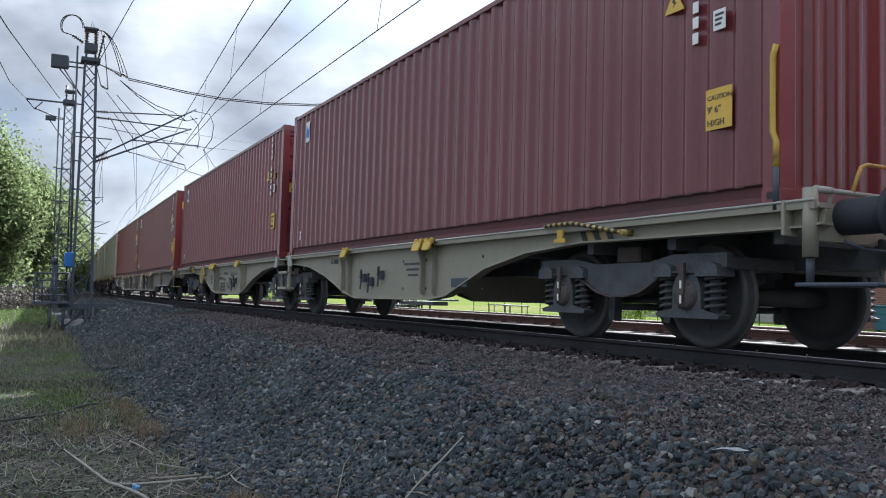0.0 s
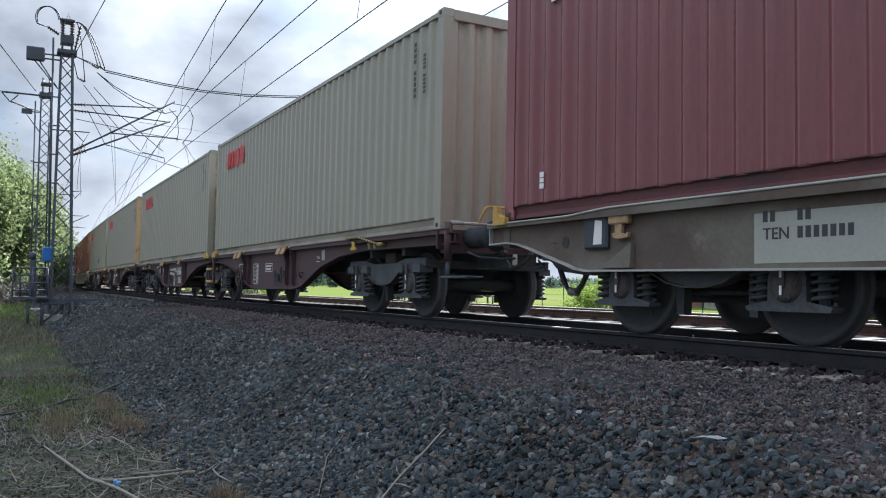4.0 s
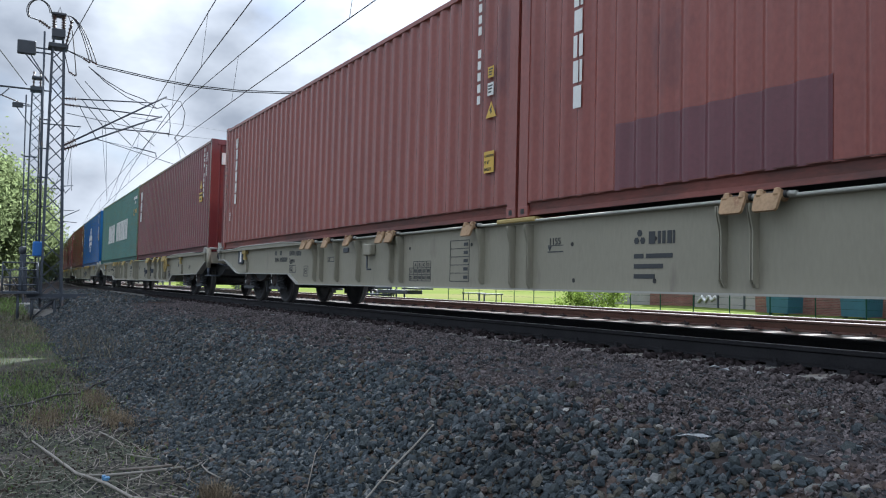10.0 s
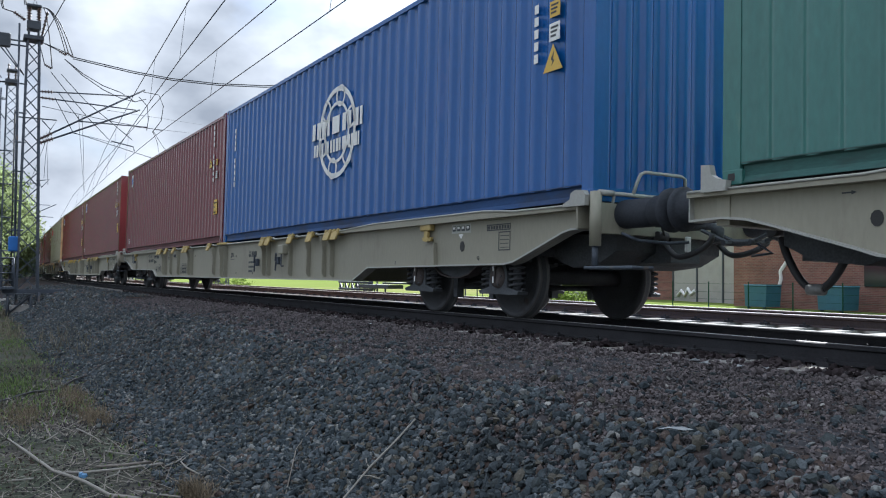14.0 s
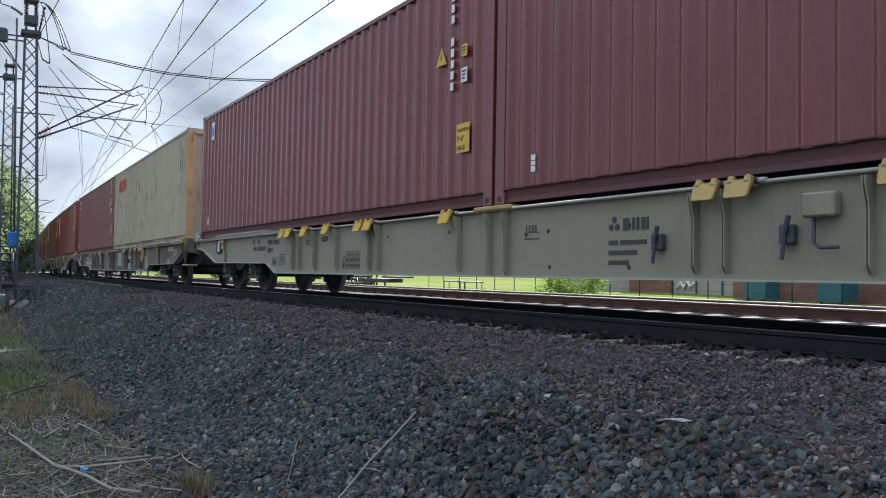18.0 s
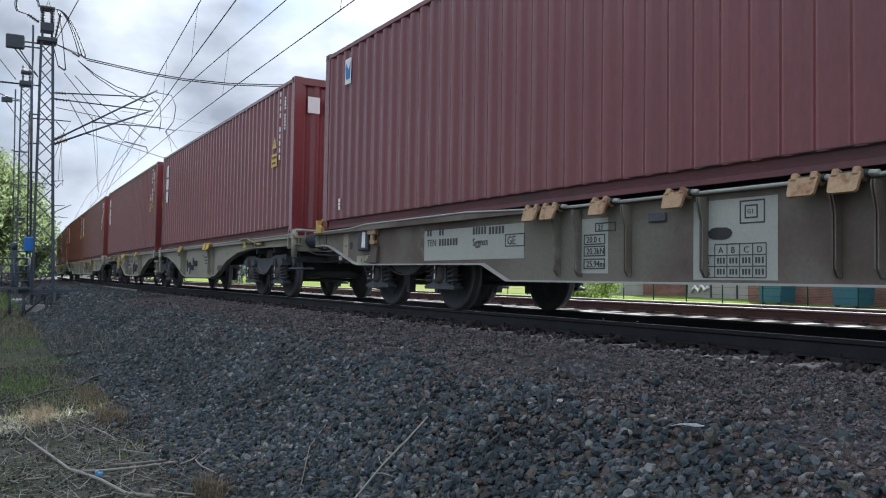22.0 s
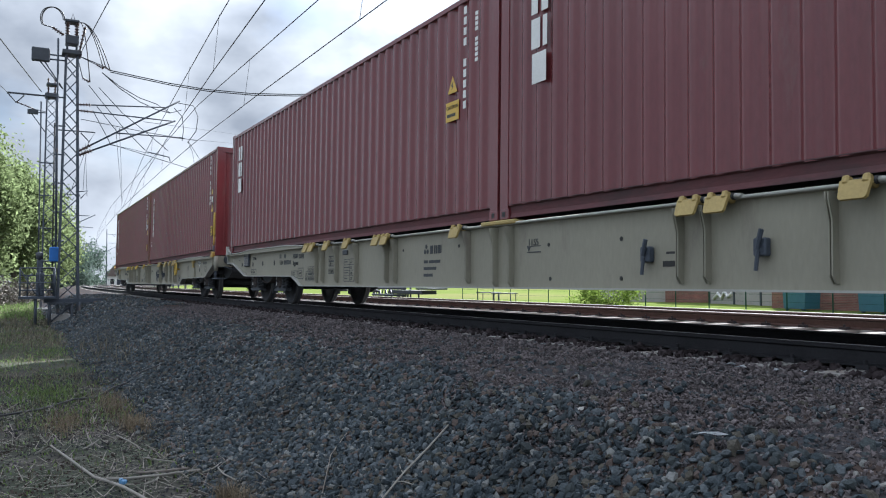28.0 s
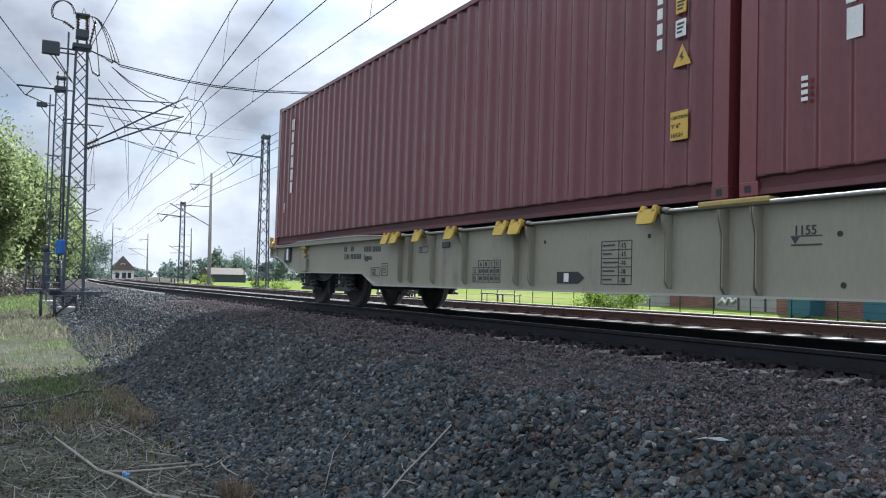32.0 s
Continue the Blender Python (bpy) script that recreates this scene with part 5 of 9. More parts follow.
def small_label(ob, x, z, w, h, mat, dark=True):
    q = sticker(ob, x, z, w, h, mat, -CW / 2 - 0.002, "label_plate")
    if dark:
        bm = B()
        for k in range(3):
            box(bm, -w * 0.36, w * (0.36 - 0.1 * k), -0.005, -0.003, h * (0.26 - 0.24 * k) - h * 0.06, h * (0.26 - 0.24 * k) + h * 0.06)
        tagged(part("print", bm, dark_letter, q), kind="stuff")
    return q


def dress(ob, spec):
    """Stickers and marks on the side that the camera sees, and on the leading end."""
    kit = spec.get("kit")
    f, r = CL / 2, -CL / 2
    if kit == "caution":
        caution(ob, f - 0.60 + spec.get("up", 0) * 0.5, 0.83 + spec.get("up", 0), k=0.9)
        number_column(ob, f - 0.87, 2.74, 1.26, white_paint)
        small_label(ob, f - 0.60, 1.57, 0.13, 0.17, white_paint)
        small_label(ob, f - 0.60, 1.86, 0.12, 0.14, sticker_yellow)
        triangle(ob, f - 1.12, 1.88, 0.24)
        q = small_label(ob, r + 0.93, 2.44, 0.22, 0.40, white_paint, False)
        bm = B()
        prism(bm, ((-0.08, -0.12), (0.08, -0.12), (0.09, 0.12), (0.02, 0.02), (-0.08, 0.14)), -0.006, -0.003)
        part("emblem", bm, blue_box, q, "dark blue emblem")
        bars(ob, pose(r + 0.72, -CW / 2 - 0.001, 0.30, 0, -90, 0), (0.8, 0.6, 0.8), 0.07, white_paint)
    if kit == "tex":
        caution(ob, f - 1.08, 1.47, False)
        triangle(ob, f - 1.08, 1.80, 0.24)
        number_column(ob, f - 0.78, 2.74, 1.28, white_paint)
        number_column(ob, f - 0.50, 2.60, 1.90, white_paint)
        block_marks(ob, r + 0.62, 2.53, 0.32, 0.33, 3, white_paint, True)
    if kit in ("triton", "triangle"):
        if kit == "triton":
            caution(ob, f - 0.54, 0.68, k=0.66)
            triangle(ob, f - 0.52, 1.28, 0.21)
            block_marks(ob, r + 0.92, 2.52, 0.15, 0.22, 6, white_paint, True)
        else:
            triangle(ob, f - 1.13, 1.95, 0.21)
            block_marks(ob, r + 0.92, 2.52, 0.15, 0.22, 6, white_paint, True)
        small_label(ob, f - 0.54, 1.53, 0.12, 0.15, white_paint)
        small_label(ob, f - 0.54, 1.73, 0.12, 0.13, sticker_yellow)
        number_column(ob, f - 0.80, 2.74, 1.22, white_paint)
    if kit == "triton":
        bars(ob, pose(r + 0.62, -CW / 2 - 0.001, 0.66, 0, -90, 0), (0.5, -0.1, 0.6, -0.1, 0.5, -0.1, 0.6), 0.055, white_paint, "chalk_mark")
    if kit == "triangle":
        fold = (CL - 0.32) / 43
        bm = corrugated(8 * fold, 0.62, fold, 0.036, 0.0)
        part("repainted_patch", bm, maroon_patch, ob, "dark maroon repainted patch", pose(r + 0.16 + 9 * fold, -(CW / 2 - 0.009), 0.152))
    if kit == "grey":
        block_marks(ob, r + 1.08, 2.51, 0.33, 0.40, 4, red_letter, seed=3)
        number_column(ob, f - 0.80, 2.62, 1.75, dark_letter)
        number_column(ob, f - 0.52, 2.40, 1.80, dark_letter)
    if spec.get("vent"):
        small_label(ob, r + 0.53, 0.34, 0.18, 0.085, sticker_yellow)
        bm = B()
        box(bm, f - 4.5, f - 4.3, -CW / 2 - 0.03, -CW / 2, 0.46, 0.70, 0.012)
        q = part("vent", bm, galv, ob, "small grey ventilator box")
        for k in range(4):
            bm = B()
            box(bm, f - 4.48, f - 4.32, -CW / 2 - 0.034, -CW / 2 - 0.03, 0.49 + 0.05 * k, 0.505 + 0.05 * k)
            part("slat", bm, dark_steel, q)
    if kit == "green":
        block_marks(ob, f - 9.25, 1.76, 0.385, 0.83, 5, white_paint)
        block_marks(ob, f - 6.38, 1.78, 0.38, 0.84, 8, white_paint)
        triangle(ob, f - 1.1, 1.9, 0.26)
        for dx in (0.75, 0.5):
            small_label(ob, f - dx, 1.95, 0.14, 0.16, sticker_yellow)
        bars(ob, pose(f - 1.25, -CW / 2 - 0.001, 2.42), (0.7, 0.7, 0.7, -0.4, 0.7, 0.7, 0.7, 0.7, 0.7, 0.7), 0.11, white_paint)
        bars(ob, pose(f - 0.95, -CW / 2 - 0.001, 2.24), (0.7, 0.7, 0.7), 0.11, white_paint)
    if kit == "blue":
        cx, cz, y = f - 6.0, 1.52, -CW / 2 - 0.001
        for rad, wd in ((0.68, 0.075), (0.46, 0.05)):
            part("emblem_ring", flat_ring(rad, wd), white_paint, ob, "white ring of the emblem", pose(cx, y, cz))
        for k in range(6):
            a = math.pi * k / 3 + 0.3
            part("emblem_ring", flat_ring(0.15, 0.04), white_paint, ob, "small white ring of the emblem", pose(cx + 0.57 * math.cos(a), y, cz + 0.57 * math.sin(a)))
        block_marks(ob, cx - 1.0, 1.78, 0.34, 0.27, 5, white_paint)
        block_marks(ob, cx - 0.92, 1.42, 0.19, 0.20, 8, white_paint)
        number_column(ob, r + 0.72, 2.4, 1.0, white_paint)
        number_column(ob, f - 0.9, 2.7, 1.3, white_paint)
        triangle(ob, f - 0.62, 1.45, 0.30)
        small_label(ob, f - 0.6, 1.72, 0.16, 0.18, white_paint)
        small_label(ob, f - 0.6, 1.95, 0.16, 0.16, sticker_yellow)
    if spec.get("end_sticker"):
        yy, zz, k = spec["end_sticker"]
        q = sticker(ob, 0, 0, 0.34 * k, 0.40 * k, sticker_yellow, 0, "caution_sticker", "yellow height caution sticker")
        q.matrix_basis = pose(f - 0.022, yy, zz, 0, 0, 90)
    if spec.get("front") == "doors":
        xd = f - 0.034
        red = spec["paint"] == "red"
        q = sticker(ob, 0, 0, 0.36 if red else 0.34, 0.20 if red else 0.27, sticker_yellow, 0, "caution_sticker", "yellow height caution sticker on the door")
        q.matrix_basis = pose(xd, -0.86, 1.53 if red else 1.48, 0, 0, 90)
        tagged(part("caution_word", text_mesh("CAUTION", 0.075, dark_letter), None, q, "", pose(-0.165, -0.006, 0.02 if red else 0.05)), kind="stuff")
        bars(q, pose(-0.14, -0.004, -0.07), (1.2, 1.4, 0.8, 1.6) if red else (0.6, -0.3, 0.5), 0.045, dark_letter)
        q = sticker(ob, 0, 0, 0.17, 0.27, concrete_pole, 0, "data_plate", "grey metal plate on the door")
        q.matrix_basis = pose(xd, -0.92 if not red else -0.86, 0.97 if not red else 0.88, 0, 0, 90)
        if not red:
            q = sticker(ob, 0, 0, 0.26, 0.27, dark_letter, 0, "dark_panel", "dark square panel on the door")
            q.matrix_basis = pose(xd, -0.38, 0.94, 0, 0, 90)
        else:
            bm = B()
            prism(bm, ((-0.10, 0.02), (0.04, 0.04), (0.10, -0.04), (0.05, -0.05), (0.0, 0.0)), -0.004, 0.0)
            part("paper_tag", bm, white_paint, ob, "torn white paper tag on the door", pose(xd, -0.86, 0.36, 0, 0, 90))
            for k in range(2):
                bm = B()
                box(bm, 0.0, 0.006, -0.92 + 0.26 * k, -0.74 + 0.26 * k, 2.07, 2.22 + 0.10 * (1 - k))
                part("brand_mark", bm, white_paint, ob, "plain shape standing for the owner's lettering", pose(xd, 0, 0))
    if spec.get("end_mark"):
        for k in range(2):
            bm = B()
            box(bm, 0.0, 0.008, -0.95 + 0.34 * k, -0.72 + 0.34 * k, 2.25, 2.55)
            part("brand_mark", bm, white_paint, ob, "plain shape standing for the owner's lettering", pose(f - 0.026, 0, 0))


def sill_marks(ob, x, z, y, rows, mat, frame_box=None, name="marking"):
    """Rows of plain bars for small print on a sill, with an optional thin frame."""
    bm = B()
    for k, cols in enumerate(rows):
        xx = x
        for c in cols:
            if c > 0:
                box(bm, xx, xx + c, y - 0.002, y, z - 0.085 * k - 0.05, z - 0.085 * k)
            xx += abs(c) + 0.025
    if frame_box:
        x0, x1, z0, z1 = frame_box
        for a in ((x0, x1, z0, z0 + 0.012), (x0, x1, z1 - 0.012, z1), (x0, x0 + 0.012, z0, z1), (x1 - 0.012, x1, z0, z1)):
            box(bm, a[0], a[1], y - 0.002, y, a[2], a[3])
    return tagged(part(name, bm, mat, ob, "small painted markings on the sill"), kind="stuff")


def boxed_word(ob, word, size, x, z, y, mat, w, h):
    tagged(side_text(ob, word, size, mat, x + 0.04, z + (h - size * 0.7) / 2, "sign_word", y - 0.003), kind="stuff")
    sill_marks(ob, 0, 0, y, (), mat, (x, x + w, z, z + h), "sign_frame")


def table_marks(ob, x, z, y, w, h, nx, nz, mat):
    bm = B()
    for i in range(nx + 1):
        xx = x + w * i / nx
        box(bm, xx - 0.004, xx + 0.004, y - 0.002, y, z, z + h)
    for k in range(nz + 1):
        zz = z + h * k / nz
        box(bm, x, x + w, y - 0.0025, y - 0.0005, zz - 0.004, zz + 0.004)
    for k in range(nz):
        zz = z + h * (k + 0.3) / nz
        box(bm, x + w * 0.72, x + w * 0.93, y - 0.003, y, zz, zz + h * 0.4 / nz)
    return tagged(part("load_table", bm, mat, ob, "painted load table"), kind="stuff")


def hand_wheel(ob, x, z, y, r=0.24, mat=None):
    bm = B()
    ring(bm, (0, 0, 0), r, 0.022, "y", 24, 6)
    for k in range(3):
        a = math.pi * k / 3
        rod(bm, (-r * math.cos(a), 0, -r * math.sin(a)), (r * math.cos(a), 0, r * math.sin(a)), 0.014, 6)
    rod(bm, (0, 0, 0), (0, 0.14, 0), 0.03, 8)
    part("hand_wheel", bm, mat or yellow_paint, ob, "yellow spoked brake wheel", pose(x, y, z))


def valve(ob, x, z, y, mat):
    bm = B()
    box(bm, -0.06, 0.06, -0.07, 0.0, -0.06, 0.08, 0.012)
    rod(bm, (0.0, -0.09, 0.0), (0.05, -0.10, 0.14), 0.02, 6)
    rod(bm, (0.0, -0.08, -0.02), (-0.02, -0.08, -0.17), 0.016, 6)
    part("valve_handle", bm, mat, ob, "small brake valve with a lever", pose(x, y, z))


def data_plate(ob, x, z, y, w=0.10, h=0.15, mesh=False):
    """A dark holder with a card in it, or with a wire grille."""
    bm = B()
    box(bm, -w, w, -0.05, 0.0, -h, h, 0.02)
    q = part("document_box", bm, dark_steel, ob, "dark holder with a wire grille" if mesh else "dark holder with a white card", pose(x, y, z))
    if mesh:
        bm = B()
        box(bm, -w * 0.84, w * 0.84, -0.053, -0.051, -h * 0.84, h * 0.84)
        part("backing", bm, concrete_pole, q, "pale grey sheet behind the grille")
        for k in range(6):
            bm = B()
            f = -0.84 + 1.68 * k / 5
            box(bm, w * f - 0.004, w * f + 0.004, -0.058, -0.054, -h * 0.84, h * 0.84)
            part("grille_bar", bm, galv, q)
            bm = B()
            box(bm, -w * 0.84, w * 0.84, -0.062, -0.058, h * f - 0.004, h * f + 0.004)
            part("grille_bar", bm, galv, q)
        bm = B()
        box(bm, -w - 0.09, -w - 0.01, -0.006, -0.002, -0.06, 0.06)
        part("card", bm, white_paint, q, "white label beside the holder")
        return
    bm = B()
    prism(bm, ((-w * 0.10, -h * 0.72), (w * 0.62, -h * 0.72), (w * 0.62, h * 0.66), (w * 0.05, h * 0.74)), -0.054, -0.051)
    part("card", bm, white_paint, q, "white paper card")


def hole(ob, x, z, y, w=0.05, h=0.07):
    bm = B()
    prism(bm, [(w * math.cos(q), h * math.sin(q)) for q in [math.pi * 2 * i / 10 for i in range(10)]], -0.003, 0.0)
    part("drain_hole", bm, black_paint, ob, "dark hole in the web", pose(x, y, z))


def flat_bars(ob, y, mat, rows, name="marking"):
    """Plain bars (x, z, width, height) on a sill, for print that is private or too small to read."""
    bm = B()
    for x, z, w, h in rows:
        n = max(1, round(w / 0.062)) if name == "number_bar" else 1
        for i in range(n):
            box(bm, x + w * i / n, x + w * i / n + (w if n == 1 else w / n * 0.66), y - 0.002, y, z, z + h)
    return tagged(part(name, bm, mat, ob, "small painted markings on the sill"), kind="stuff")


def words(ob, body, x, z, size, mat, y=-1.163):
    return tagged(side_text(ob, body, size, mat, x, z, "sign_word", y), kind="stuff")


def patch_of_paint(ob, x0, x1, z0, z1, mat, y=-1.16):
    bm = B()
    box(bm, x0, x1, y - 0.0015, y, z0, z1)
    part("paint_patch", bm, mat, ob, "repainted pale rectangle on the sill")


def load_grid(ob, x, z, w, h, mat, vals=None, y=-1.16):
    """The A B C D load table, or a table of wheel loads with its values in the last column."""
    if vals:
        n = len(vals)
        bm = B()
        for k in range(n + 1):
            box(bm, x, x + w, y - 0.002, y, z + h * k / (n + 0.6) - 0.004, z + h * k / (n + 0.6) + 0.004)
        for xx in (x, x + w * 0.58, x + w):
            box(bm, xx - 0.004, xx + 0.004, y - 0.0025, y - 0.0005, z, z + h * n / (n + 0.6))
        for k in range(n):
            box(bm, x + 0.02, x + w * (0.35 + 0.1 * (k % 3)), y - 0.002, y, z + h * (k + 0.45) / (n + 0.6), z + h * (k + 0.62) / (n + 0.6))
        tagged(part("load_table", bm, mat, ob, "painted table of loads"), kind="stuff")
        for k, v in enumerate(vals):
            words(ob, v, x + w * 0.62, z + h * (n - 1 - k + 0.22) / (n + 0.6), h * 0.78 / (n + 0.6), mat)
        return
    bm = B()
    for i in range(6):
        box(bm, x + w * i / 5 - 0.004, x + w * i / 5 + 0.004, y - 0.002, y, z, z + h * (0.667 if i == 0 else 1))
    for k in range(4):
        box(bm, x + (w / 5 if k == 3 else 0), x + w, y - 0.0025, y - 0.0005, z + h * k / 3 - 0.004, z + h * k / 3 + 0.004)
    for i in range(4):
        for k in range(2):
            for q in (0.2, 0.42, 0.68):
                box(bm, x + w * (i + 1 + q) / 5, x + w * (i + 1.14 + q) / 5, y - 0.002, y, z + h * (k + 0.25) / 3, z + h * (k + 0.78) / 3)
    tagged(part("load_table", bm, mat, ob, "painted load table"), kind="stuff")
    for k, c in enumerate("ABCD"):
        words(ob, c, x + w * (k + 1.3) / 5, z + h * 0.73, h * 0.27, mat)
    words(ob, "S", x + w * 0.06, z + h * 0.40, h * 0.27, mat)
    words(ob, "SS", x + w * 0.02, z + h * 0.06, h * 0.27, mat)


def gauge_sign(ob, x, z, w, h, mat, y=-1.16):
    sill_marks(ob, 0, 0, y, (), mat, (x, x + w, z, z + h), "sign_frame")
    sill_marks(ob, 0, 0, y, (), mat, (x + w * 0.2, x + w * 0.72, z + h * 0.22, z + h * 0.8), "sign_frame")
    words(ob, "G1", x + w * 0.3, z + h * 0.42, h * 0.28, mat)


def owner_sign(ob, x, z, mat, lines=True, y=-1.16, k=1.0):
    bm = B()
    for q in range(3):
        a = math.pi / 2 + q * 2.094
        prism(bm, [(x + k * (0.07 + 0.045 * math.cos(a) + 0.033 * math.cos(b)), z + k * (0.06 + 0.045 * math.sin(a) + 0.033 * math.sin(b))) for b in [math.pi * 2 * i / 6 for i in range(6)]], y - 0.003, y)
    tagged(part("owner_sign", bm, mat, ob, "dark three-part sign beside plain bars"), kind="stuff")
    block_marks(ob, x + 0.18 * k, z + 0.115 * k, 0.095 * k, 0.11 * k, 3, mat, y=y, seed=1)
    if lines:
        flat_bars(ob, y, mat, ((x, z - 0.12, 0.12, 0.04), (x + 0.15, z - 0.12, 0.32, 0.04), (x, z - 0.21, 0.36, 0.04), (x, z - 0.30, 0.26, 0.04)))


def lever_box(ob, x, z, mat):
    """A grey box with a bent handle that hangs below it."""
    bm = B()
    box(bm, x, x + 0.25, -1.26, -1.16, z, z + 0.17, 0.015)
    q = part("lever_box", bm, mat, ob, "small grey box with a bent handle")
    bm = B()
    pipe(bm, [(x + 0.08, -1.22, z), (x + 0.08, -1.22, z - 0.18), (x + 0.14, -1.24, z - 0.21), (x + 0.28, -1.25, z - 0.21)], 0.013, 6)
    part("handle", bm, dark_steel, q, "dark bent handle")


def letters_b(ob, worn, w):
    """Markings and fittings on the near sill of a two-container wagon."""
    y, half, ink = -1.16, 12.232, dark_letter
    rusty = w in (2, 9)
    kind = {5: 0, 6: 1, 11: 1, 7: 2, 8: 2, 12: 2, 9: 3, 2: 3}[w]
    if w == 11:
        data_plate(ob, -10.78, 0.96, y, 0.19, 0.16, True)
        words(ob, "1L", -10.96, 0.63, 0.07, ink)
    else:
        data_plate(ob, -11.40 if w == 12 else -10.70, 0.95, y, 0.17, 0.16, w == 7)
    if rusty:
        for x0, x1, z0, z1 in ((-8.9, -6.73, 0.62, 1.0), (-5.80, -5.42, 0.46, 0.98), (-4.4, -3.6, 0.41, 1.04)) + (((0.93, 1.77, 0.55, 1.02), (3.22, 4.31, 0.44, 1.02), (6.43, 6.93, 0.44, 1.05)) if w == 9 else ((-2.0, -1.4, 0.72, 1.03), (-1.41, -0.95, 0.44, 1.03), (1.15, 1.9, 0.52, 1.0), (2.3, 2.75, 0.52, 0.88), (3.55, 4.2, 0.46, 1.02))):
            patch_of_paint(ob, x0, x1, z0, z1, patch_grey, y)
        y -= 0.002
    x0 = -8.82 if rusty else -8.40
    x1 = x0 + (1.08 if rusty else 0.86)
    flat_bars(ob, y, ink, ((x0, 0.93, 0.13, 0.085), (x0 + 0.3, 0.93, 0.13, 0.085), (x1, 0.91, 0.30, 0.085), (x1 + 0.34, 0.90, 0.32, 0.085), (x0 + 0.30, 0.80, 0.46, 0.085)), "number_bar")
    words(ob, "TEN", x0, 0.80, 0.125, ink, y - 0.003)
    words(ob, "Sggnss", x1, 0.78, 0.125, ink, y - 0.003)
    gx, gz = ((-7.52, 0.59), (-7.62, 0.53), (-7.25, 0.52), (-7.08, 0.75))[kind]
    boxed_word(ob, "GE", 0.13, gx, gz, y, ink, 0.36, 0.14)
    gauge_sign(ob, *((-6.74, 0.52, 0.22, 0.19), (-7.22, 0.51, 0.30, 0.21), (-6.84, 0.53, 0.23, 0.19), (-3.94, 0.84, 0.23, 0.18))[kind], ink, y)
    if kind == 1:
        load_grid(ob, -6.78, 0.47, 0.62, 0.26, ink)
        load_grid(ob, -4.86, 0.46, 0.43, 0.42, ink, ("-11", "-21", "-18", "-27"))
        for x in (-11.30, -10.38, -9.6, -8.76) if w == 11 else (-11.04, -9.6, -8.76):
            hole(ob, x, 0.85, y, 0.045, 0.055)
        tx = -10.50 if w == 11 else -9.30
        boxed_word(ob, "R 75 m", 0.09, tx, 0.62 if w == 11 else 0.75, y, ink, 0.40, 0.12)
        words(ob, "25,94m", tx + (0.12 if w == 11 else 0), 0.95, 0.09, ink)
        boxed_word(ob, "21 t", 0.085, -5.58, 0.81, y, ink, 0.26, 0.09)
        boxed_word(ob, "21 t", 0.085, -5.58, 0.72, y, ink, 0.26, 0.09)
        boxed_word(ob, "21 kN", 0.075, -5.58, 0.59, y, ink, 0.26, 0.09)
        owner_sign(ob, -1.96, 0.82, ink)
    else:
        load_grid(ob, *{0: (-2.6, 0.46, 0.6, 0.26), 2: (-4.10, 0.46, 0.62, 0.26), 3: (-4.30, 0.43, 0.60, 0.26)}[kind], ink, None, y)
        boxed_word(ob, "21", 0.075, -5.60, 0.76 if kind == 0 else 0.85, y, ink, 0.28, 0.085)
        if rusty:
            for k in range(3):
                boxed_word(ob, ("20.0 t", "20.2kN", "25,94m")[k], 0.085, -5.76, (0.73, 0.62, 0.50)[k], y, ink, 0.30, 0.10)
            bm = B()
            prism(bm, [(-4.13 + 0.09 * math.cos(q) + 0.03 * (1 if math.cos(q) > 0 else -1), 0.775 + 0.05 * math.sin(q)) for q in [math.pi / 6 * i + 0.1 for i in range(12)]], y - 0.004, y)
            part("oval_opening", bm, black_paint, ob, "black oval opening in the web")
    if w == 2:
        load_grid(ob, -1.40, 0.45, 0.43, 0.57, ink, ("-10", "-11", "-15", "-16", "-18", "-20"), y)
        flat_bars(ob, y, ink, ((-1.94, 0.93, 0.13, 0.045), (-1.78, 0.93, 0.30, 0.045), (-1.90, 0.85, 0.36, 0.045), (-1.85, 0.77, 0.30, 0.045)))
    if w in (5, 12):
        load_grid(ob, -1.66, 0.46, 0.43, 0.46, ink, None if w == 5 else ("-15", "-15", "-16", "-18", "-20"), y) if w == 12 else table_marks(ob, -1.5, 0.46, y, 0.45, 0.5, 1, 5, ink)
    if w == 12:
        bm = B()
        prism(bm, ((-2.37, 0.46), (-2.02, 0.46), (-1.92, 0.52), (-2.02, 0.58), (-2.37, 0.58)), y - 0.004, y)
        q = part("black_sign", bm, black_paint, ob, "black arrow-shaped sign")
        bm = B()
        box(bm, -2.25, -2.17, y - 0.006, y - 0.004, 0.475, 0.565)
        part("white_patch", bm, white_paint, q)
    if w == 5:
        lever_box(ob, -3.95, 0.83, wagon_grey)
    bm = B()
    box(bm, -4.90, -4.69, y - 0.02, y, 0.90, 0.98, 0.01)
    part("dark_plate", bm, under_black, ob, "dark rectangular plate")
    # leading half
    if w in (5, 7, 8, 12):
        owner_sign(ob, 1.78, 0.80, ink)
    if w == 9:
        owner_sign(ob, 3.42, 0.88, ink, False, y, 1.3)
        flat_bars(ob, y, ink, ((3.95, 0.75, 0.2, 0.015), (3.95, 0.68, 0.2, 0.015), (3.95, 0.61, 0.2, 0.015), (3.95, 0.54, 0.2, 0.015)))
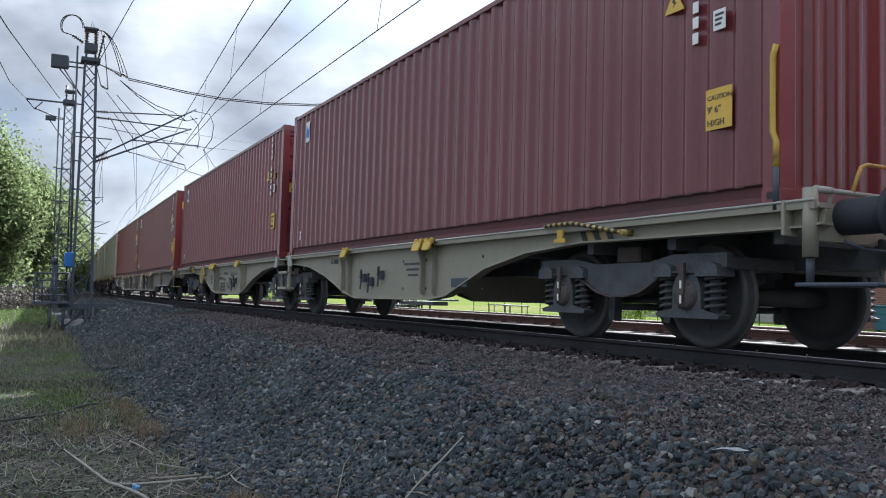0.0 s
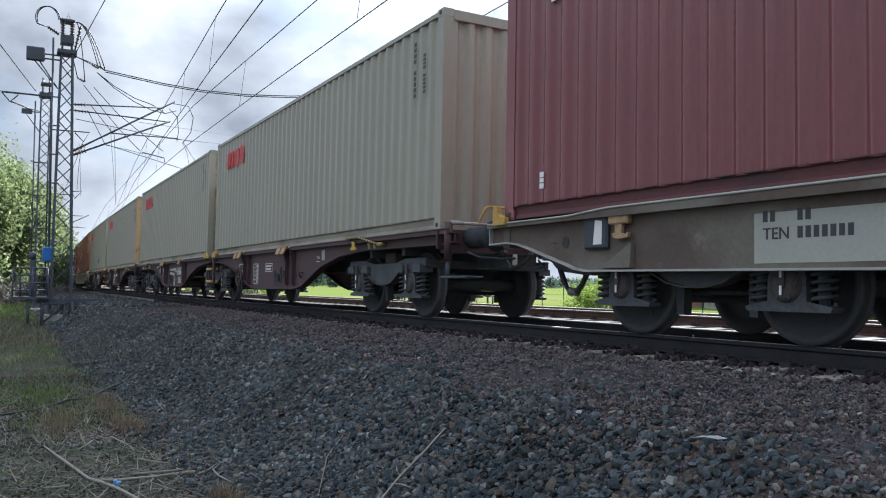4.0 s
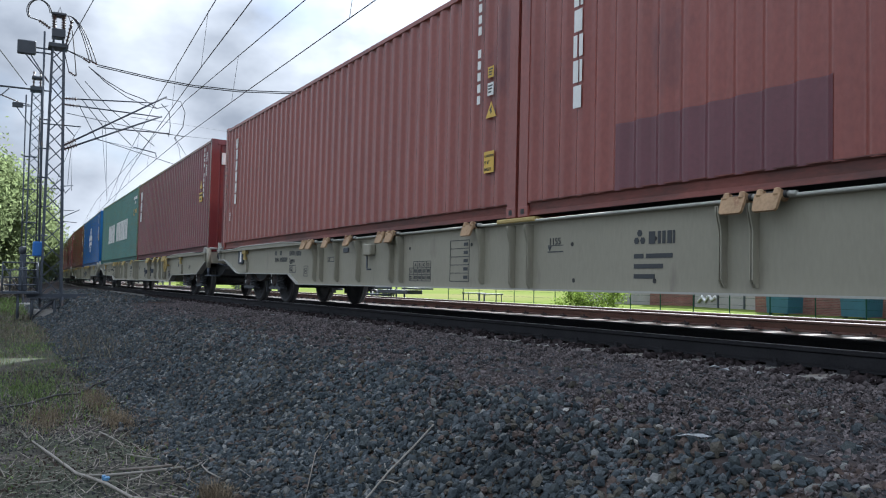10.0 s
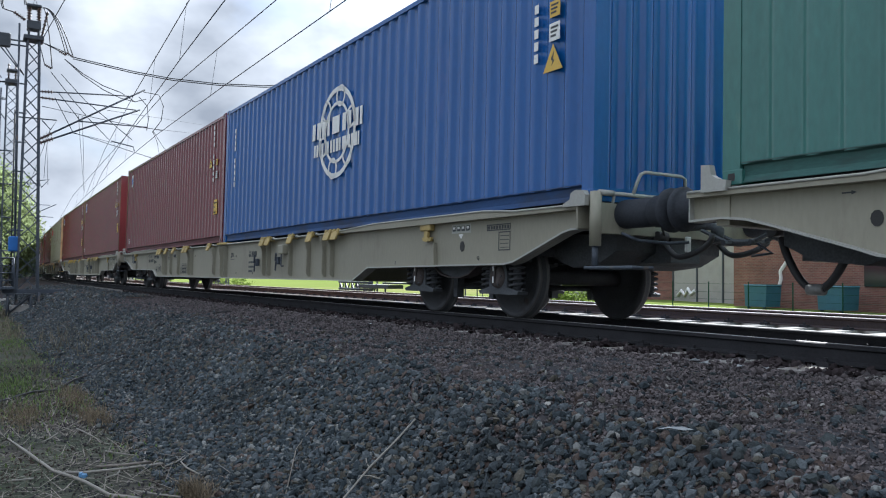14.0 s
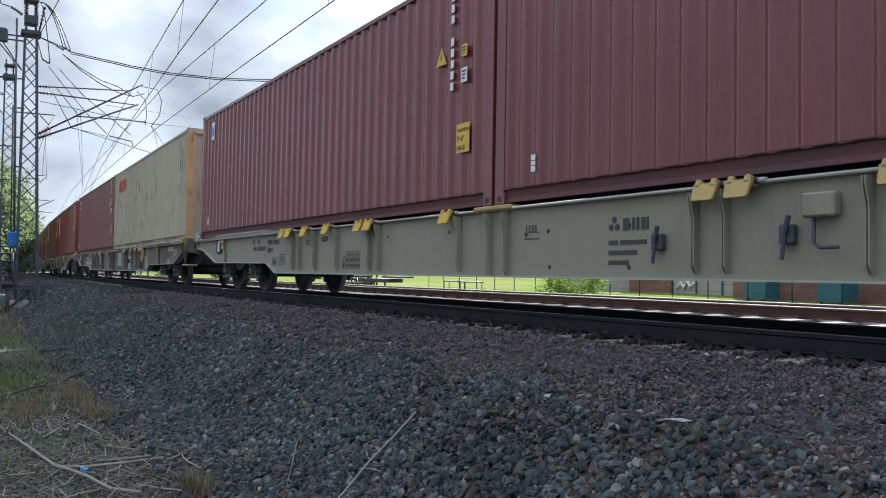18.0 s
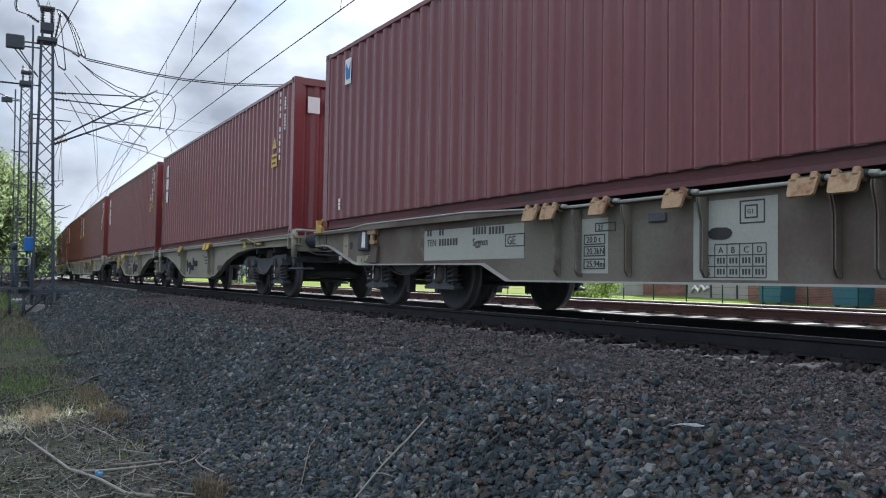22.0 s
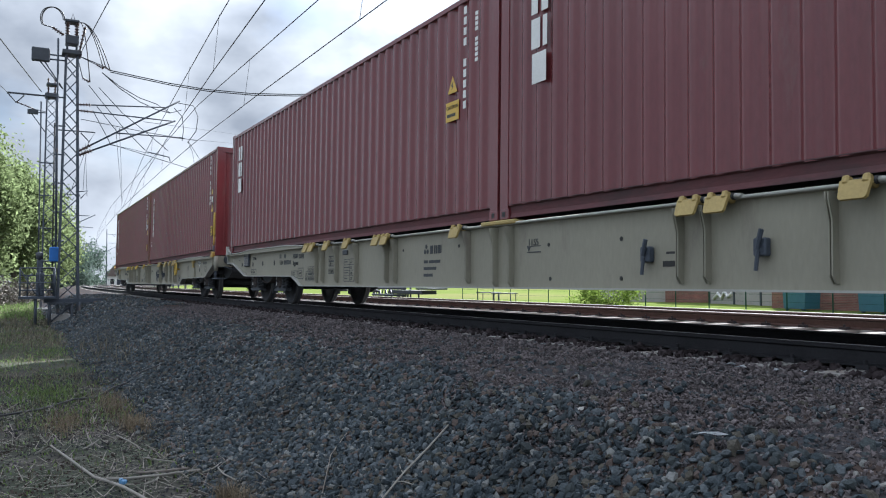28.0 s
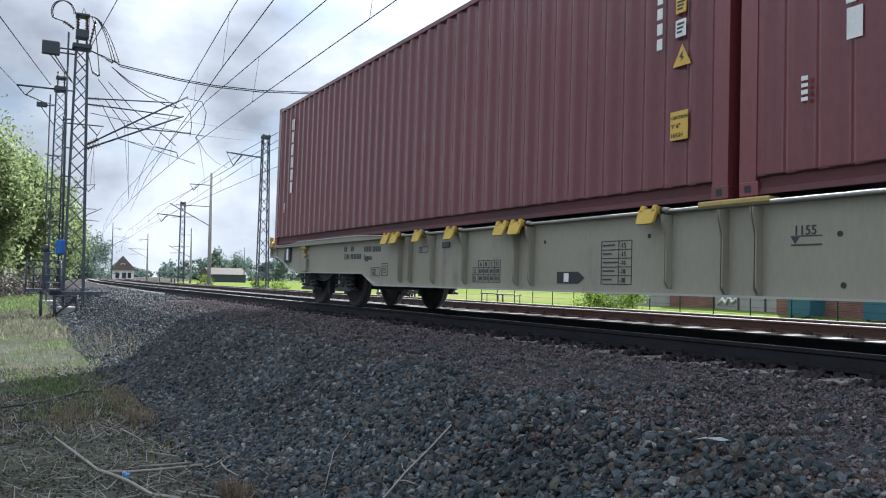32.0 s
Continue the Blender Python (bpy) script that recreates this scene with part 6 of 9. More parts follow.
    if w in (7, 8, 12):
        lever_box(ob, 3.80, 0.82, wagon_grey)
        words(ob, "1", 8.22, 0.60, 0.07, ink)
        hole(ob, 9.92, 0.80, y, 0.052, 0.062)
        bm = B()
        box(bm, 9.68, 10.10, y - 0.002, y, 0.955, 1.06)
        q = part("sign_panel", bm, patch_grey, ob, "pale panel with four small signs")
        for k in range(4):
            bm = B()
            box(bm, 9.70 + 0.10 * k, 9.775 + 0.10 * k, y - 0.004, y - 0.002, 0.98, 1.04)
            g = part("small_sign", bm, ink, q)
            bm = B()
            box(bm, 9.713 + 0.10 * k, 9.762 + 0.10 * k, y - 0.006, y - 0.004, 1.005, 1.032)
            part("sign_face", bm, white_paint, g)
        bm = B()
        prism(bm, ((9.84, 0.945), (9.94, 0.945), (9.89, 0.885)), y - 0.003, y)
        part("pointer", bm, white_paint, ob, "small white triangle")
        sill_marks(ob, 0, 0, y, (), ink, (10.43, 10.88, 0.955, 1.025), "sign_frame")
        flat_bars(ob, y, ink, [(10.455 + 0.052 * k, 0.972, 0.034, 0.036) for k in range(8)])
        sill_marks(ob, 0, 0, y, (), ink, (10.66, 10.88, 0.735, 0.94), "sign_frame")
        flat_bars(ob, y, ink, [(10.69, 0.765 + 0.042 * k, 0.16, 0.007) for k in range(4)])
        words(ob, "Q", 10.24, 0.64, 0.06, ink)
    if w in (6, 11):
        words(ob, "1", 8.7, 0.62, 0.10, ink)
        flat_bars(ob, y, black_paint, ((2.62, 0.69, 0.14, 0.02), (2.58, 0.58, 0.2, 0.05)), "card_slot")
    if w in (6, 9, 11, 12):
        hand_wheel(ob, 6.62, 0.87, -1.28, 0.195, yellow_paint if w == 12 else pale_yellow)
        hole(ob, 8.14, 0.87, y, 0.06, 0.07)
    if w in (6, 11, 12):
        sill_marks(ob, 0, 0, y, (), ink, (6.44, 6.80, 0.49, 0.68), "sign_frame")
        bm = B()
        prism(bm, ((6.56, 0.52), (6.77, 0.55), (6.76, 0.64), (6.57, 0.57)), y - 0.003, y)
        part("slope_sign", bm, ink, ob, "dark slanting slope sign")
    bm = B()
    prism(bm, ((0.50, 0.83), (0.57, 0.83), (0.535, 0.78)), y - 0.003, y)
    tagged(part("height_arrow", bm, ink, ob), kind="stuff")
    words(ob, "1155", 0.52, 0.845, 0.10, ink)
    flat_bars(ob, y, ink, ((0.50, 0.832, 0.26, 0.008), (0.50, 0.765, 0.26, 0.012)))
    for x, z in ((0.9, 0.84), (0.93, 0.48), (2.04, 0.85), (2.04, 0.48), (-1.0, 0.9), (-2.6, 0.9)):
        hole(ob, x, z, y, 0.022, 0.022)
    if w != 5:
        valve(ob, 2.42, 0.68, -1.16, rusty_yellow if worn else galv)
        valve(ob, 3.66, 0.70, -1.16, galv)
    bm = B()
    hook_x = 9.15 if kind == 2 else half - 3.62
    prism(bm, ((hook_x - 0.02, 0.58), (hook_x + 0.20, 0.58), (hook_x + 0.18, 0.86)), -1.21, -1.162)
    part("gusset", bm, wagon_worn if worn else wagon_grey, ob)
    if w != 11:
        bm = B()
        prism(bm, ((-10.62, 0.61), (-10.22, 0.61), (-10.20, 0.84)), -1.21, -1.162)
        part("gusset", bm, wagon_worn if worn else wagon_grey, ob)
    for x in (half - 3.62,) if w == 11 else (hook_x, -10.36):
        bm = B()
        box(bm, x - 0.13, x + 0.13, -1.235, -1.162, 1.01, 1.10, 0.012)
        q = part("lashing_hook", bm, rusty_yellow if worn else pale_yellow, ob, "yellow lashing hook under a block")
        bm = B()
        prism(bm, ((x - 0.05, 1.01), (x + 0.05, 1.01), (x + 0.04, 0.93), (x + 0.10, 0.91), (x + 0.11, 0.93), (x + 0.13, 0.93), (x + 0.12, 0.885), (x + 0.0, 0.875), (x - 0.07, 0.89), (x - 0.09, 0.93), (x - 0.04, 0.93)), -1.22, -1.185)
        part("hook", bm, rusty_yellow if worn else pale_yellow, q)
    if w == 9:
        for x, z in ((9.60, 0.85), (10.36, 0.85)):
            hole(ob, x, z, y, 0.05, 0.06)
        patch_of_paint(ob, 9.90, 10.62, 0.93, 1.05, patch_grey, -1.16)
        sill_marks(ob, 0, 0, y, (), ink, (9.98, 10.42, 0.96, 1.02), "sign_frame")
        patch_of_paint(ob, 9.88, 10.03, 0.60, 0.72, patch_grey, -1.16)
        patch_of_paint(ob, 11.75, 11.98, 0.96, 1.07, patch_grey, -1.16)
        flat_bars(ob, y, white_paint, ((10.80, 0.93, 0.20, 0.018), (10.74, 0.86, 0.30, 0.016), (10.70, 0.79, 0.10, 0.016)), "chalk_mark")
        patch_of_paint(ob, -11.50, -11.31, 0.72, 1.07, rusty_pale, -1.16)
        patch_of_paint(ob, -10.98, -10.50, 0.59, 0.72, rusty_pale, -1.16)
        words(ob, "7", -10.84, 0.62, 0.07, ink, -1.165)
        sill_marks(ob, 0, 0, -1.162, (), ink, (-10.73, -10.32, 0.62, 0.74), "sign_frame")
        flat_bars(ob, -1.162, ink, ((-10.58, 0.645, 0.05, 0.07), (-10.51, 0.645, 0.04, 0.07), (-10.44, 0.645, 0.04, 0.07)))
    elif kind != 2:
        boxed_word(ob, "2L", 0.09, half - 2.6, 0.72, y, ink, 0.2, 0.12)
    # an arrow and a round opening near the trailing end
    ax, az = (-11.45, 0.88) if rusty else (-11.58, 0.96) if w == 11 else (-11.28, 1.03)
    bm = B()
    prism(bm, [(ax + 0.62 * p, az + 0.62 * q) for p, q in ((0.0, -0.008), (0.11, -0.008), (0.11, -0.022), (0.17, 0.0), (0.11, 0.022), (0.11, 0.008), (0.0, 0.008))], -1.165, -1.161)
    part("arrow_mark", bm, ink, ob, "small dark arrow")
    if rusty:
        hole(ob, -11.20, 0.88, -1.16, 0.055, 0.06)
    if w in (2, 12):
        x, wd = half - 0.16, 0.10 if w == 2 else 0.045
        bm = B()
        pipe(bm, [(x - wd * 0.8, -1.22, 1.70), (x - wd, -1.22, 1.76), (x - wd, -1.22, 2.22), (x - wd * 0.7, -1.22, 2.29), (x + wd * 0.7, -1.22, 2.29), (x + wd, -1.22, 2.22), (x + wd, -1.22, 1.76), (x + wd * 0.7, -1.22, 1.68), (x - wd * 0.8, -1.22, 1.70)], 0.022, 8)
        rod(bm, (x, -1.22, 1.68), (x, -1.22, 1.42), 0.024, 8)
        q = part("grab_hoop", bm, yellow_paint, ob, "tall yellow grab hoop at the corner")
        bm = B()
        rod(bm, (x, -1.22, 1.42), (x, -1.20, 0.75), 0.028, 8)
        part("stem", bm, dark_steel, q, "dark steel stem")
        bm = B()
        box(bm, x - 0.09, x + 0.07, -1.27, -1.17, 1.10, 1.26, 0.02)
        part("socket", bm, yellow_paint, q, "yellow socket at the deck edge")


def joint_guide(ob, x, e, mat):
    """The pad that holds a container's corner beside the joint; e: 1 when the joint lies ahead of it."""
    bm = B()
    if mat is wagon_brown:
        prism(bm, [(x + e * p, q) for p, q in ((-0.14, 1.113), (0.26, 1.113), (0.24, 1.17), (0.12, 1.25), (-0.10, 1.265), (-0.14, 1.22))], -1.280, -1.225)
        part("corner_guide", bm, guide_yellow, ob, "yellow guide that holds the container's corner")
    else:
        prism(bm, [(x + e * p, q) for p, q in ((-0.10, 0.94), (0.10, 0.94), (0.16, 1.15), (0.02, 1.165))], -1.285, -1.255)
        part("corner_guide", bm, pale_edge, ob, "pale guide that holds the container's corner")


def joint_steps(ob, mat):
    """The pair of steps over the articulation, on the trailing half."""
    x = 5.37
    brown = mat is wagon_brown
    step_paint = guide_yellow if brown else mat
    bm = B()
    box(bm, 4.72, 5.62, -1.235, -0.7, 1.086, 1.112, 0.006)
    part("end_deck", bm, mat, ob, "short steel deck over the joint")
    joint_guide(ob, 4.86, 1, mat)
    bm = B()
    box(bm, x + 0.31, x + 0.41, -1.25, -1.19, 0.47, 1.14, 0.01)
    part("ladder_post", bm, mat, ob)
    bm = B()
    box(bm, x - 0.16, x - 0.12, -1.25, -1.20, 0.47, 0.83, 0.008)
    part("ladder_rail", bm, mat, ob)
    for z in (0.47, 0.79):
        bm = B()
        box(bm, x - 0.16, x + 0.40, -1.31, -1.12, z, z + 0.055, 0.008)
        part("ladder_step", bm, step_paint, ob, "yellow painted step" if brown else "")
    bm = B()
    pipe(bm, [(x + 0.34, -1.2, 0.98), (x + 0.18, -1.2, 0.98), (x + 0.14, -1.2, 1.02), (x + 0.14, -1.2, 1.18), (x + 0.18, -1.2, 1.22), (x + 0.34, -1.2, 1.22), (x + 0.38, -1.2, 1.19), (x + 0.38, -1.2, 1.10)], 0.018, 6)
    part("grab_rail", bm, pale_yellow, ob, "faded yellow bent grab rail")


def letters_a(ob, e, mat, w):
    """Markings and fittings on the near sill of an articulated wagon's half; o(d): d metres from the outer end."""
    y = -1.16
    brown = mat is wagon_brown
    ink = white_paint if brown else dark_letter

    def o(d):
        return e * (7.47 - d)
    if e < 0:
        k = 6.60 if brown else 6.24
        flat_bars(ob, y, ink, ((o(k), 0.85, 0.10, 0.075), (o(k + 0.19), 0.85, 0.10, 0.075), (o(k + 0.36 if brown else k + 0.57), 0.85, 0.24, 0.075), (o(k + 0.64 if brown else k + 0.84), 0.85, 0.24, 0.075), (o(k + 0.19), 0.725, 0.30, 0.075)), "number_bar")
        words(ob, "TEN", o(k), 0.725, 0.11, ink)
        words(ob, "Sggrss" if brown else "Sggrs", o(7.15 if brown else 6.81), 0.715, 0.11, ink)
        boxed_word(ob, "GE", 0.12, o(7.53 if brown else 7.67), 0.80, y, ink, 0.27, 0.13)
        if brown:
            data_plate(ob, o(4.95), 0.88, y)
            boxed_word(ob, "R 75 m", 0.06, o(0.62), 0.985, y, ink, 0.30, 0.08)
            sill_marks(ob, 0, 0, y, (), ink, (o(1.05), o(1.5), 0.985, 1.065), "sign_frame")
            flat_bars(ob, y, ink, ((o(1.09), 1.005, 0.05, 0.04), (o(1.18), 1.005, 0.26, 0.04)))
            gauge_sign(ob, o(5.29), 0.83, 0.24, 0.19, ink)
            bm = B()
            prism(bm, ((o(5.68), 0.64), (o(5.88), 0.64), (o(5.78), 0.79)), y - 0.003, y)
            part("warning_triangle", bm, rusty_yellow, ob, "faded yellow warning triangle")
            load_grid(ob, o(7.82), 0.71, 0.65, 0.22, ink)
            sill_marks(ob, 0, 0, y, (), ink, (o(7.99), o(8.48), 0.46, 0.63), "sign_frame")
            flat_bars(ob, y, ink, ((o(8.05), 0.56, 0.36, 0.03), (o(8.03), 0.50, 0.40, 0.03), (o(4.0), 1.0, 0.2, 0.03), (o(4.3), 1.0, 0.12, 0.03)))
            cx = o(7.395)
            bm = B()
            pipe(bm, [(cx - 0.075, y, 0.45), (cx - 0.045, y, 0.40), (cx, y, 0.38), (cx + 0.045, y, 0.40), (cx + 0.075, y, 0.45)], 0.009, 4)
            rod(bm, (cx, y, 0.38), (cx, y, 0.60), 0.009, 6)
            rod(bm, (cx - 0.04, y, 0.56), (cx + 0.04, y, 0.56), 0.008, 6)
            tagged(part("anchor_sign", bm, ink, ob, "white painted anchor sign"), kind="stuff")
            sill_marks(ob, 0, 0, y, (), ink, (cx - 0.115, cx + 0.115, 0.345, 0.66), "sign_frame")
            sill_marks(ob, 0, 0, y, (), rusty_yellow, (o(6.8), o(7.0), 0.345, 0.44), "sign_frame")
            valve(ob, o(6.89), 0.60, y, under_black)
            valve(ob, o(7.14), 0.56, y, under_black)
        else:
            hand_wheel(ob, o(4.39), 0.88, -1.28, 0.24, pale_yellow)
            bm = B()
            box(bm, o(5.55), o(5.81), y - 0.006, y, 0.55, 0.99)
            q = part("dark_panel", bm, teal_paint, ob, "dark panel with two white cards")
            for z in (0.90, 0.80):
                bm = B()
                box(bm, o(5.60), o(5.68), y - 0.009, y - 0.006, z, z + 0.06)
                part("card", bm, white_paint, q, "white paper card")
            load_grid(ob, o(6.39), 0.40, 0.65, 0.26, ink)
            gauge_sign(ob, o(7.18), 0.46, 0.23, 0.20, ink)
            sill_marks(ob, 0, 0, y, (), ink, (o(8.0), o(8.39), 0.84, 0.92), "sign_frame")
            flat_bars(ob, y, ink, ((o(8.04), 0.865, 0.3, 0.02),))
            flat_bars(ob, y, ink, [(o(8.63), 0.66 + 0.058 * i, 0.32, 0.008) for i in range(6)] + [(o(8.74), 0.675 + 0.058 * i, 0.09, 0.022) for i in range(5)])
            sill_marks(ob, 0, 0, y, (), ink, (o(7.81), o(8.0), 0.49, 0.60), "sign_frame")
            valve(ob, o(8.13), 0.58, y, galv)
            valve(ob, o(8.34), 0.68, y, under_black)
            bm = B()
            box(bm, o(7.58), o(7.73), y - 0.04, y, 0.73, 0.77)
            ring(bm, (o(7.60), y - 0.02, 0.52), 0.045, 0.008, "y", 12, 4)
            rod(bm, (o(7.62), y - 0.02, 0.73), (o(7.60), y - 0.02, 0.565), 0.006, 5)
            part("release_pull", bm, under_black, ob, "dark pull with a wire ring")
            flat_bars(ob, y, ink, ((o(5.15), 0.72, 0.16, 0.16), (o(5.15), 0.62, 0.16, 0.07)))
    else:
        if brown:
            table_marks(ob, o(8.84), 0.45, y, 0.38, 0.43, 3, 5, ink)
            sill_marks(ob, 0, 0, y, (), ink, (o(7.94), o(7.44), 0.70, 0.87), "sign_frame")
            flat_bars(ob, y, ink, ((o(7.88), 0.80, 0.38, 0.03), (o(7.88), 0.74, 0.34, 0.03)))
            sill_marks(ob, 0, 0, y, (), ink, (o(10.03), o(9.66), 0.73, 0.90), "sign_frame")
            valve(ob, o(6.98), 0.57, y, under_black)
            valve(ob, o(6.58), 0.63, y, under_black)
            words(ob, "1155", o(4.80), 0.89, 0.075, ink)
            flat_bars(ob, y, ink, ((o(4.83), 0.84, 0.17, 0.012),))
            patch_of_paint(ob, o(4.56), o(4.40), 0.86, 1.04, patch_grey)
            hand_wheel(ob, o(9.61), 0.60, -1.28, 0.20, wagon_brown)
            bm = B()
            pipe(bm, [(o(5.63), y, 0.56), (o(5.62), y - 0.05, 0.62), (o(5.58), y - 0.05, 0.67), (o(5.54), y, 0.65)], 0.014, 6)
            part("small_handle", bm, galv, ob)
        else:
            owner_sign(ob, o(10.0), 0.93, ink, False, y, 0.75)
            valve(ob, o(8.35), 0.66, y, galv)
            valve(ob, o(8.04), 0.60, y, galv)
            valve(ob, o(7.64), 0.70, y, under_black)
            flat_bars(ob, y, ink, ((o(6.87), 0.84, 0.13, 0.035), (o(6.72), 0.84, 0.46, 0.035), (o(6.80), 0.76, 0.42, 0.035), (o(6.74), 0.68, 0.34, 0.035)))
            for d in (6.9, 6.15, 4.6):
                for z in (0.90, 0.50):
                    hole(ob, o(d), z, y, 0.022, 0.022)
            bm = B()
            box(bm, o(5.35), o(4.95), y - 0.04, y, 0.52, 0.64, 0.01)
            part("card_holder", bm, galv, ob, "grey steel card holder")
    if e > 0 and w == 1:
        bm = B()
        pipe(bm, [(o(0.20), -1.235, 1.42), (o(0.20), -1.235, 1.62), (o(0.23), -1.235, 1.70), (o(0.23), -1.235, 2.28), (o(0.20), -1.235, 2.36)], 0.024, 8)
        q = part("grab_hoop", bm, yellow_paint, ob, "tall yellow grab bar at the corner")
        bm = B()
        rod(bm, (o(0.20), -1.235, 1.10), (o(0.20), -1.235, 1.42), 0.024, 8)
        part("stem", bm, galv, q, "worn steel stem")


def build_train():
    """Returns rows of (thing, leading pivot, trailing pivot, pose on its pivots)."""
    out = []
    paints = [wagon_grey, wagon_grey, wagon_worn, wagon_brown, wagon_brown, wagon_grey, wagon_grey, wagon_grey, wagon_grey, wagon_worn, wagon_grey, wagon_grey, wagon_grey]
    names = {wagon_grey.name: "light grey painted", wagon_worn.name: "weathered brown-grey", wagon_brown.name: "dark brown painted"}
    fronts = [-4.17 + GAPS[0] + CL]
    for g in GAPS:
        fronts.append(fronts[-1] - CL - g)
    loads = [container(spec) for spec in LOADS]
    for c, spec in zip(loads, LOADS):
        dress(c, spec)
    for w, kind in enumerate(TYPES):
        mat = paints[w]
        worn = mat is not wagon_grey
        i, j = 2 * w - 1, 2 * w
        if kind == "B":
            mid = (fronts[i] + fronts[j] - CL) / 2
            ob = wagon_b(mat, names[mat.name] + " steel bogie flat wagon carrying two containers", worn, w)
            letters_b(ob, worn, w)
            out.append((ob, mid + 9.6, mid - 9.6, Matrix.Identity(4)))
            for q in (i, j):
                out.append((loads[q], mid + 9.6, mid - 9.6, pose(fronts[q] - CL / 2 - mid, 0, FLOOR)))
            continue
        joint = fronts[0] + 0.45 if w == 0 else (fronts[i] - CL + fronts[j]) / 2
        for q, e in ((i, 1), (j, -1)):
            if q < 0:
                continue
            outer = joint + e * 10.54
            ob = wagon_half(mat, names[mat.name] + " articulated flat wagon half with one container", e > 0, worn, w)
            letters_a(ob, e, mat, w)
            a, b = max(joint, outer), min(joint, outer)
            out.append((ob, a, b, Matrix.Identity(4)))
            if e < 0:
                bogie(ob, 5.27)
                joint_steps(ob, mat)
            else:
                joint_guide(ob, -4.64, -1, mat)
            out.append((loads[q], a, b, pose(fronts[q] - CL / 2 - (a + b) / 2, 0, FLOOR)))
    return out


TRAIN = build_train()


# ---- overhead line masts ----
def lattice(bm, m, h, w0, w1, panel, r=0.045, bar=0.022):
    """A square lattice mast of angle bars in zigzag, tapering from w0 to w1."""
    def c(i, z):
        w = (w0 + (w1 - w0) * z / h) / 2
        sx, sy = ((-1, -1), (1, -1), (1, 1), (-1, 1))[i % 4]
        return m @ Vector((sx * w, sy * w, z))
    for i in range(4):
        rod(bm, c(i, 0), c(i, h), r, 4)
    z, k = 0.0, 0
    while z < h - 0.05:
        z2 = min(h, z + panel * (1 - 0.25 * z / h))
        for i in range(4):
            rod(bm, c(i + k % 2, z), c(i + 1 - k % 2, z2), bar, 4)
        z, k = z2, k + 1


def lattice_mast(s, u, base, h, w0, w1, label, panel=0.62):
    ob = thing("lattice_mast", label, "mast", at(s, u, base), "overhead line masts")
    bm = B()
    box(bm, -w0 * 0.75, w0 * 0.75, -w0 * 0.75, w0 * 0.75, -0.6, 0.12, 0.03)
    part("footing", bm, concrete_pole, ob, "concrete footing")
    bm = B()
    lattice(bm, Matrix.Identity(4), h, w0, w1, panel)
    part("lattice_shaft", bm, galv, ob)
    return ob


def insulator(parent, p, q, r=0.055, n=5):
    """A ribbed insulator between two points."""
    p, q = Vector(p), Vector(q)
    bm = B()
    rod(bm, p, q, r * 0.45, 8)
    for i in range(n):
        a = p.lerp(q, (i + 0.5) / n)
        d = (q - p).normalized() * 0.012
        rod(bm, a - d, a + d, r, 10)
    return part("insulator", bm, porcelain, parent, "dark ribbed insulator")


def tube(parent, pts, r, name, mat=None, label=""):
    bm = B()
    pipe(bm, [Vector(p) for p in pts], r, 6)
    return part(name, bm, mat or galv, parent, label)


S1, U1, Z1 = -31.0, -4.22, -0.75
mast = lattice_mast(S1, U1, Z1, 9.15, 0.66, 0.36, "grey steel lattice mast with switchgear and cable loops on top")


def ml(u, z, ds=0.0):
    """A place across the line from the first mast, in the mast's own space."""
    return (ds, u - U1, z - Z1)


# cantilevers for the two overlapping contact lines
for (ua, za), (ub, zb), r, ins, rr in (((-4.05, 6.7), (-1.05, 6.89), 0.026, 0.16, 0.06), ((-4.05, 6.5), (-0.72, 6.40), 0.026, 0.16, 0.06),
                                       ((-4.02, 5.02), (-0.55, 7.18), 0.034, 0.13, 0.075), ((-3.95, 4.92), (-0.70, 6.43), 0.034, 0.13, 0.075)):
    d = Vector(ml(ub, zb)) - Vector(ml(ua, za))
    insulator(mast, Vector(ml(ua, za)), Vector(ml(ua, za)) + d * ins, rr)
    tube(mast, (Vector(ml(ua, za)) + d * ins, ml(ub, zb)), r, "cantilever_tube")
tube(mast, (ml(-2.74, 5.80), ml(-0.45, 5.82)), 0.024, "steady_arm")
tube(mast, (ml(-1.66, 5.20), ml(-0.90, 5.06), ml(-0.86, 4.9)), 0.022, "steady_arm")
tube(mast, (ml(-0.6, 7.1), ml(-0.05, 7.05), ml(0.12, 6.65), ml(0.05, 6.1), ml(-0.25, 5.65)), 0.014, "jumper_wire", wire_mat)
tube(mast, (ml(-0.75, 6.9), ml(-0.45, 6.6), ml(-0.40, 6.1), ml(-0.45, 5.7)), 0.014, "jumper_wire", wire_mat)
tube(mast, (ml(-3.43, 6.76), ml(-2.64, 5.77)), 0.014, "stay_wire", wire_mat)
tube(mast, (ml(-3.51, 6.54), ml(-2.91, 5.39)), 0.014, "stay_wire", wire_mat)
tube(mast, (ml(-2.91, 5.39), ml(-0.24, 4.7)), 0.012, "stay_wire", wire_mat)
tube(mast, (ml(-3.9, 6.2), ml(-1.6, 5.9), ml(0.1, 5.75)), 0.012, "stay_wire", wire_mat)
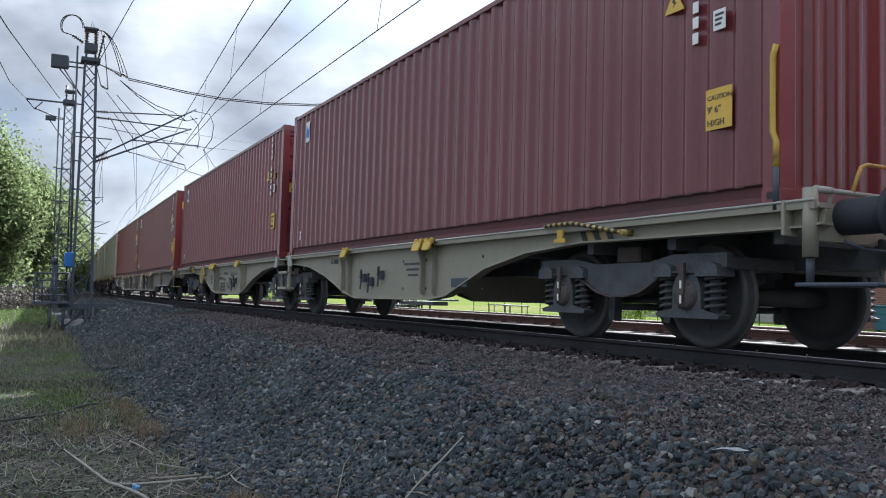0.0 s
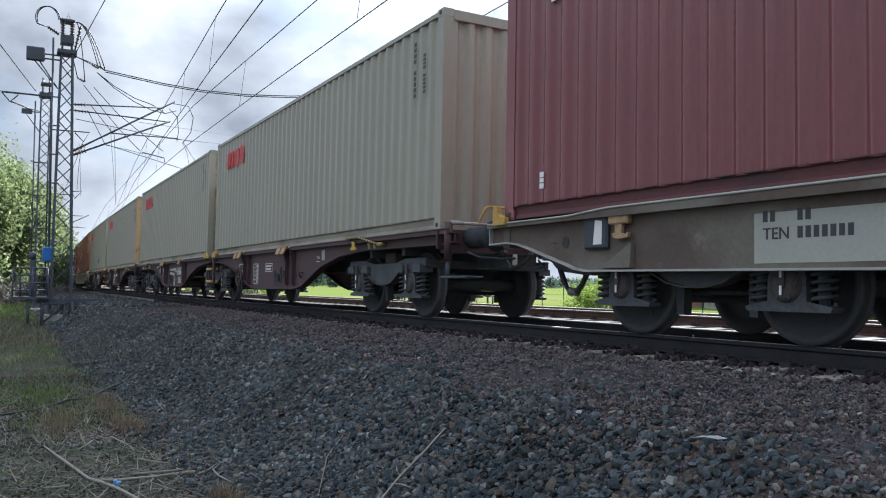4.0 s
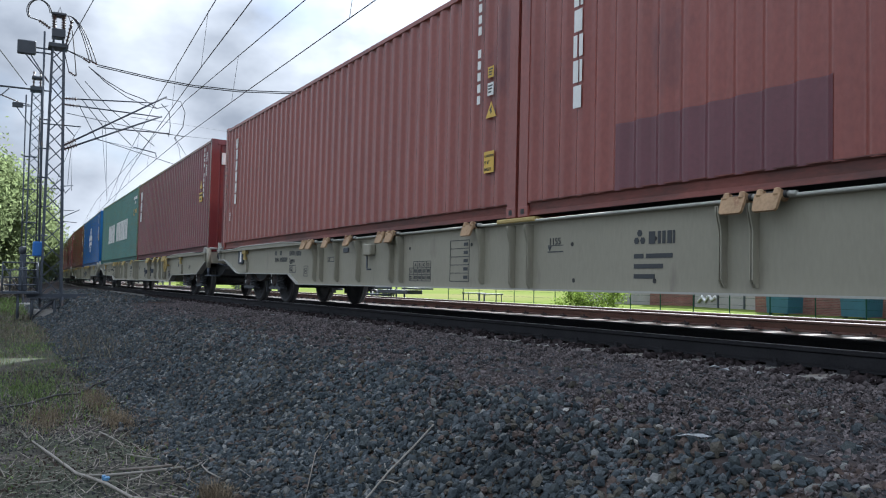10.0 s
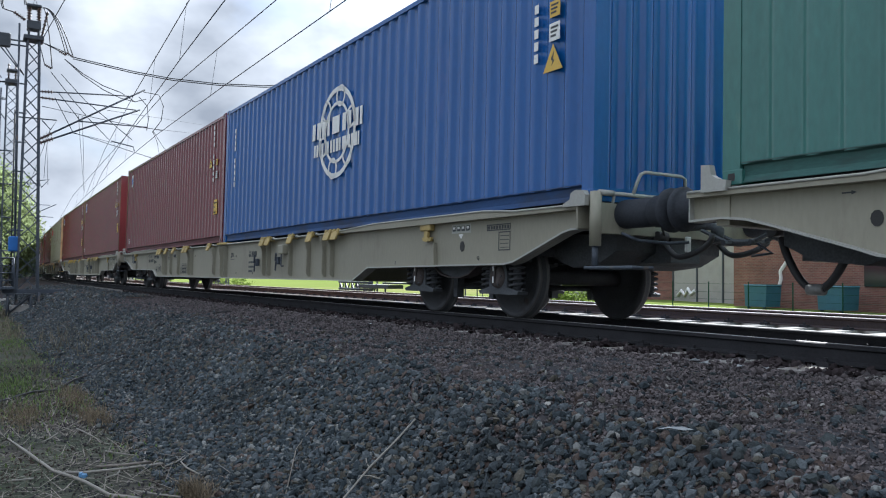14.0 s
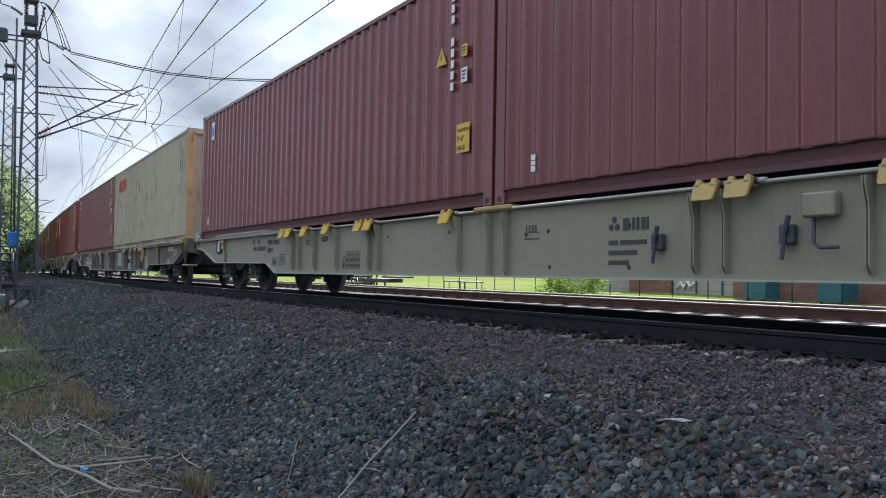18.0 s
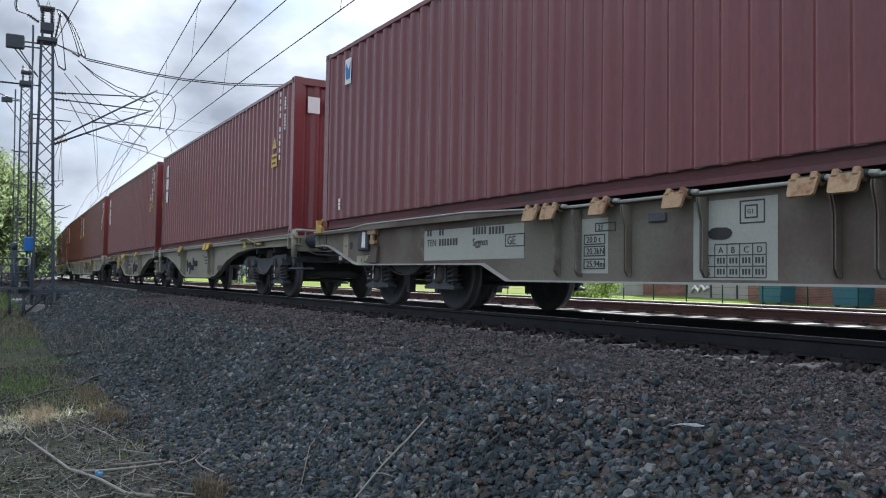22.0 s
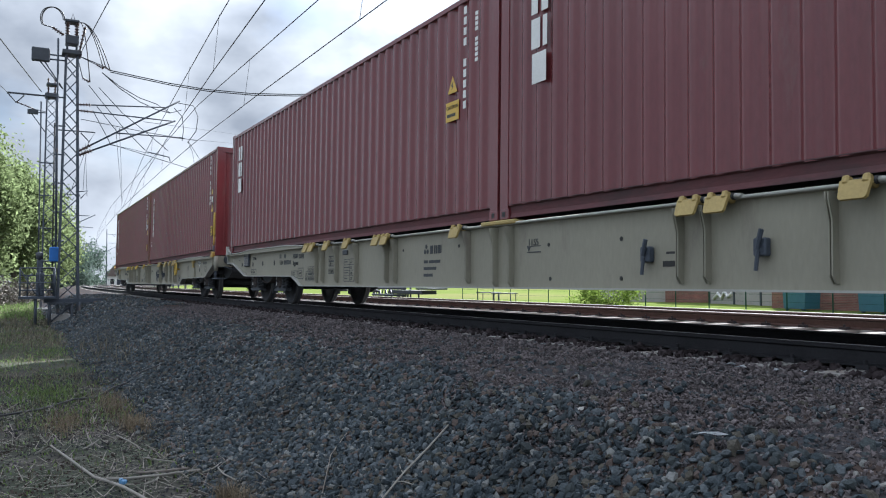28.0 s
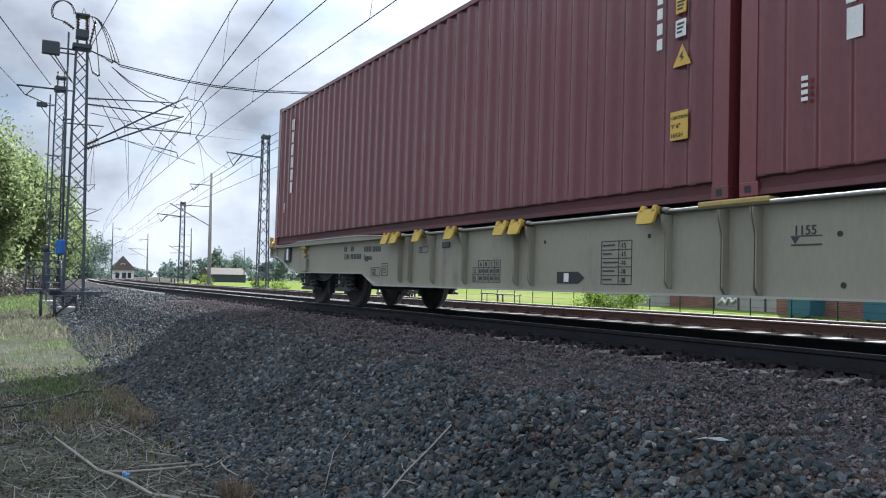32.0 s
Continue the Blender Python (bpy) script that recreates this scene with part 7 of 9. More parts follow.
# switchgear at the mast head
for z, w, hgt in ((8.40, 0.62, 0.15), (8.78, 0.42, 0.30), (9.55, 0.46, 0.09)):
    bm = B()
    box(bm, -w / 2, w / 2, -w / 2, w / 2, z - Z1, z - Z1 + hgt, 0.02)
    part("head_frame", bm, dark_steel, mast)
for x, y in ((-0.15, -0.15), (0.15, -0.15), (-0.15, 0.15), (0.15, 0.15)):
    insulator(mast, (x, y, 9.08 - Z1), (x, y, 9.55 - Z1), 0.07)
    tube(mast, ((x, y, 8.55 - Z1), (x, y, 8.78 - Z1)), 0.03, "spacer", dark_steel)
insulator(mast, (0, -0.26, 9.10 - Z1), (0, -0.62, 9.32 - Z1), 0.07)
insulator(mast, (0, 0.24, 8.55 - Z1), (0, 0.42, 9.5 - Z1), 0.06, 7)
loop = [(0, -0.24 - 0.36 * (1 - math.cos(q)), 9.62 - Z1 + 0.42 * math.sin(q)) for q in [math.pi * 1.2 * i / 16 for i in range(17)]]
tube(mast, loop + [(0, -0.62, 9.32 - Z1)], 0.022, "cable_loop", rubber, "black looping cable")
tube(mast, [(0, y - 0.05, z) for _, y, z in loop], 0.016, "cable_loop", rubber)
tube(mast, ((0, -0.05, 9.64 - Z1), (0, 0.02, 9.9 - Z1), (0, 0.1, 9.64 - Z1)), 0.014, "lightning_spike", galv)
for end, low in ((1.26, 8.04), (1.12, 8.10), (1.03, 8.07), (0.6, 7.54)):
    pts = [(0, 0.25 + (end - 0.25) * i / 10, 9.62 - Z1 + 0.10 * math.sin(math.pi * i / 10) - (9.62 - low) * (i / 10) ** 1.8) for i in range(11)]
    tube(mast, pts, 0.018, "drop_cable", rubber)
for u, z in ((-2.96, 8.04), (-3.19, 8.07), (-3.64, 7.54)):
    insulator(mast, ml(u, z), ml(u - 0.22, z + 0.12), 0.05, 4)
    tube(mast, (ml(u - 0.22, z + 0.12), ml(-4.05, 8.45)), 0.016, "strain_wire", wire_mat)
# dark box on two brackets
bm = B()
box(bm, -0.10, 0.10, -1.26, -0.69, 8.09 - Z1, 8.56 - Z1, 0.03)
part("switch_box", bm, dark_steel, mast, "dark rectangular box on brackets")
for z in (8.2, 8.36):
    tube(mast, ((0, -0.7, z - Z1), (0, -0.15, z - Z1)), 0.03, "bracket")
for y in (-1.0, -0.85):
    tube(mast, ((0, y, 8.1 - Z1), (0, -0.26, 7.2 - Z1)), 0.024, "brace")
tube(mast, ((0.05, -0.44, 8.95 - Z1), (0.05, -0.40, 1.5 - Z1)), 0.034, "drive_rod")
tube(mast, ((-0.05, -0.50, 6.0 - Z1), (-0.05, -0.50, 0.9 - Z1)), 0.024, "cable_conduit", rubber)
for z in (1.9, 2.9, 3.9, 4.9, 5.9, 6.9):
    tube(mast, ((0, -0.52, z - Z1), (0, -0.15, z - Z1)), 0.028, "clamp")
tube(mast, ((0, 0.2, 3.62 - Z1), (0, 0.60, 3.68 - Z1), (0, 0.36, 3.40 - Z1), (0, 0.28, 3.6 - Z1)), 0.022, "small_bracket")
bm = B()
box(bm, -0.16, 0.16, -0.60, -0.28, 1.18 - Z1, 1.68 - Z1, 0.03)
part("motor_box", bm, blue_box, mast, "blue switch drive housing")

# second lattice mast beyond the first
Z2 = -0.9
mast2 = lattice_mast(-44.0, -4.46, Z2, 10.5, 0.64, 0.42, "grey steel lattice mast with a wire bracket towards the trees")
bm = B()
box(bm, -0.30, 0.30, -0.30, 0.30, 10.4, 10.62, 0.03)
part("head_frame", bm, dark_steel, mast2)
bm = B()
box(bm, -0.24, 0.24, -0.24, 0.24, 11.0, 11.12, 0.03)
part("head_frame", bm, dark_steel, mast2)
for y in (-0.15, 0.15):
    insulator(mast2, (0, y, 10.62), (0, y, 11.4), 0.07)
tube(mast2, ((0, -0.2, 10.5), (0, -1.93, 10.5)), 0.05, "bracket_arm", dark_steel)
tube(mast2, ((0, -1.93, 10.5), (0, -1.55, 10.05), (0, -1.2, 10.42)), 0.035, "bracket_arm", dark_steel)
insulator(mast2, (0, -1.55, 10.08), (0, -0.75, 9.8), 0.06)
tube(mast2, ((0, -0.75, 9.8), (0, -0.2, 9.7)), 0.02, "bracket")
bm = B()
box(bm, -0.1, 0.1, -1.05, -0.58, 9.55, 9.78, 0.02)
part("switch_box", bm, dark_steel, mast2, "dark box on brackets")
tube(mast2, ((0, -0.6, 9.66), (0, -0.2, 9.66)), 0.03, "bracket")
tube(mast2, ((0, -0.85, 9.55), (0, -0.25, 8.7)), 0.025, "brace")
tube(mast2, ((0, 0.2, 8.87), (0, 2.0, 8.88), (0, 1.72, 8.39), (0, 1.34, 8.81)), 0.035, "bracket_arm", dark_steel)
tube(mast2, ((0, -0.46, 10.2), (0, -0.46, 1.0)), 0.035, "drive_rod")
for z in (2.4, 4.0, 5.6, 7.2):
    tube(mast2, ((0, -0.5, z), (0, 0.1, z)), 0.035, "clamp")

# railed working platform beside the first mast
cage = thing("railed_platform", "grey steel platform with railings and a switch drive", "platform", at(S1 + 0.1, -5.12, -0.95))
bm = B()
box(bm, -0.55, 0.55, -0.62, 0.50, 0.86, 0.94)
part("deck", bm, galv, cage)
for x in (-0.5, 0.5):
    for y in (-0.58, 0.0, 0.46):
        tube(cage, ((x, y, 0.94), (x, y, 1.90)), 0.025, "rail_post")
    for z in (1.15, 1.40, 1.65, 1.90):
        tube(cage, ((x, -0.58, z), (x, 0.46, z)), 0.02, "rail_bar")
for y in (-0.58, 0.46):
    for z in (1.4, 1.9):
        tube(cage, ((-0.5, y, z), (0.5, y, z)), 0.02, "rail_bar")
tube(cage, ((0.5, -0.58, 1.85), (0.5, -0.1, 1.0)), 0.02, "rail_brace")
for x, y in ((0.45, -0.1), (-0.45, -0.1)):
    tube(cage, ((x, y, 0.0), (x, y, 0.88)), 0.04, "leg")
bm = B()
box(bm, -0.14, 0.14, -0.10, 0.16, 0.94, 1.75, 0.03)
box(bm, -0.10, 0.10, -0.08, 0.12, 1.75, 2.2, 0.03)
part("drive_cabinet", bm, galv, cage, "pale grey drive cabinet")
bm = B()
lathe(bm, [(0.0, 2.2), (0.11, 2.2), (0.12, 2.42), (0.0, 2.46)], 12, "z")
part("drive_motor", bm, dark_steel, cage)
tube(cage, ((0.1, -0.35, 0.94), (0.1, -0.35, 1.6), (0.1, -0.2, 1.7)), 0.03, "lever")

# heavy steel beam that carries the mast's front foot on the bank
sill = thing("foot_beam", "dark steel beam and brackets at the mast's foot", "beam", at(S1 + 0.3, U1, -0.95))
bm = B()
box(bm, -0.12, 0.12, -0.75, 1.1, 0.72, 0.86)
part("beam", bm, galv, sill)
for x in (-0.26, 0.26):
    for y in (-0.58, 0.1):
        tube(sill, ((x, y, -0.1), (x, y, 0.72)), 0.045, "leg", dark_steel)
    tube(sill, ((x, -0.58, 0.05), (x, 0.1, 0.68)), 0.03, "strut", dark_steel)
for k in range(3):
    bm = B()
    box(bm, -0.32, 0.32, -0.64 + 0.27 * k, -0.42 + 0.27 * k, 0.66, 0.72, 0.01)
    part("board", bm, dark_steel, sill)
tube(sill, ((0.15, 0.9, 0.75), (0.15, 0.2, 0.1)), 0.04, "strut")
tube(sill, ((0.15, 0.35, 0.0), (0.15, 0.35, 0.75)), 0.04, "strut")


def pole_mast(x, y, base, h, label, concrete_shaft=True, arms=1, r=0.16, side=-1):
    ob = thing("line_pole", label, "mast", pose(x, y, base, 0, 0, math.degrees(K * -80)), "overhead line masts")
    bm = B()
    rod(bm, (0, 0, -0.4), (0, 0, h), r, 12, r * 0.75)
    part("shaft", bm, concrete_pole if concrete_shaft else galv, ob)
    z = h - 2.75
    tube(ob, ((0, 0, z), (0, side * 2.75, z)), 0.035, "cantilever_tube")
    tube(ob, ((0, 0, z - 1.6), (0, side * 3.2, z + 0.1)), 0.04, "cantilever_strut")
    tube(ob, ((0, side * 1.2, z - 0.9), (0, side * 3.0, z - 1.0)), 0.03, "steady_arm")
    tube(ob, ((0, 0, h - 1.0), (0, side * 1.7, h - 1.0), (0, side * 1.4, h - 1.5), (0, side * 1.0, h - 1.05)), 0.04, "wire_bracket")
    return ob


pole_mast(-67.4, 15.3, -0.5, 9.5, "pale concrete overhead line pole", True, 1)
pole_mast(-123.8, 25.4, -0.5, 8.2, "slender grey overhead line pole", True, 1)
pole_mast(-154.1, 24.0, -0.5, 8.6, "slender grey overhead line pole", True, 1)
pole_mast(-172.3, 20.2, -0.5, 11.4, "dark grey overhead line pole near the house", False, 1, 0.13, 1)
pole_mast(-74.5, 4.6, -0.8, 9.6, "grey overhead line pole behind the lattice masts", False, 1, 0.13, 1)
pole_mast(-119.0, 9.0, -0.8, 9.2, "grey overhead line pole behind the lattice masts", False, 1, 0.13, 1)
pole_mast(-230.0, 62.0, -0.8, 10.0, "distant pole over the meadow", False, 1, 0.13)
pole_mast(-232.0, 71.0, -0.8, 11.0, "distant pole over the meadow", False, 1, 0.13)
for s, u, h, lab in ((-48.2, 6.85, 9.5, "grey lattice mast on the far side of the tracks"), (-80.0, 6.7, 8.0, "slender lattice mast on the far side of the tracks")):
    q = lattice_mast(s, u, -0.4, h, 0.62 if s > -60 else 0.5, 0.36, lab, 0.7)
    tube(q, ((0, -0.1, h - 1.4), (0, -2.3, h - 1.25), (0, -1.9, h - 2.0), (0, -1.4, h - 1.35)), 0.05, "bracket_arm", dark_steel)
    bm = B()
    box(bm, -0.24, 0.24, -0.24, 0.24, h - 0.25, h - 0.05, 0.02)
    part("head_frame", bm, dark_steel, q)


# ---- overhead wires ----
def wire(pts, label, r=0.011, name="overhead_wire"):
    bm = B()
    pipe(bm, pts, r, 4)
    return solo(name, bm, wire_mat, label, "wire", group="overhead wires")


def hung(s0, s1, u0, u1, z, sag, n=12, span=0.0):
    return [along(s0 + (s1 - s0) * i / n, u0 + (u1 - u0) * i / n, z - sag * 4 * (i / n) * (1 - i / n)) for i in range(n + 1)]


supports = ((-190, 0.9), (-145, 0.9), (-119, 0.85), (-75, 0.6), (-31, 0.0), (22, 0.0), (70, 0.0))
for uc, du, zc, zw in ((0.0, 0.12, 7.1, 5.62), (4.05, -0.12, 6.6, 5.4)):
    for (a, oa), (b, ob_) in zip(supports, supports[1:]):
        if uc:
            oa = ob_ = 0.0
        sag = 0.22 if b - a > 45 else 0.25
        wire(hung(a, b, uc + du + oa, uc + du + ob_, zc, sag), "carrying cable over the track", 0.012)
        wire(hung(a, b, uc - 0.05 + oa, uc - 0.05 + ob_, zw, 0.0, 6), "contact wire over the track", 0.011)
        for i in range(1, 6):
            f = (i - 0.15) / 6
            p = along(a + (b - a) * f, uc + oa + (ob_ - oa) * f, 0)
            wire([p + Vector((0, du, zc - sag * 4 * f * (1 - f))), p + Vector((0, -0.05, zw))], "thin dropper between carrying cable and contact wire", 0.006, "dropper")
# the second pair of the overlap, drawing away to the side
wire([along(s, -1.57 - 0.055 * (s + 18.9), 7.0 + 0.01 * (s + 30)) for s in (-70, -45, -31, -20, -8, 14)], "thin carrying cable of the overlap", 0.012)
wire([along(s, -1.64 - 0.058 * (s + 20.2), 5.7) for s in (-70, -45, -31, -20, -8, 14)], "contact wire of the overlap", 0.011)
for s in (-20.3, -25.6, -38.0):
    wire([along(s, -1.57 - 0.055 * (s + 18.9), 7.05 + 0.01 * (s + 30)), along(s, -1.64 - 0.058 * (s + 20.2), 5.7)], "thin dropper of the overlap", 0.006, "dropper")
# cables from the mast head across both tracks
for dz in (0.0, -0.06):
    wire([along(S1 + 0.2 * i, u, z + dz) for i, (u, z) in enumerate(((-2.96, 8.04), (-2.2, 7.90), (-1.0, 7.71), (0.3, 7.58), (1.9, 7.56), (3.59, 7.66), (5.5, 7.9), (7.0, 8.2)))], "heavy cable sagging across the tracks", 0.02)
for dz in (0.0, 0.07):
    wire([along(S1 - 0.5, u, z + dz * (i < 4) * i) for i, (u, z) in enumerate(((-3.19, 8.05), (-2.6, 7.55), (-1.9, 7.12), (-1.3, 6.88), (-0.8, 6.80), (-0.4, 6.95)))], "feed cable to the carrying cable", 0.016)
wire([along(S1 - 0.3, u, z) for u, z in ((-3.64, 7.5), (-3.0, 6.7), (-2.4, 6.0), (-1.7, 5.3))], "slack cable at the mast", 0.014)
wire([along(S1 - 0.3, u, z) for u, z in ((-3.3, 7.45), (-2.5, 6.6), (-1.6, 5.9), (-0.9, 5.35))], "slack cable at the mast", 0.014)
wire([along(S1, -4.0, 8.4), along(S1 + 4, -3.3, 9.5), along(S1 + 14, -1.0, 12.4)], "cable rising from the mast head", 0.014)
wire([(-31.20, 4.86, 6.32), (-40.00, 8.74, 7.86), (-48.00, 13.80, 9.16)], "thin slack cross wire near the mast", 0.010)
wire([(-31.20, 5.86, 5.82), (-42.00, 10.78, 7.64), (-48.00, 13.85, 8.75)], "thin cross wire between the masts", 0.010)
wire([(-31.20, 3.69, 5.39), (-31.20, 4.42, 5.29), (-31.20, 5.05, 5.17)], "thin stay wire near the mast", 0.010)
wire([(-31.60, 6.52, 5.79), (-38.00, 8.05, 6.40), (-48.00, 10.33, 7.05), (-66.00, 14.47, 7.91)], "slack cable hanging between two supports", 0.010)
wire([(-31.60, 6.54, 5.80), (-38.00, 8.34, 6.16), (-43.00, 9.98, 6.49), (-47.00, 11.62, 6.75)], "slack cable hanging between two supports", 0.010)
for off in (0.0, 0.12):
    wire([Vector((-31.20, 3.91, 6.02)) + Vector((0, off, 0)), Vector((-42.00, 5.39, 6.47)) + Vector((0, off, 0)), Vector((-62.00, 8.25, 6.09))], "slack cable hanging from the cantilever", 0.011)
wire([(-31.20, 2.95, 5.07), (-33.00, 3.06, 4.65), (-35.00, 3.21, 4.11)], "slack cable beside the mast", 0.010)
# line on the brackets towards the trees
wire([(-43.95, 2.09, 9.75), (-30.0, -0.15, 8.86), (-2.0, -4.63, 7.9)], "feeder line beside the masts", 0.024)
wire([(-44.0, 0.63, 9.56), (-36.0, -0.09, 8.52), (-4.0, -3.0, 7.3)], "feeder line beside the masts", 0.018)
wire([along(-44, -2.75, 7.5), along(-75, -2.75, 7.4), along(-119, -2.75, 7.4)], "feeder line beside the masts", 0.014)
wire([along(-31, -3.66, 3.5), along(-44, -2.9, 7.4)], "feeder line beside the masts", 0.010)
for du, z in ((-1.4, 7.9), (-0.6, 7.6)):
    wire([along(s, 6.8 + du, z if s > -60 else z - 0.8) for s in (-125, -80, -48, -10)], "feeder line on the far side", 0.014)


# ---- foliage ----
def leaf_cloud(n, centre, radii, clumps, leaf, rng, droop=0.0):
    """Corners and faces of n small leaves, gathered in clumps inside an uneven crown."""
    cc = rng.normal(size=(clumps, 3))
    cc /= np.linalg.norm(cc, axis=1)[:, None]
    cc *= rng.uniform(0.35, 1.0, (clumps, 1)) ** 0.6
    cc *= np.asarray(radii) * rng.uniform(0.75, 1.15, (clumps, 1))
    size = rng.uniform(0.12, 0.26, clumps) * np.mean(radii)
    idx = rng.integers(0, clumps, n)
    off = rng.normal(size=(n, 3)) * size[idx][:, None] * np.array([1, 1, 0.8 + droop])
    off[:, 2] -= droop * np.abs(rng.normal(size=n)) * size[idx] * 1.4
    p = cc[idx] + off + np.asarray(centre)
    a = rng.normal(size=(n, 3))
    a /= np.linalg.norm(a, axis=1)[:, None]
    b = np.cross(a, rng.normal(size=(n, 3)))
    b /= np.linalg.norm(b, axis=1)[:, None]
    ln = leaf * rng.uniform(0.6, 1.3, (n, 1))
    v = np.stack([p - a * ln, p + b * ln * 0.45, p + a * ln, p - b * ln * 0.45], 1).reshape(-1, 3)
    return v, np.arange(4 * n).reshape(-1, 4)


def tree(x, y, base, h, rad, n, leaf, mat, seed, label, droop=0.4, low=0.18):
    rng = np.random.default_rng(seed)
    ob = thing("tree", label, "tree", pose(x, y, base), "trees by the railway")
    bm = B()
    rod(bm, (0, 0, -0.2), (0.1, 0.05, h * 0.35), h * 0.018 + 0.05, 8, h * 0.012 + 0.03)
    rod(bm, (0.1, 0.05, h * 0.35), (0.0, 0.1, h * 0.9), h * 0.012 + 0.03, 7, 0.03)
    for i in range(12):
        z = h * (0.25 + 0.05 * i)
        a = rng.uniform(0, 6.28)
        ln = rad * rng.uniform(0.5, 0.9) * (1.1 - 0.05 * i)
        rod(bm, (0.05, 0.05, z), (ln * math.cos(a), ln * math.sin(a), z + ln * 0.55), 0.035 + 0.004 * (12 - i), 5, 0.012)
    part("trunk", bm, bark, ob, "pale birch trunk with limbs")
    c = h * (0.5 + low / 2)
    v, f = leaf_cloud(n, (0, 0, c), (rad, rad, h - c), 70, leaf, rng, droop)
    part("crown", raw_mesh("crown", v, f, mat), None, ob, "loose yellow-green crown of small leaves")
    return ob


TREES = ((-60.0, -0.6, 11.3, 2.5, 15000, 1), (-66.0, -1.6, 12.0, 2.7, 14000, 2), (-68.0, 1.6, 10.4, 2.2, 12000, 3), (-74.0, 3.2, 9.6, 2.1, 11000, 4), (-82.0, 0.5, 10.6, 2.6, 8000, 5),
         (-86.0, 5.0, 9.2, 2.1, 7000, 6), (-96.0, 3.4, 10.6, 2.5, 7000, 7), (-100.0, 6.6, 9.0, 1.9, 6000, 8))
for x, y, h, rad, n, seed in TREES:
    tree(x, y, -1.0, h, rad, n * 2, 0.15, leaf_birch, seed, "birch tree in fresh yellow-green leaf")
for x, y, h, rad, seed in ((-150.0, 12.5, 8.0, 3.2, 21), (-160.0, 15.5, 8.6, 3.4, 22), (-152.0, 9.5, 8.0, 3.0, 23)):
    tree(x, y, -1.0, h, rad, 5000, 0.22, leaf_hazy, seed, "dark green broad tree near the house", 0.0, 0.0)


rng = np.random.default_rng(5)
vs, fs, n0 = [], [], 0
for i in range(46):
    d = rng.uniform(330, 520)
    az = radians(rng.choice((64.2, 66.0, 66.8, 68.6, 70.4, 72.2, 73.0, 75.6, 77.0, 79.5)) + rng.normal() * 0.55)
    h = rng.uniform(7, 14)
    x, y = -d * math.sin(az), d * math.cos(az)
    v, f = leaf_cloud(800, (x, y, -1 + h * 0.5), (h * 0.38, h * 0.38, h * 0.5), 24, 0.7, rng)
    vs.append(v)
    fs.append(f + n0)
    n0 += len(v)
for i in range(150):
    d = rng.uniform(420, 620)
    az = radians(rng.uniform(25, 86))
    h = rng.uniform(4, 7.5)
    x, y = -d * math.sin(az), d * math.cos(az)
    v, f = leaf_cloud(150, (x, y, -1 + h * 0.45), (h * 0.8, h * 0.8, h * 0.5), 16, 1.0, rng)
    vs.append(v)
    fs.append(f + n0)
    n0 += len(v)
solo("far_woods", raw_mesh("far_woods", np.concatenate(vs), np.concatenate(fs), leaf_hazy), None, "line of distant dark green trees beyond the meadow", "woods", kind="stuff")


def bush(x, y, base, rx, h, n, leaf, mat, seed, label):
    rng = np.random.default_rng(seed)
    ob = thing("bush", label, "bush", pose(x, y, base), "bushes")
    bm = B()
    for i in range(9):
        a = rng.uniform(0, 6.28)
        rod(bm, (0, 0, -0.1), (rx * 0.7 * math.cos(a), rx * 0.7 * math.sin(a), h * rng.uniform(0.5, 0.9)), 0.025, 5, 0.008)
    tagged(part("stem", bm, bark, ob), kind="stuff")
    v, f = leaf_cloud(n, (0, 0, h * 0.55), (rx, rx, h * 0.5), 34, leaf, rng)
    part("foliage", raw_mesh("foliage", v, f, mat), None, ob)
    return ob


bush(-31.0, 26.4, -1.0, 1.5, 1.7, 4200, 0.075, leaf_bush, 31, "round yellow-green bush by the fence")
bush(-78.0, 22.5, -1.0, 0.9, 1.5, 1200, 0.08, leaf_bush, 32, "small bush by the line pole")
bush(-62.0, 19.5, -1.0, 0.9, 1.3, 1200, 0.08, leaf_bush, 33, "small bush by the line mast")
bush(-96.0, 21.5, -1.0, 1.0, 1.7, 1200, 0.09, leaf_bush, 34, "small bush in the meadow's edge")
for x, y, s in ((-52.0, -0.8, 41), (-49.0, -2.5, 42), (-56.0, 1.0, 43), (-60.0, 2.0, 44)):
    bush(x, y, -1.0, 1.7, 1.3, 1500, 0.10, material("dry_brush", (0.13, 0.115, 0.095), 0.9, var=0.3, bump=0, island=0.4), s, "grey heap of dry brushwood under the birches")

# ---- house by the level crossing ----
house = thing("crossing_house", "small white plastered house with a steep dark roof", "house", pose(-195.5, 25.2, -0.9, 0, 0, -6))
bm = B()
box(bm, -2.4, 2.4, -2.3, 2.3, 0, 2.85)
part("wall", bm, plaster, house)
bm = B()
R = [bm.verts.new(p) for p in ((-0.5, 0, 5.9), (0.5, 0, 5.9))]
E_ = [bm.verts.new(p) for p in ((-2.9, -2.85, 2.65), (2.9, -2.85, 2.65), (2.9, 2.85, 2.65), (-2.9, 2.85, 2.65))]
for q in ((E_[0], E_[1], R[1], R[0]), (E_[2], E_[3], R[0], R[1]), (E_[1], E_[2], R[1]), (E_[3], E_[0], R[0]), (E_[3], E_[2], E_[1], E_[0])):
    bm.faces.new(q)
part("roof", bm, roof_tile, house, "steep brown tiled roof")
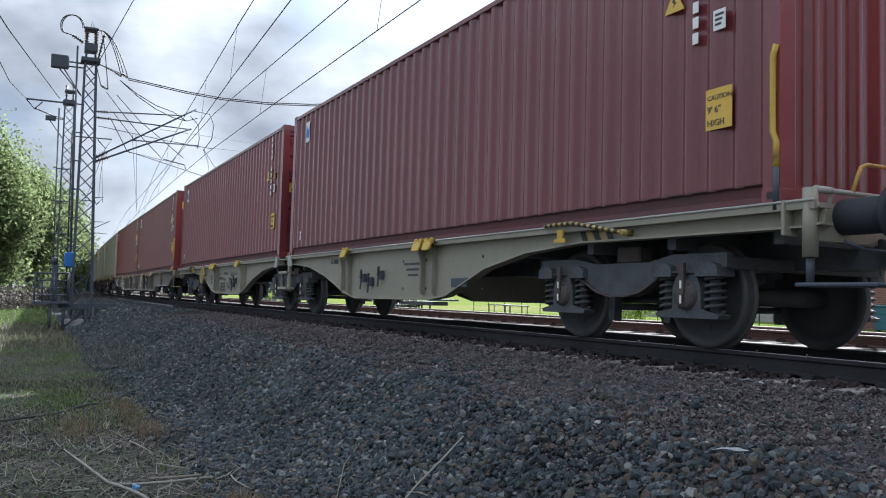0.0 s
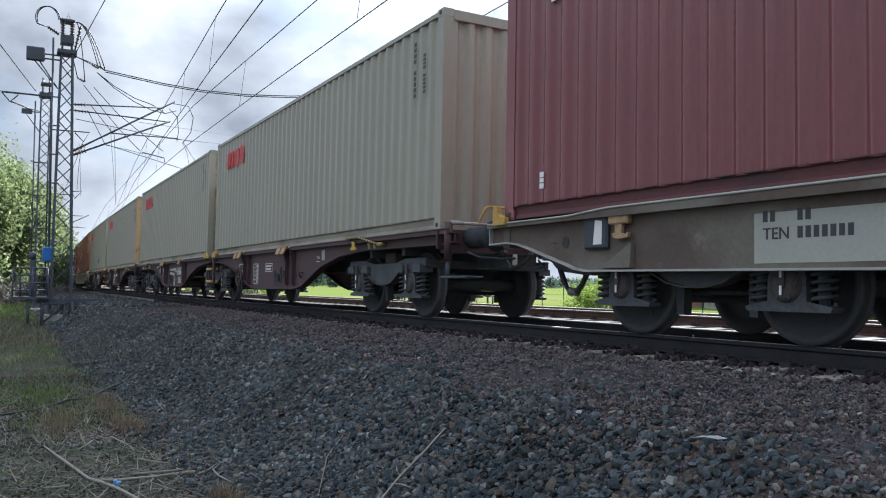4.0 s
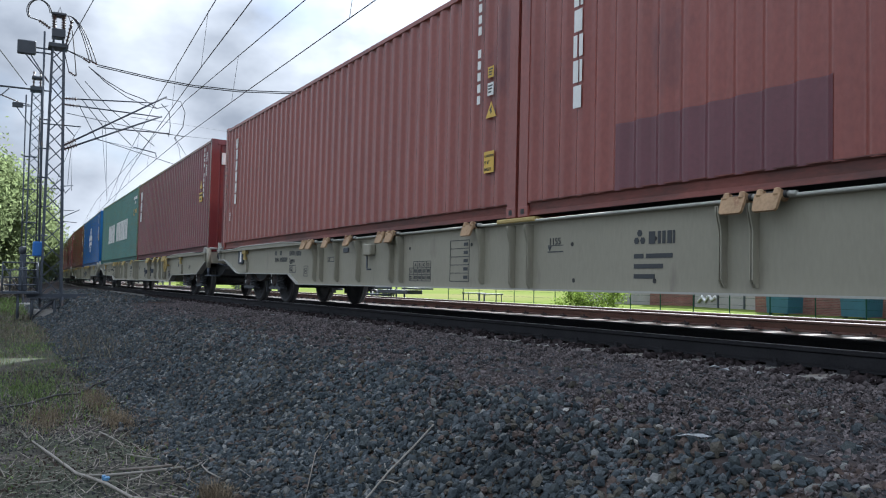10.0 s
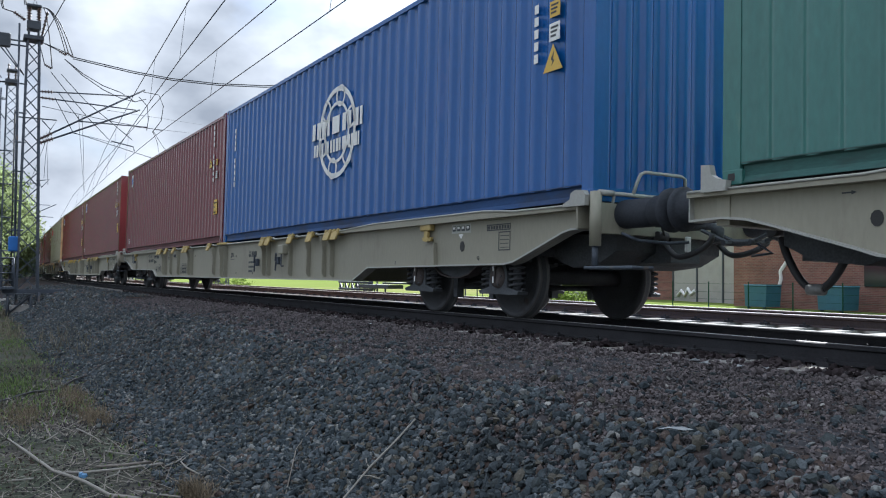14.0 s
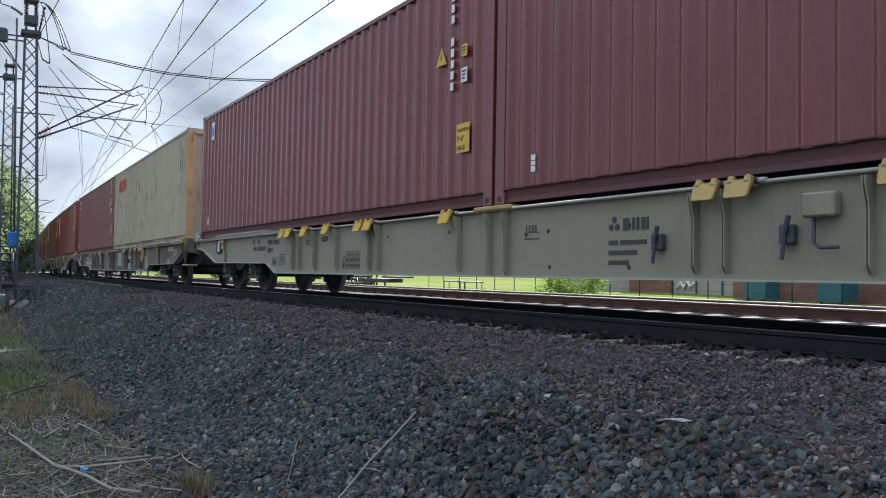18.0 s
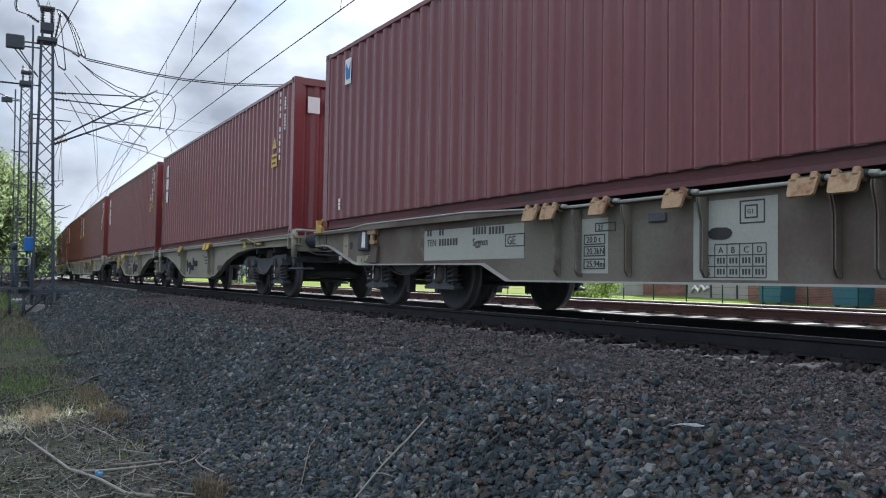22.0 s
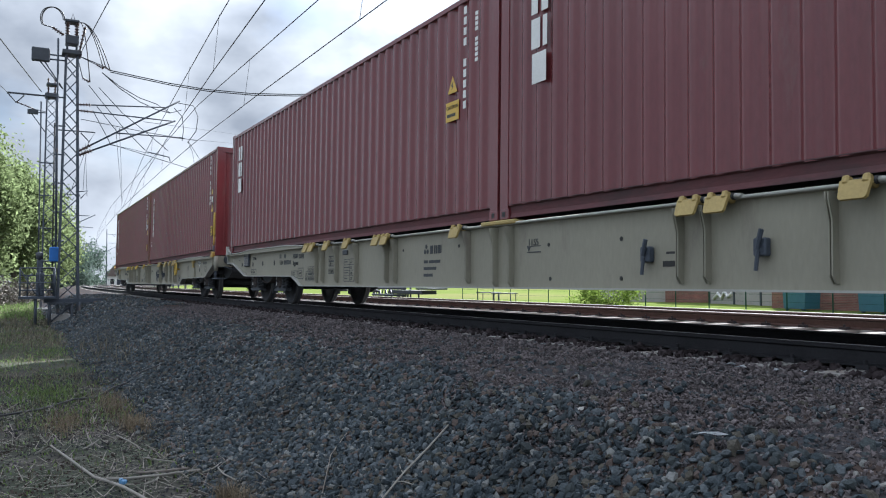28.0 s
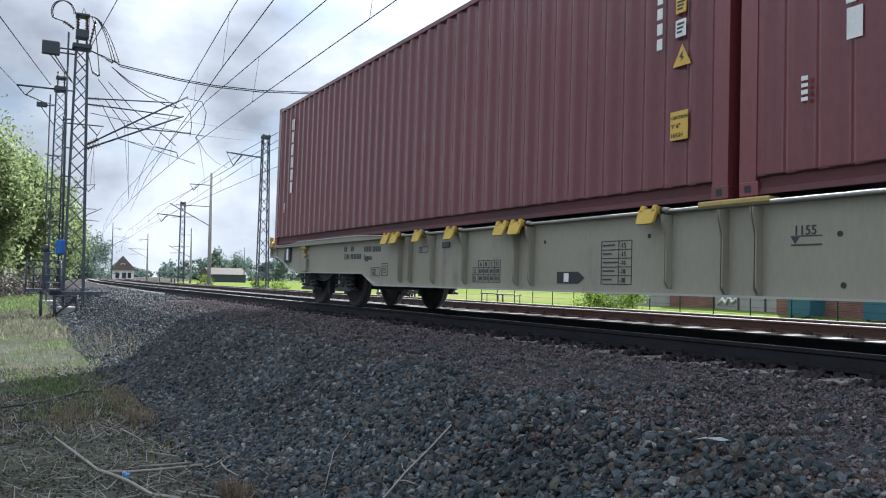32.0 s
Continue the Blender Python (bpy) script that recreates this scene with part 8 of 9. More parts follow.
for y, z, w, h, nm in ((-1.1, 0.9, 0.8, 1.2, "window"), (1.4, 0.9, 0.7, 1.2, "window"), (0.3, 0.0, 0.9, 2.1, "door")):
    bm = B()
    box(bm, 2.36, 2.45, y - w / 2, y + w / 2, z, z + h)
    part(nm, bm, dark_glass if nm == "window" else dark_steel, house)
for x in (-1.1, 1.0):
    bm = B()
    box(bm, x - 0.4, x + 0.4, -2.35, -2.26, 0.9, 2.1)
    part("window", bm, dark_glass, house)
bm = B()
box(bm, 1.4, 2.0, -0.45, 0.45, 3.3, 4.1)
dorm = part("dormer", bm, plaster, house, "small pale dormer in the roof")
bm = B()
box(bm, 1.98, 2.03, -0.3, 0.3, 3.4, 4.0)
part("pane", bm, dark_glass, dorm)
for x, y, h in ((-150.0, 25.5, 1.1), (-139.0, 26.0, 1.0), (-120.0, 22.0, 1.2)):
    post = thing("trackside_post", "short dark post beside the far track", "post", pose(x, y, -0.5))
    bm = B()
    rod(bm, (0, 0, 0), (0, 0, h), 0.09, 8)
    part("shaft", bm, dark_steel, post)
    bm = B()
    box(bm, -0.12, 0.12, -0.16, 0.16, h, h + 0.35, 0.03)
    part("head", bm, dark_steel, post)

far_barn = thing("long_barn", "long low dark barn far beyond the meadow", "barn", pose(-262, 64, -1.0, 0, 0, 14))
bm = B()
box(bm, -3.5, 3.5, -6, 6, 0, 2.6)
part("wall", bm, dark_steel, far_barn)
bm = B()
prism(bm, ((-4.0, 2.5), (4.0, 2.5), (0.0, 4.6)), -6.4, 6.4)
part("roof", bm, roof_tile, far_barn, "dark pitched roof")

# ---- yard beyond the tracks ----
brick_wall_mat = bpy.data.materials.new("weathered_brickwork")
brick_wall_mat.use_nodes = True
bn, bl = brick_wall_mat.node_tree.nodes, brick_wall_mat.node_tree.links
bt = bn.new("ShaderNodeTexBrick")
bt.inputs["Color1"].default_value, bt.inputs["Color2"].default_value, bt.inputs["Mortar"].default_value = (0.21, 0.088, 0.068, 1), (0.145, 0.062, 0.052, 1), (0.20, 0.15, 0.125, 1)
bt.inputs["Scale"].default_value, bt.inputs["Mortar Size"].default_value = 1.0, 0.010
bt.inputs["Brick Width"].default_value, bt.inputs["Row Height"].default_value = 0.26, 0.08
bc, bmap = bn.new("ShaderNodeTexCoord"), bn.new("ShaderNodeMapping")
bmap.inputs["Rotation"].default_value = (radians(-90), 0, 0)
bnz, bmx = bn.new("ShaderNodeTexNoise"), bn.new("ShaderNodeMix")
bnz.inputs["Scale"].default_value, bnz.inputs["Detail"].default_value = 0.8, 6
bmx.data_type, bmx.blend_type = "RGBA", "OVERLAY"
bmx.inputs["Factor"].default_value = 0.6
bl.new(bc.outputs["Object"], bmap.inputs["Vector"])
bl.new(bmap.outputs["Vector"], bt.inputs["Vector"])
bl.new(bc.outputs["Object"], bnz.inputs["Vector"])
bl.new(bt.outputs["Color"], bmx.inputs["A"])
bl.new(bnz.outputs["Fac"], bmx.inputs["B"])
bl.new(bmx.outputs["Result"], bn["Principled BSDF"].inputs["Base Color"])
bn["Principled BSDF"].inputs["Roughness"].default_value = 0.9

works = thing("brick_building", "old red brick building with a white paint scrawl", "building", pose(-29.8, 36.8, -1.0, 0, 0, -6))
bm = B()
box(bm, 0, 42, 0, 9, 0, 4.6)
part("wall", bm, brick_wall_mat, works)
bm = B()
box(bm, -0.3, 42.3, -0.3, 9.3, 4.6, 4.9)
part("roof", bm, roof_tile, works)
bm = B()
pipe(bm, [(3.0, -0.02, 0.6), (3.1, -0.02, 1.1), (3.25, -0.02, 1.5), (3.2, -0.02, 1.9), (3.6, -0.02, 2.4), (3.8, -0.02, 2.7)], 0.10, 6)
part("paint_scrawl", bm, white_paint, works, "white paint scrawl")
bm = B()
box(bm, 8.0, 9.6, -0.06, 0.02, 1.2, 2.6)
part("window", bm, dark_glass, works)
shed = thing("concrete_panel_wall", "pale concrete panel wall with painted scrawls", "wall", pose(-38.0, 41.0, -1.0, 0, 0, -12))
for i in range(3):
    bm = B()
    box(bm, i * 2.5 + 0.02, i * 2.5 + 2.44, 0, 0.15, 0, 3.6, 0.02)
    part("panel", bm, concrete_pole, shed)
    bm = B()
    box(bm, i * 2.5 - 0.08, i * 2.5 + 0.06, -0.05, 0.2, 0, 3.7)
    part("post", bm, dark_steel, shed)
bm = B()
pipe(bm, [(0.5, -0.03, 0.35), (0.9, -0.03, 0.7), (1.3, -0.03, 0.4), (1.6, -0.03, 0.85), (1.9, -0.03, 0.5), (2.3, -0.03, 0.75)], 0.12, 6)
part("paint_scrawl", bm, white_paint, shed, "white paint scrawl")
low = thing("yard_wall", "low grey-white rendered yard wall", "wall", pose(-47.2, 39.0, -1.0, 0, 0, 22))
bm = B()
box(bm, 0, 6.6, 0, 0.2, 0, 1.45, 0.02)
part("wall", bm, concrete_pole, low)
bm = B()
box(bm, -0.05, 6.65, -0.04, 0.24, 1.45, 1.53)
part("coping", bm, concrete, low)
barn = thing("brick_outbuilding", "small gabled outbuilding of pale red brick", "building", pose(-41.6, 40.6, -1.0, 0, 0, 42))
bm = B()
prism(bm, ((0, 0), (5.4, 0), (5.4, 3.0), (2.7, 4.9), (0, 3.0)), 0.0, 4.0)
part("wall", bm, brick_wall_mat, barn)
for k, e in enumerate((-1, 1)):
    bm = B()
    prism(bm, ((2.7, 4.92), (2.7 + e * 3.0, 2.81), (2.7 + e * 3.0, 2.95), (2.7, 5.06)), -0.2, 4.2)
    part("roof_slope", bm, roof_tile, barn)
bm = B()
box(bm, 0.35, 1.15, -0.05, 0.02, 1.5, 2.2)
part("board", bm, white_paint, barn, "white board on the wall")
for x, y in ((-26.6, 35.0), (-22.3, 34.6), (-16.5, 34.0)):
    bin_ = thing("waste_container", "teal steel waste container against the brick wall", "waste container", pose(x, y, -1.0, 0, 0, -6), "waste containers")
    bm = B()
    prism(bm, ((-0.65, 0.12), (0.65, 0.12), (0.72, 1.12), (-0.72, 1.12)), -0.5, 0.5)
    part("body", bm, teal_paint, bin_)
    bm = B()
    box(bm, -0.75, 0.75, -0.55, 0.55, 1.12, 1.22, 0.04)
    part("lid", bm, teal_paint, bin_)
    for wx in (-0.5, 0.5):
        bm = B()
        lathe(bm, [(0.0, -0.45), (0.1, -0.45), (0.1, -0.38), (0.0, -0.38)], 10)
        part("castor", bm, rubber, bin_, "", pose(wx, 0, 0.1))
for i in range(4, 26):
    x, y = -66.0 + 2.4 * i, 33.5 - 0.08 * i
    ft = thing("fence_bay", "green wire fence bay between thin posts", "fence", pose(x, y, -1.0, 0, 0, -3), "bays of the green fence")
    bm = B()
    rod(bm, (0, 0, -0.1), (0, 0, 1.35), 0.03, 6)
    part("post", bm, fence_green, ft)
    for z in (0.15, 0.5, 0.85, 1.25):
        tube(ft, ((0, 0, z), (2.4, -0.08, z)), 0.006, "wire", fence_green)
bench = thing("steel_trestle", "dark steel frame with braces and a low deck beyond the tracks", "trestle", at(-48.8, 15.3, -1.0))
for x in (-1.85, -0.9, 0.15, 0.95, 2.1, 3.3):
    for y in (0.0, 0.9):
        tube(bench, ((x, y, 0), (x, y, 1.75)), 0.06, "post", dark_steel)
    tube(bench, ((x, 0, 0.1), (x + 0.7, 0, 1.0)), 0.045, "brace", dark_steel)
    tube(bench, ((x + 0.7, 0, 0.1), (x, 0, 1.0)), 0.045, "brace", dark_steel)
for z in (0.62, 1.05, 1.7):
    tube(bench, ((-1.95, -0.04, z), (3.4, -0.04, z)), 0.07, "beam", dark_steel)
bm = B()
box(bm, 1.6, 6.0, -0.2, 0.8, 0.72, 0.95, 0.02)
part("low_deck", bm, dark_steel, bench, "dark low deck beside the frame")
bm = B()
box(bm, 5.2, 7.4, -0.2, 0.8, 1.0, 1.1, 0.02)
part("top_board", bm, dark_steel, bench)
for x, y in ((-44.0, 29.0), (-47.5, 30.0)):
    car = thing("garden_table", "dark wooden table on the grass", "table", pose(x, y, -1.0, 0, 0, 20))
    bm = B()
    box(bm, -0.8, 0.8, -0.35, 0.35, 0.68, 0.75, 0.01)
    part("top", bm, dark_steel, car)
    for lx in (-0.7, 0.7):
        for ly in (-0.28, 0.28):
            tube(car, ((lx, ly, 0), (lx, ly, 0.68)), 0.03, "leg", dark_steel)


# ---- small things on the ground ----
pale_stalk = material("bleached_stalk", (0.25, 0.235, 0.205), 0.85, var=0.2, bump=0, island=0.3)


def lie(s, u, lift=0.02):
    return along(s, u, bank(u) + lift)


def run(name, pts, r, mat, label, category, lift=0.03):
    bm = B()
    pipe(bm, [lie(s, u, lift + 0.02 * math.sin(7 * s)) for s, u in pts], r, 6)
    return solo(name, bm, mat, label, category)


run("cable", ((-9.6, -6.3), (-10.21, -5.74), (-10.63, -5.38), (-10.92, -5.12), (-11.48, -4.86), (-11.98, -4.61), (-12.30, -4.39), (-12.10, -4.14), (-11.94, -3.94), (-11.98, -3.70), (-11.90, -3.43), (-12.66, -3.04), (-13.80, -2.43), (-13.90, -2.10)), 0.012, rubber, "black cable lying over grass and ballast", "cable", 0.045)
run("dry_stalk", ((-4.12, -4.50), (-4.19, -4.38), (-4.34, -4.11), (-4.38, -3.92), (-4.44, -3.75)), 0.0065, pale_stalk, "long bleached stalk lying on the ballast", "stalk", 0.05)
run("dry_stalk", ((-4.77, -4.46), (-5.30, -4.19), (-5.49, -3.98)), 0.004, twig, "thin dry stalk lying on the ballast", "stalk", 0.05)
run("twig", ((-4.49, -4.06), (-4.42, -4.09), (-4.34, -4.11)), 0.004, pale_stalk, "short side twig of a bleached stalk", "twig", 0.05)
run("twig", ((-4.34, -4.17), (-4.25, -4.15), (-4.16, -4.14)), 0.004, pale_stalk, "short side twig of a bleached stalk", "twig", 0.05)
run("branch", ((-7.60, -5.90), (-7.76, -5.79), (-7.13, -5.68), (-6.51, -5.56), (-6.31, -5.51), (-5.95, -5.43), (-5.65, -5.32), (-5.40, -5.18)), 0.011, pale_stalk, "bare fallen branch on the dry grass", "branch", 0.04)
run("branch", ((-6.40, -5.50), (-6.27, -5.37), (-6.23, -5.14), (-6.28, -4.95), (-6.30, -4.85)), 0.010, pale_stalk, "bare fallen branch on the dry grass", "branch", 0.04)
run("branch", ((-6.40, -5.29), (-6.33, -5.13), (-6.33, -4.93)), 0.009, twig, "bare fallen branch on the dry grass", "branch", 0.06)
for pts in (((-6.45, -4.59), (-6.24, -4.73), (-6.00, -4.75), (-5.77, -4.70)), ((-6.12, -4.87), (-6.30, -4.75), (-6.42, -4.66)), ((-5.52, -5.63), (-5.63, -5.52), (-5.66, -5.40)), ((-6.27, -5.87), (-6.24, -5.80), (-6.24, -5.71)), ((-5.68, -5.16), (-5.5, -5.06), (-5.25, -4.97)), ((-5.97, -5.30), (-6.02, -5.22), (-6.12, -5.18)), ((-6.76, -4.88), (-6.57, -4.93), (-6.35, -4.93)), ((-8.07, -5.22), (-7.7, -5.17), (-7.47, -5.10)), ((-7.58, -5.55), (-7.7, -5.46), (-7.82, -5.40)), ((-6.87, -5.16), (-6.76, -5.05), (-6.68, -4.95))):
    run("twig", pts, 0.006, pale_stalk, "pale bent twig lying on the soil", "twig", 0.04)
bm = B()
for i, (x, y) in enumerate(((-0.03, 0.0), (0.0, 0.012), (0.03, 0.0), (0.0, -0.012))):
    box(bm, x - 0.02, x + 0.02, y - 0.014, y + 0.014, 0.0, 0.015 + 0.006 * i, 0.005)
solo("plastic_litter", bm, material("pale_blue_plastic", (0.10, 0.24, 0.42), 0.5, var=0.1, bump=0.05), "crumpled scrap of blue plastic in the dry grass", "litter", at(-6.10, -5.42, bank(-5.42) + 0.05))
bm = B()
v = [bm.verts.new(p) for p in ((-0.075, -0.025, 0.0), (-0.02, -0.03, 0.012), (0.04, -0.02, 0.005), (0.08, 0.0, 0.01), (0.03, 0.025, 0.014), (-0.04, 0.02, 0.008))]
bm.faces.new(v)
bmesh.ops.solidify(bm, geom=list(bm.faces), thickness=0.004)
solo("paper_scrap", bm, paper, "white scrap of paper on the ballast", "litter", at(-2.64, -3.42, bank(-3.42) + 0.05, 30))
for i, (s, u) in enumerate(((-4.13, -1.5), (-4.3, -1.42), (-3.86, -1.46), (-3.7, -1.40), (-9.5, -1.6), (-14.0, -1.7), (-6.6, -1.45))):
    bm = B()
    v = [bm.verts.new(p) for p in ((-0.05, -0.02, 0.0), (0.01, -0.03, 0.012), (0.05, 0.0, 0.0), (0.0, 0.022, 0.016))]
    bm.faces.new(v)
    bmesh.ops.solidify(bm, geom=list(bm.faces), thickness=0.004)
    solo("paper_scrap", bm, paper, "pale scrap of litter beside the sleepers", "litter", at(s, u, bank(u) + 0.045, 40 * i))


# ---- ballast stones ----
P = (1 + 5 ** 0.5) / 2
ICO_V = np.array([(-1, P, 0), (1, P, 0), (-1, -P, 0), (1, -P, 0), (0, -1, P), (0, 1, P), (0, -1, -P), (0, 1, -P), (P, 0, -1), (P, 0, 1), (-P, 0, -1), (-P, 0, 1)], dtype=float) / 1.902
ICO_F = np.array([(0, 11, 5), (0, 5, 1), (0, 1, 7), (0, 7, 10), (0, 10, 11), (1, 5, 9), (5, 11, 4), (11, 10, 2), (10, 7, 6), (7, 1, 8), (3, 9, 4), (3, 4, 2), (3, 2, 6), (3, 6, 8), (3, 8, 9), (4, 9, 5), (2, 4, 11), (6, 2, 10), (8, 6, 7), (9, 8, 1)])
OCT_V = np.array([(1, 0, 0), (-1, 0, 0), (0, 1, 0), (0, -1, 0), (0, 0, 1), (0, 0, -1)], dtype=float)
OCT_F = np.array([(0, 2, 4), (2, 1, 4), (1, 3, 4), (3, 0, 4), (2, 0, 5), (1, 2, 5), (3, 1, 5), (0, 3, 5)])
BANK_U = np.array([-12, -4.75, -4.3, -3.45, -3.0, -1.3, 5.6, 7.0, 8.3])
BANK_Z = np.array([bank(u) for u in BANK_U])


def stones(name, n, s0, s1, u0, u1, rmin, rmax, mat, label, seed, fine=False, keep=None, sink=0.35):
    rng = np.random.default_rng(seed)
    s, u = rng.uniform(s0, s1, n), rng.uniform(u0, u1, n)
    if keep is not None:
        ok = keep(s, u, rng)
        s, u = s[ok], u[ok]
        n = len(s)
    r = rmin + (rmax - rmin) * rng.beta(1.6, 2.6, n)
    a = K * s
    x = np.sin(a) / K - np.sin(a) * u
    y = YC + (1 - np.cos(a)) / K + np.cos(a) * u
    z = np.interp(u, BANK_U, BANK_Z) + r * rng.uniform(min(-sink, 0.5), 0.55 if sink > 0.5 else 0.95 if sink > 0 else 1.3, n) + 0.015
    bv, bf = (OCT_V, OCT_F) if fine else (ICO_V, ICO_F)
    k = len(bv)
    # each stone is a lump cut by random planes
    cut = rng.normal(size=(n, 7, 3))
    cut /= np.linalg.norm(cut, axis=2)[:, :, None]
    face = np.einsum("kb,nmb->nkm", bv, cut)
    reach = np.min(np.where(face > 0.18, rng.uniform(0.55, 1.0, (n, 1, 7)) / np.maximum(face, 0.18), 1.25), axis=2)
    v = bv[None] * np.minimum(reach, 1.25)[:, :, None]
    v = v * (r[:, None] * rng.uniform((0.8, 0.7, 0.45), (1.5, 1.25, 1.0), (n, 3)))[:, None, :]
    # any turn about the upright, then a lean with the slope
    turn, lean = rng.uniform(0, np.pi, n), rng.normal(0, 0.36, (n, 2))
    lean[:, 0] += 0.5 * (np.interp(u + 0.05, BANK_U, BANK_Z) - np.interp(u - 0.05, BANK_U, BANK_Z)) / 0.1
    cz, sz = np.cos(turn), np.sin(turn)
    q = np.stack([cz, lean[:, 0] * cz + lean[:, 1] * sz, lean[:, 1] * cz - lean[:, 0] * sz, sz], 1)
    q /= np.linalg.norm(q, axis=1)[:, None]
    w, i, j, l = q.T
    rot = np.stack([1 - 2 * (j * j + l * l), 2 * (i * j - l * w), 2 * (i * l + j * w), 2 * (i * j + l * w), 1 - 2 * (i * i + l * l), 2 * (j * l - i * w), 2 * (i * l - j * w), 2 * (j * l + i * w), 1 - 2 * (i * i + j * j)], 1).reshape(n, 3, 3)
    v = np.einsum("nab,nkb->nka", rot, v) + np.stack([x, y, z], 1)[:, None, :]
    f = (bf[None] + (np.arange(n) * k)[:, None, None]).reshape(-1, 3)
    return solo(name, raw_mesh(name, v.reshape(-1, 3), f, mat), None, label, "gravel", kind="stuff")


def coarse_mask(s, u, rng):
    return (rng.uniform(size=len(s)) < np.clip((u + 5.02) / 0.5, 0.02, 1)) & (rng.uniform(size=len(s)) < np.clip((-3.12 - 0.35 * np.clip((s + 5.5) / 3, 0, 1) - u) / 0.75 + 0.22 + 0.35 * np.sin(1.7 * s) * np.sin(2.3 * s + 1), 0.04, 1))


def between(s, u, rng):
    frac = (s / 0.6) % 1.0
    inside = (np.abs(frac - 0.5) < 0.27) & ~((u > 2.4) & (u < 3.5)) | (np.abs(u - 2.02) < 0.6)
    rail = (np.abs(np.abs(u) - 0.7525) < 0.09) | (np.abs(np.abs(u - 4.05) - 0.7525) < 0.09)
    return inside & ~rail


stones("ballast_stones", 58000, -9.0, -1.2, -5.05, -2.3, 0.010, 0.034, stone, "angular dark grey crushed stones", 1, keep=coarse_mask)
stones("ballast_stones", 52000, -24.0, -9.0, -4.95, -2.3, 0.011, 0.034, stone, "angular dark grey crushed stones", 2, keep=coarse_mask)
stones("ballast_stones", 12000, -46.0, -24.0, -4.8, -1.5, 0.022, 0.055, stone, "angular dark grey crushed stones", 3)
stones("ballast_stones", 16000, -30.0, -1.0, -1.3, 0.66, 0.018, 0.042, rust_stone, "rust-stained crushed stones between the sleepers", 4, keep=between, sink=-0.9)
stones("ballast_stones", 24000, -30.0, -1.0, 1.36, 6.2, 0.012, 0.025, rust_stone, "rust-stained crushed stones between the sleepers", 14, keep=between, sink=0.9)
stones("soil_crumbs", 14000, -14.0, -3.4, -7.2, -4.6, 0.004, 0.016, bed_mat, "crumbs of dark soil and small stones", 19, True)
stones("fine_gravel", 42000, -8.5, -1.3, -3.75, -1.25, 0.005, 0.019, stone_fine, "brown fine gravel on the bank's flat top", 5, True)
stones("fine_gravel", 26000, -22.0, -8.5, -3.7, -1.25, 0.009, 0.024, stone_fine, "brown fine gravel on the bank's flat top", 6, True)
stones("sleeper_end_stones", 7000, -26.0, -1.0, -1.62, -0.86, 0.010, 0.026, stone_fine, "crushed stones heaped against the near rail", 9, sink=-0.9)
stones("ballast_stones", 9000, -1.2, 5.0, -4.95, -2.3, 0.012, 0.036, stone, "angular dark grey crushed stones", 21, keep=coarse_mask)
stones("pale_stones", 350, -16.0, -1.3, -4.7, -2.2, 0.008, 0.020, pale_stone, "scattered pale stones among the ballast", 10, sink=-0.8)
stones("loose_stones", 700, -9.0, -1.3, -2.5, -1.3, 0.008, 0.022, stone, "single stones on the fine gravel", 7)
stones("shoulder_stones", 2000, -22.0, -1.3, -1.62, -1.28, 0.010, 0.026, stone_fine, "stones against the sleeper ends", 8)


# ---- grass, stalks and twigs beside the bank ----
def blades(name, n, s0, s1, u0, u1, hmin, hmax, wid, mat, label, seed, flat=0.0, edge=0.0, patch=None):
    rng = np.random.default_rng(seed)
    s, u = rng.uniform(s0, s1, n), u0 + (u1 - u0) * rng.uniform(0, 1, n)
    if patch:
        ok = patch(s, u, rng)
        s, u = s[ok], u[ok]
        n = len(s)
    a = K * s
    x = np.sin(a) / K - np.sin(a) * u
    y = YC + (1 - np.cos(a)) / K + np.cos(a) * u
    z = np.interp(u, BANK_U, BANK_Z) + 0.01
    h = rng.uniform(hmin, hmax, n)
    az = rng.uniform(0, 2 * np.pi, n)
    el = np.where(rng.uniform(size=n) < flat, rng.uniform(0.02, 0.25, n), rng.uniform(0.7, 1.45, n))
    d = np.stack([np.cos(az) * np.cos(el), np.sin(az) * np.cos(el), np.sin(el)], 1)
    side = np.stack([-np.sin(az), np.cos(az), np.zeros(n)], 1) * wid * rng.uniform(0.6, 1.4, (n, 1))
    p = np.stack([x, y, z], 1)
    mid = p + d * h[:, None] * 0.55
    tip = p + d * h[:, None] + np.stack([np.cos(az) * 0.2, np.sin(az) * 0.2, -0.12 * np.ones(n)], 1) * h[:, None] * (el > 0.4)[:, None]
    tip[:, 2] = np.maximum(tip[:, 2], z + 0.005)
    v = np.stack([p - side, p + side, mid + side * 0.8, mid - side * 0.8, tip + side * 0.15, tip - side * 0.15], 1).reshape(-1, 3)
    b = (np.arange(n) * 6)[:, None]
    f = np.concatenate([b + np.array([[0, 1, 2, 3]]), b + np.array([[3, 2, 4, 5]])], 1).reshape(-1, 4)
    return solo(name, raw_mesh(name, v, f, mat), None, label, "grass", kind="stuff")


def mostly_far(s, u, rng):
    tufts = np.sin(1.3 * s + 2.1 * u) * np.sin(2.7 * u - 0.8 * s + 1) + 0.5 * np.sin(4.1 * s) * np.sin(5.3 * u)
    return rng.uniform(size=len(s)) < np.clip((-s - 6) / 12, 0.05, 1) * np.clip((-4.45 - u) / 0.5 + 0.2, 0, 1) * np.clip(0.35 + 0.9 * tufts, 0.04, 1)


def dry_zone(s, u, rng):
    return rng.uniform(size=len(s)) < np.clip((-4.55 - u) / 0.35 + 0.2, 0.0, 1) * (0.55 + 0.45 * np.sin(1.9 * s + 2 * u))


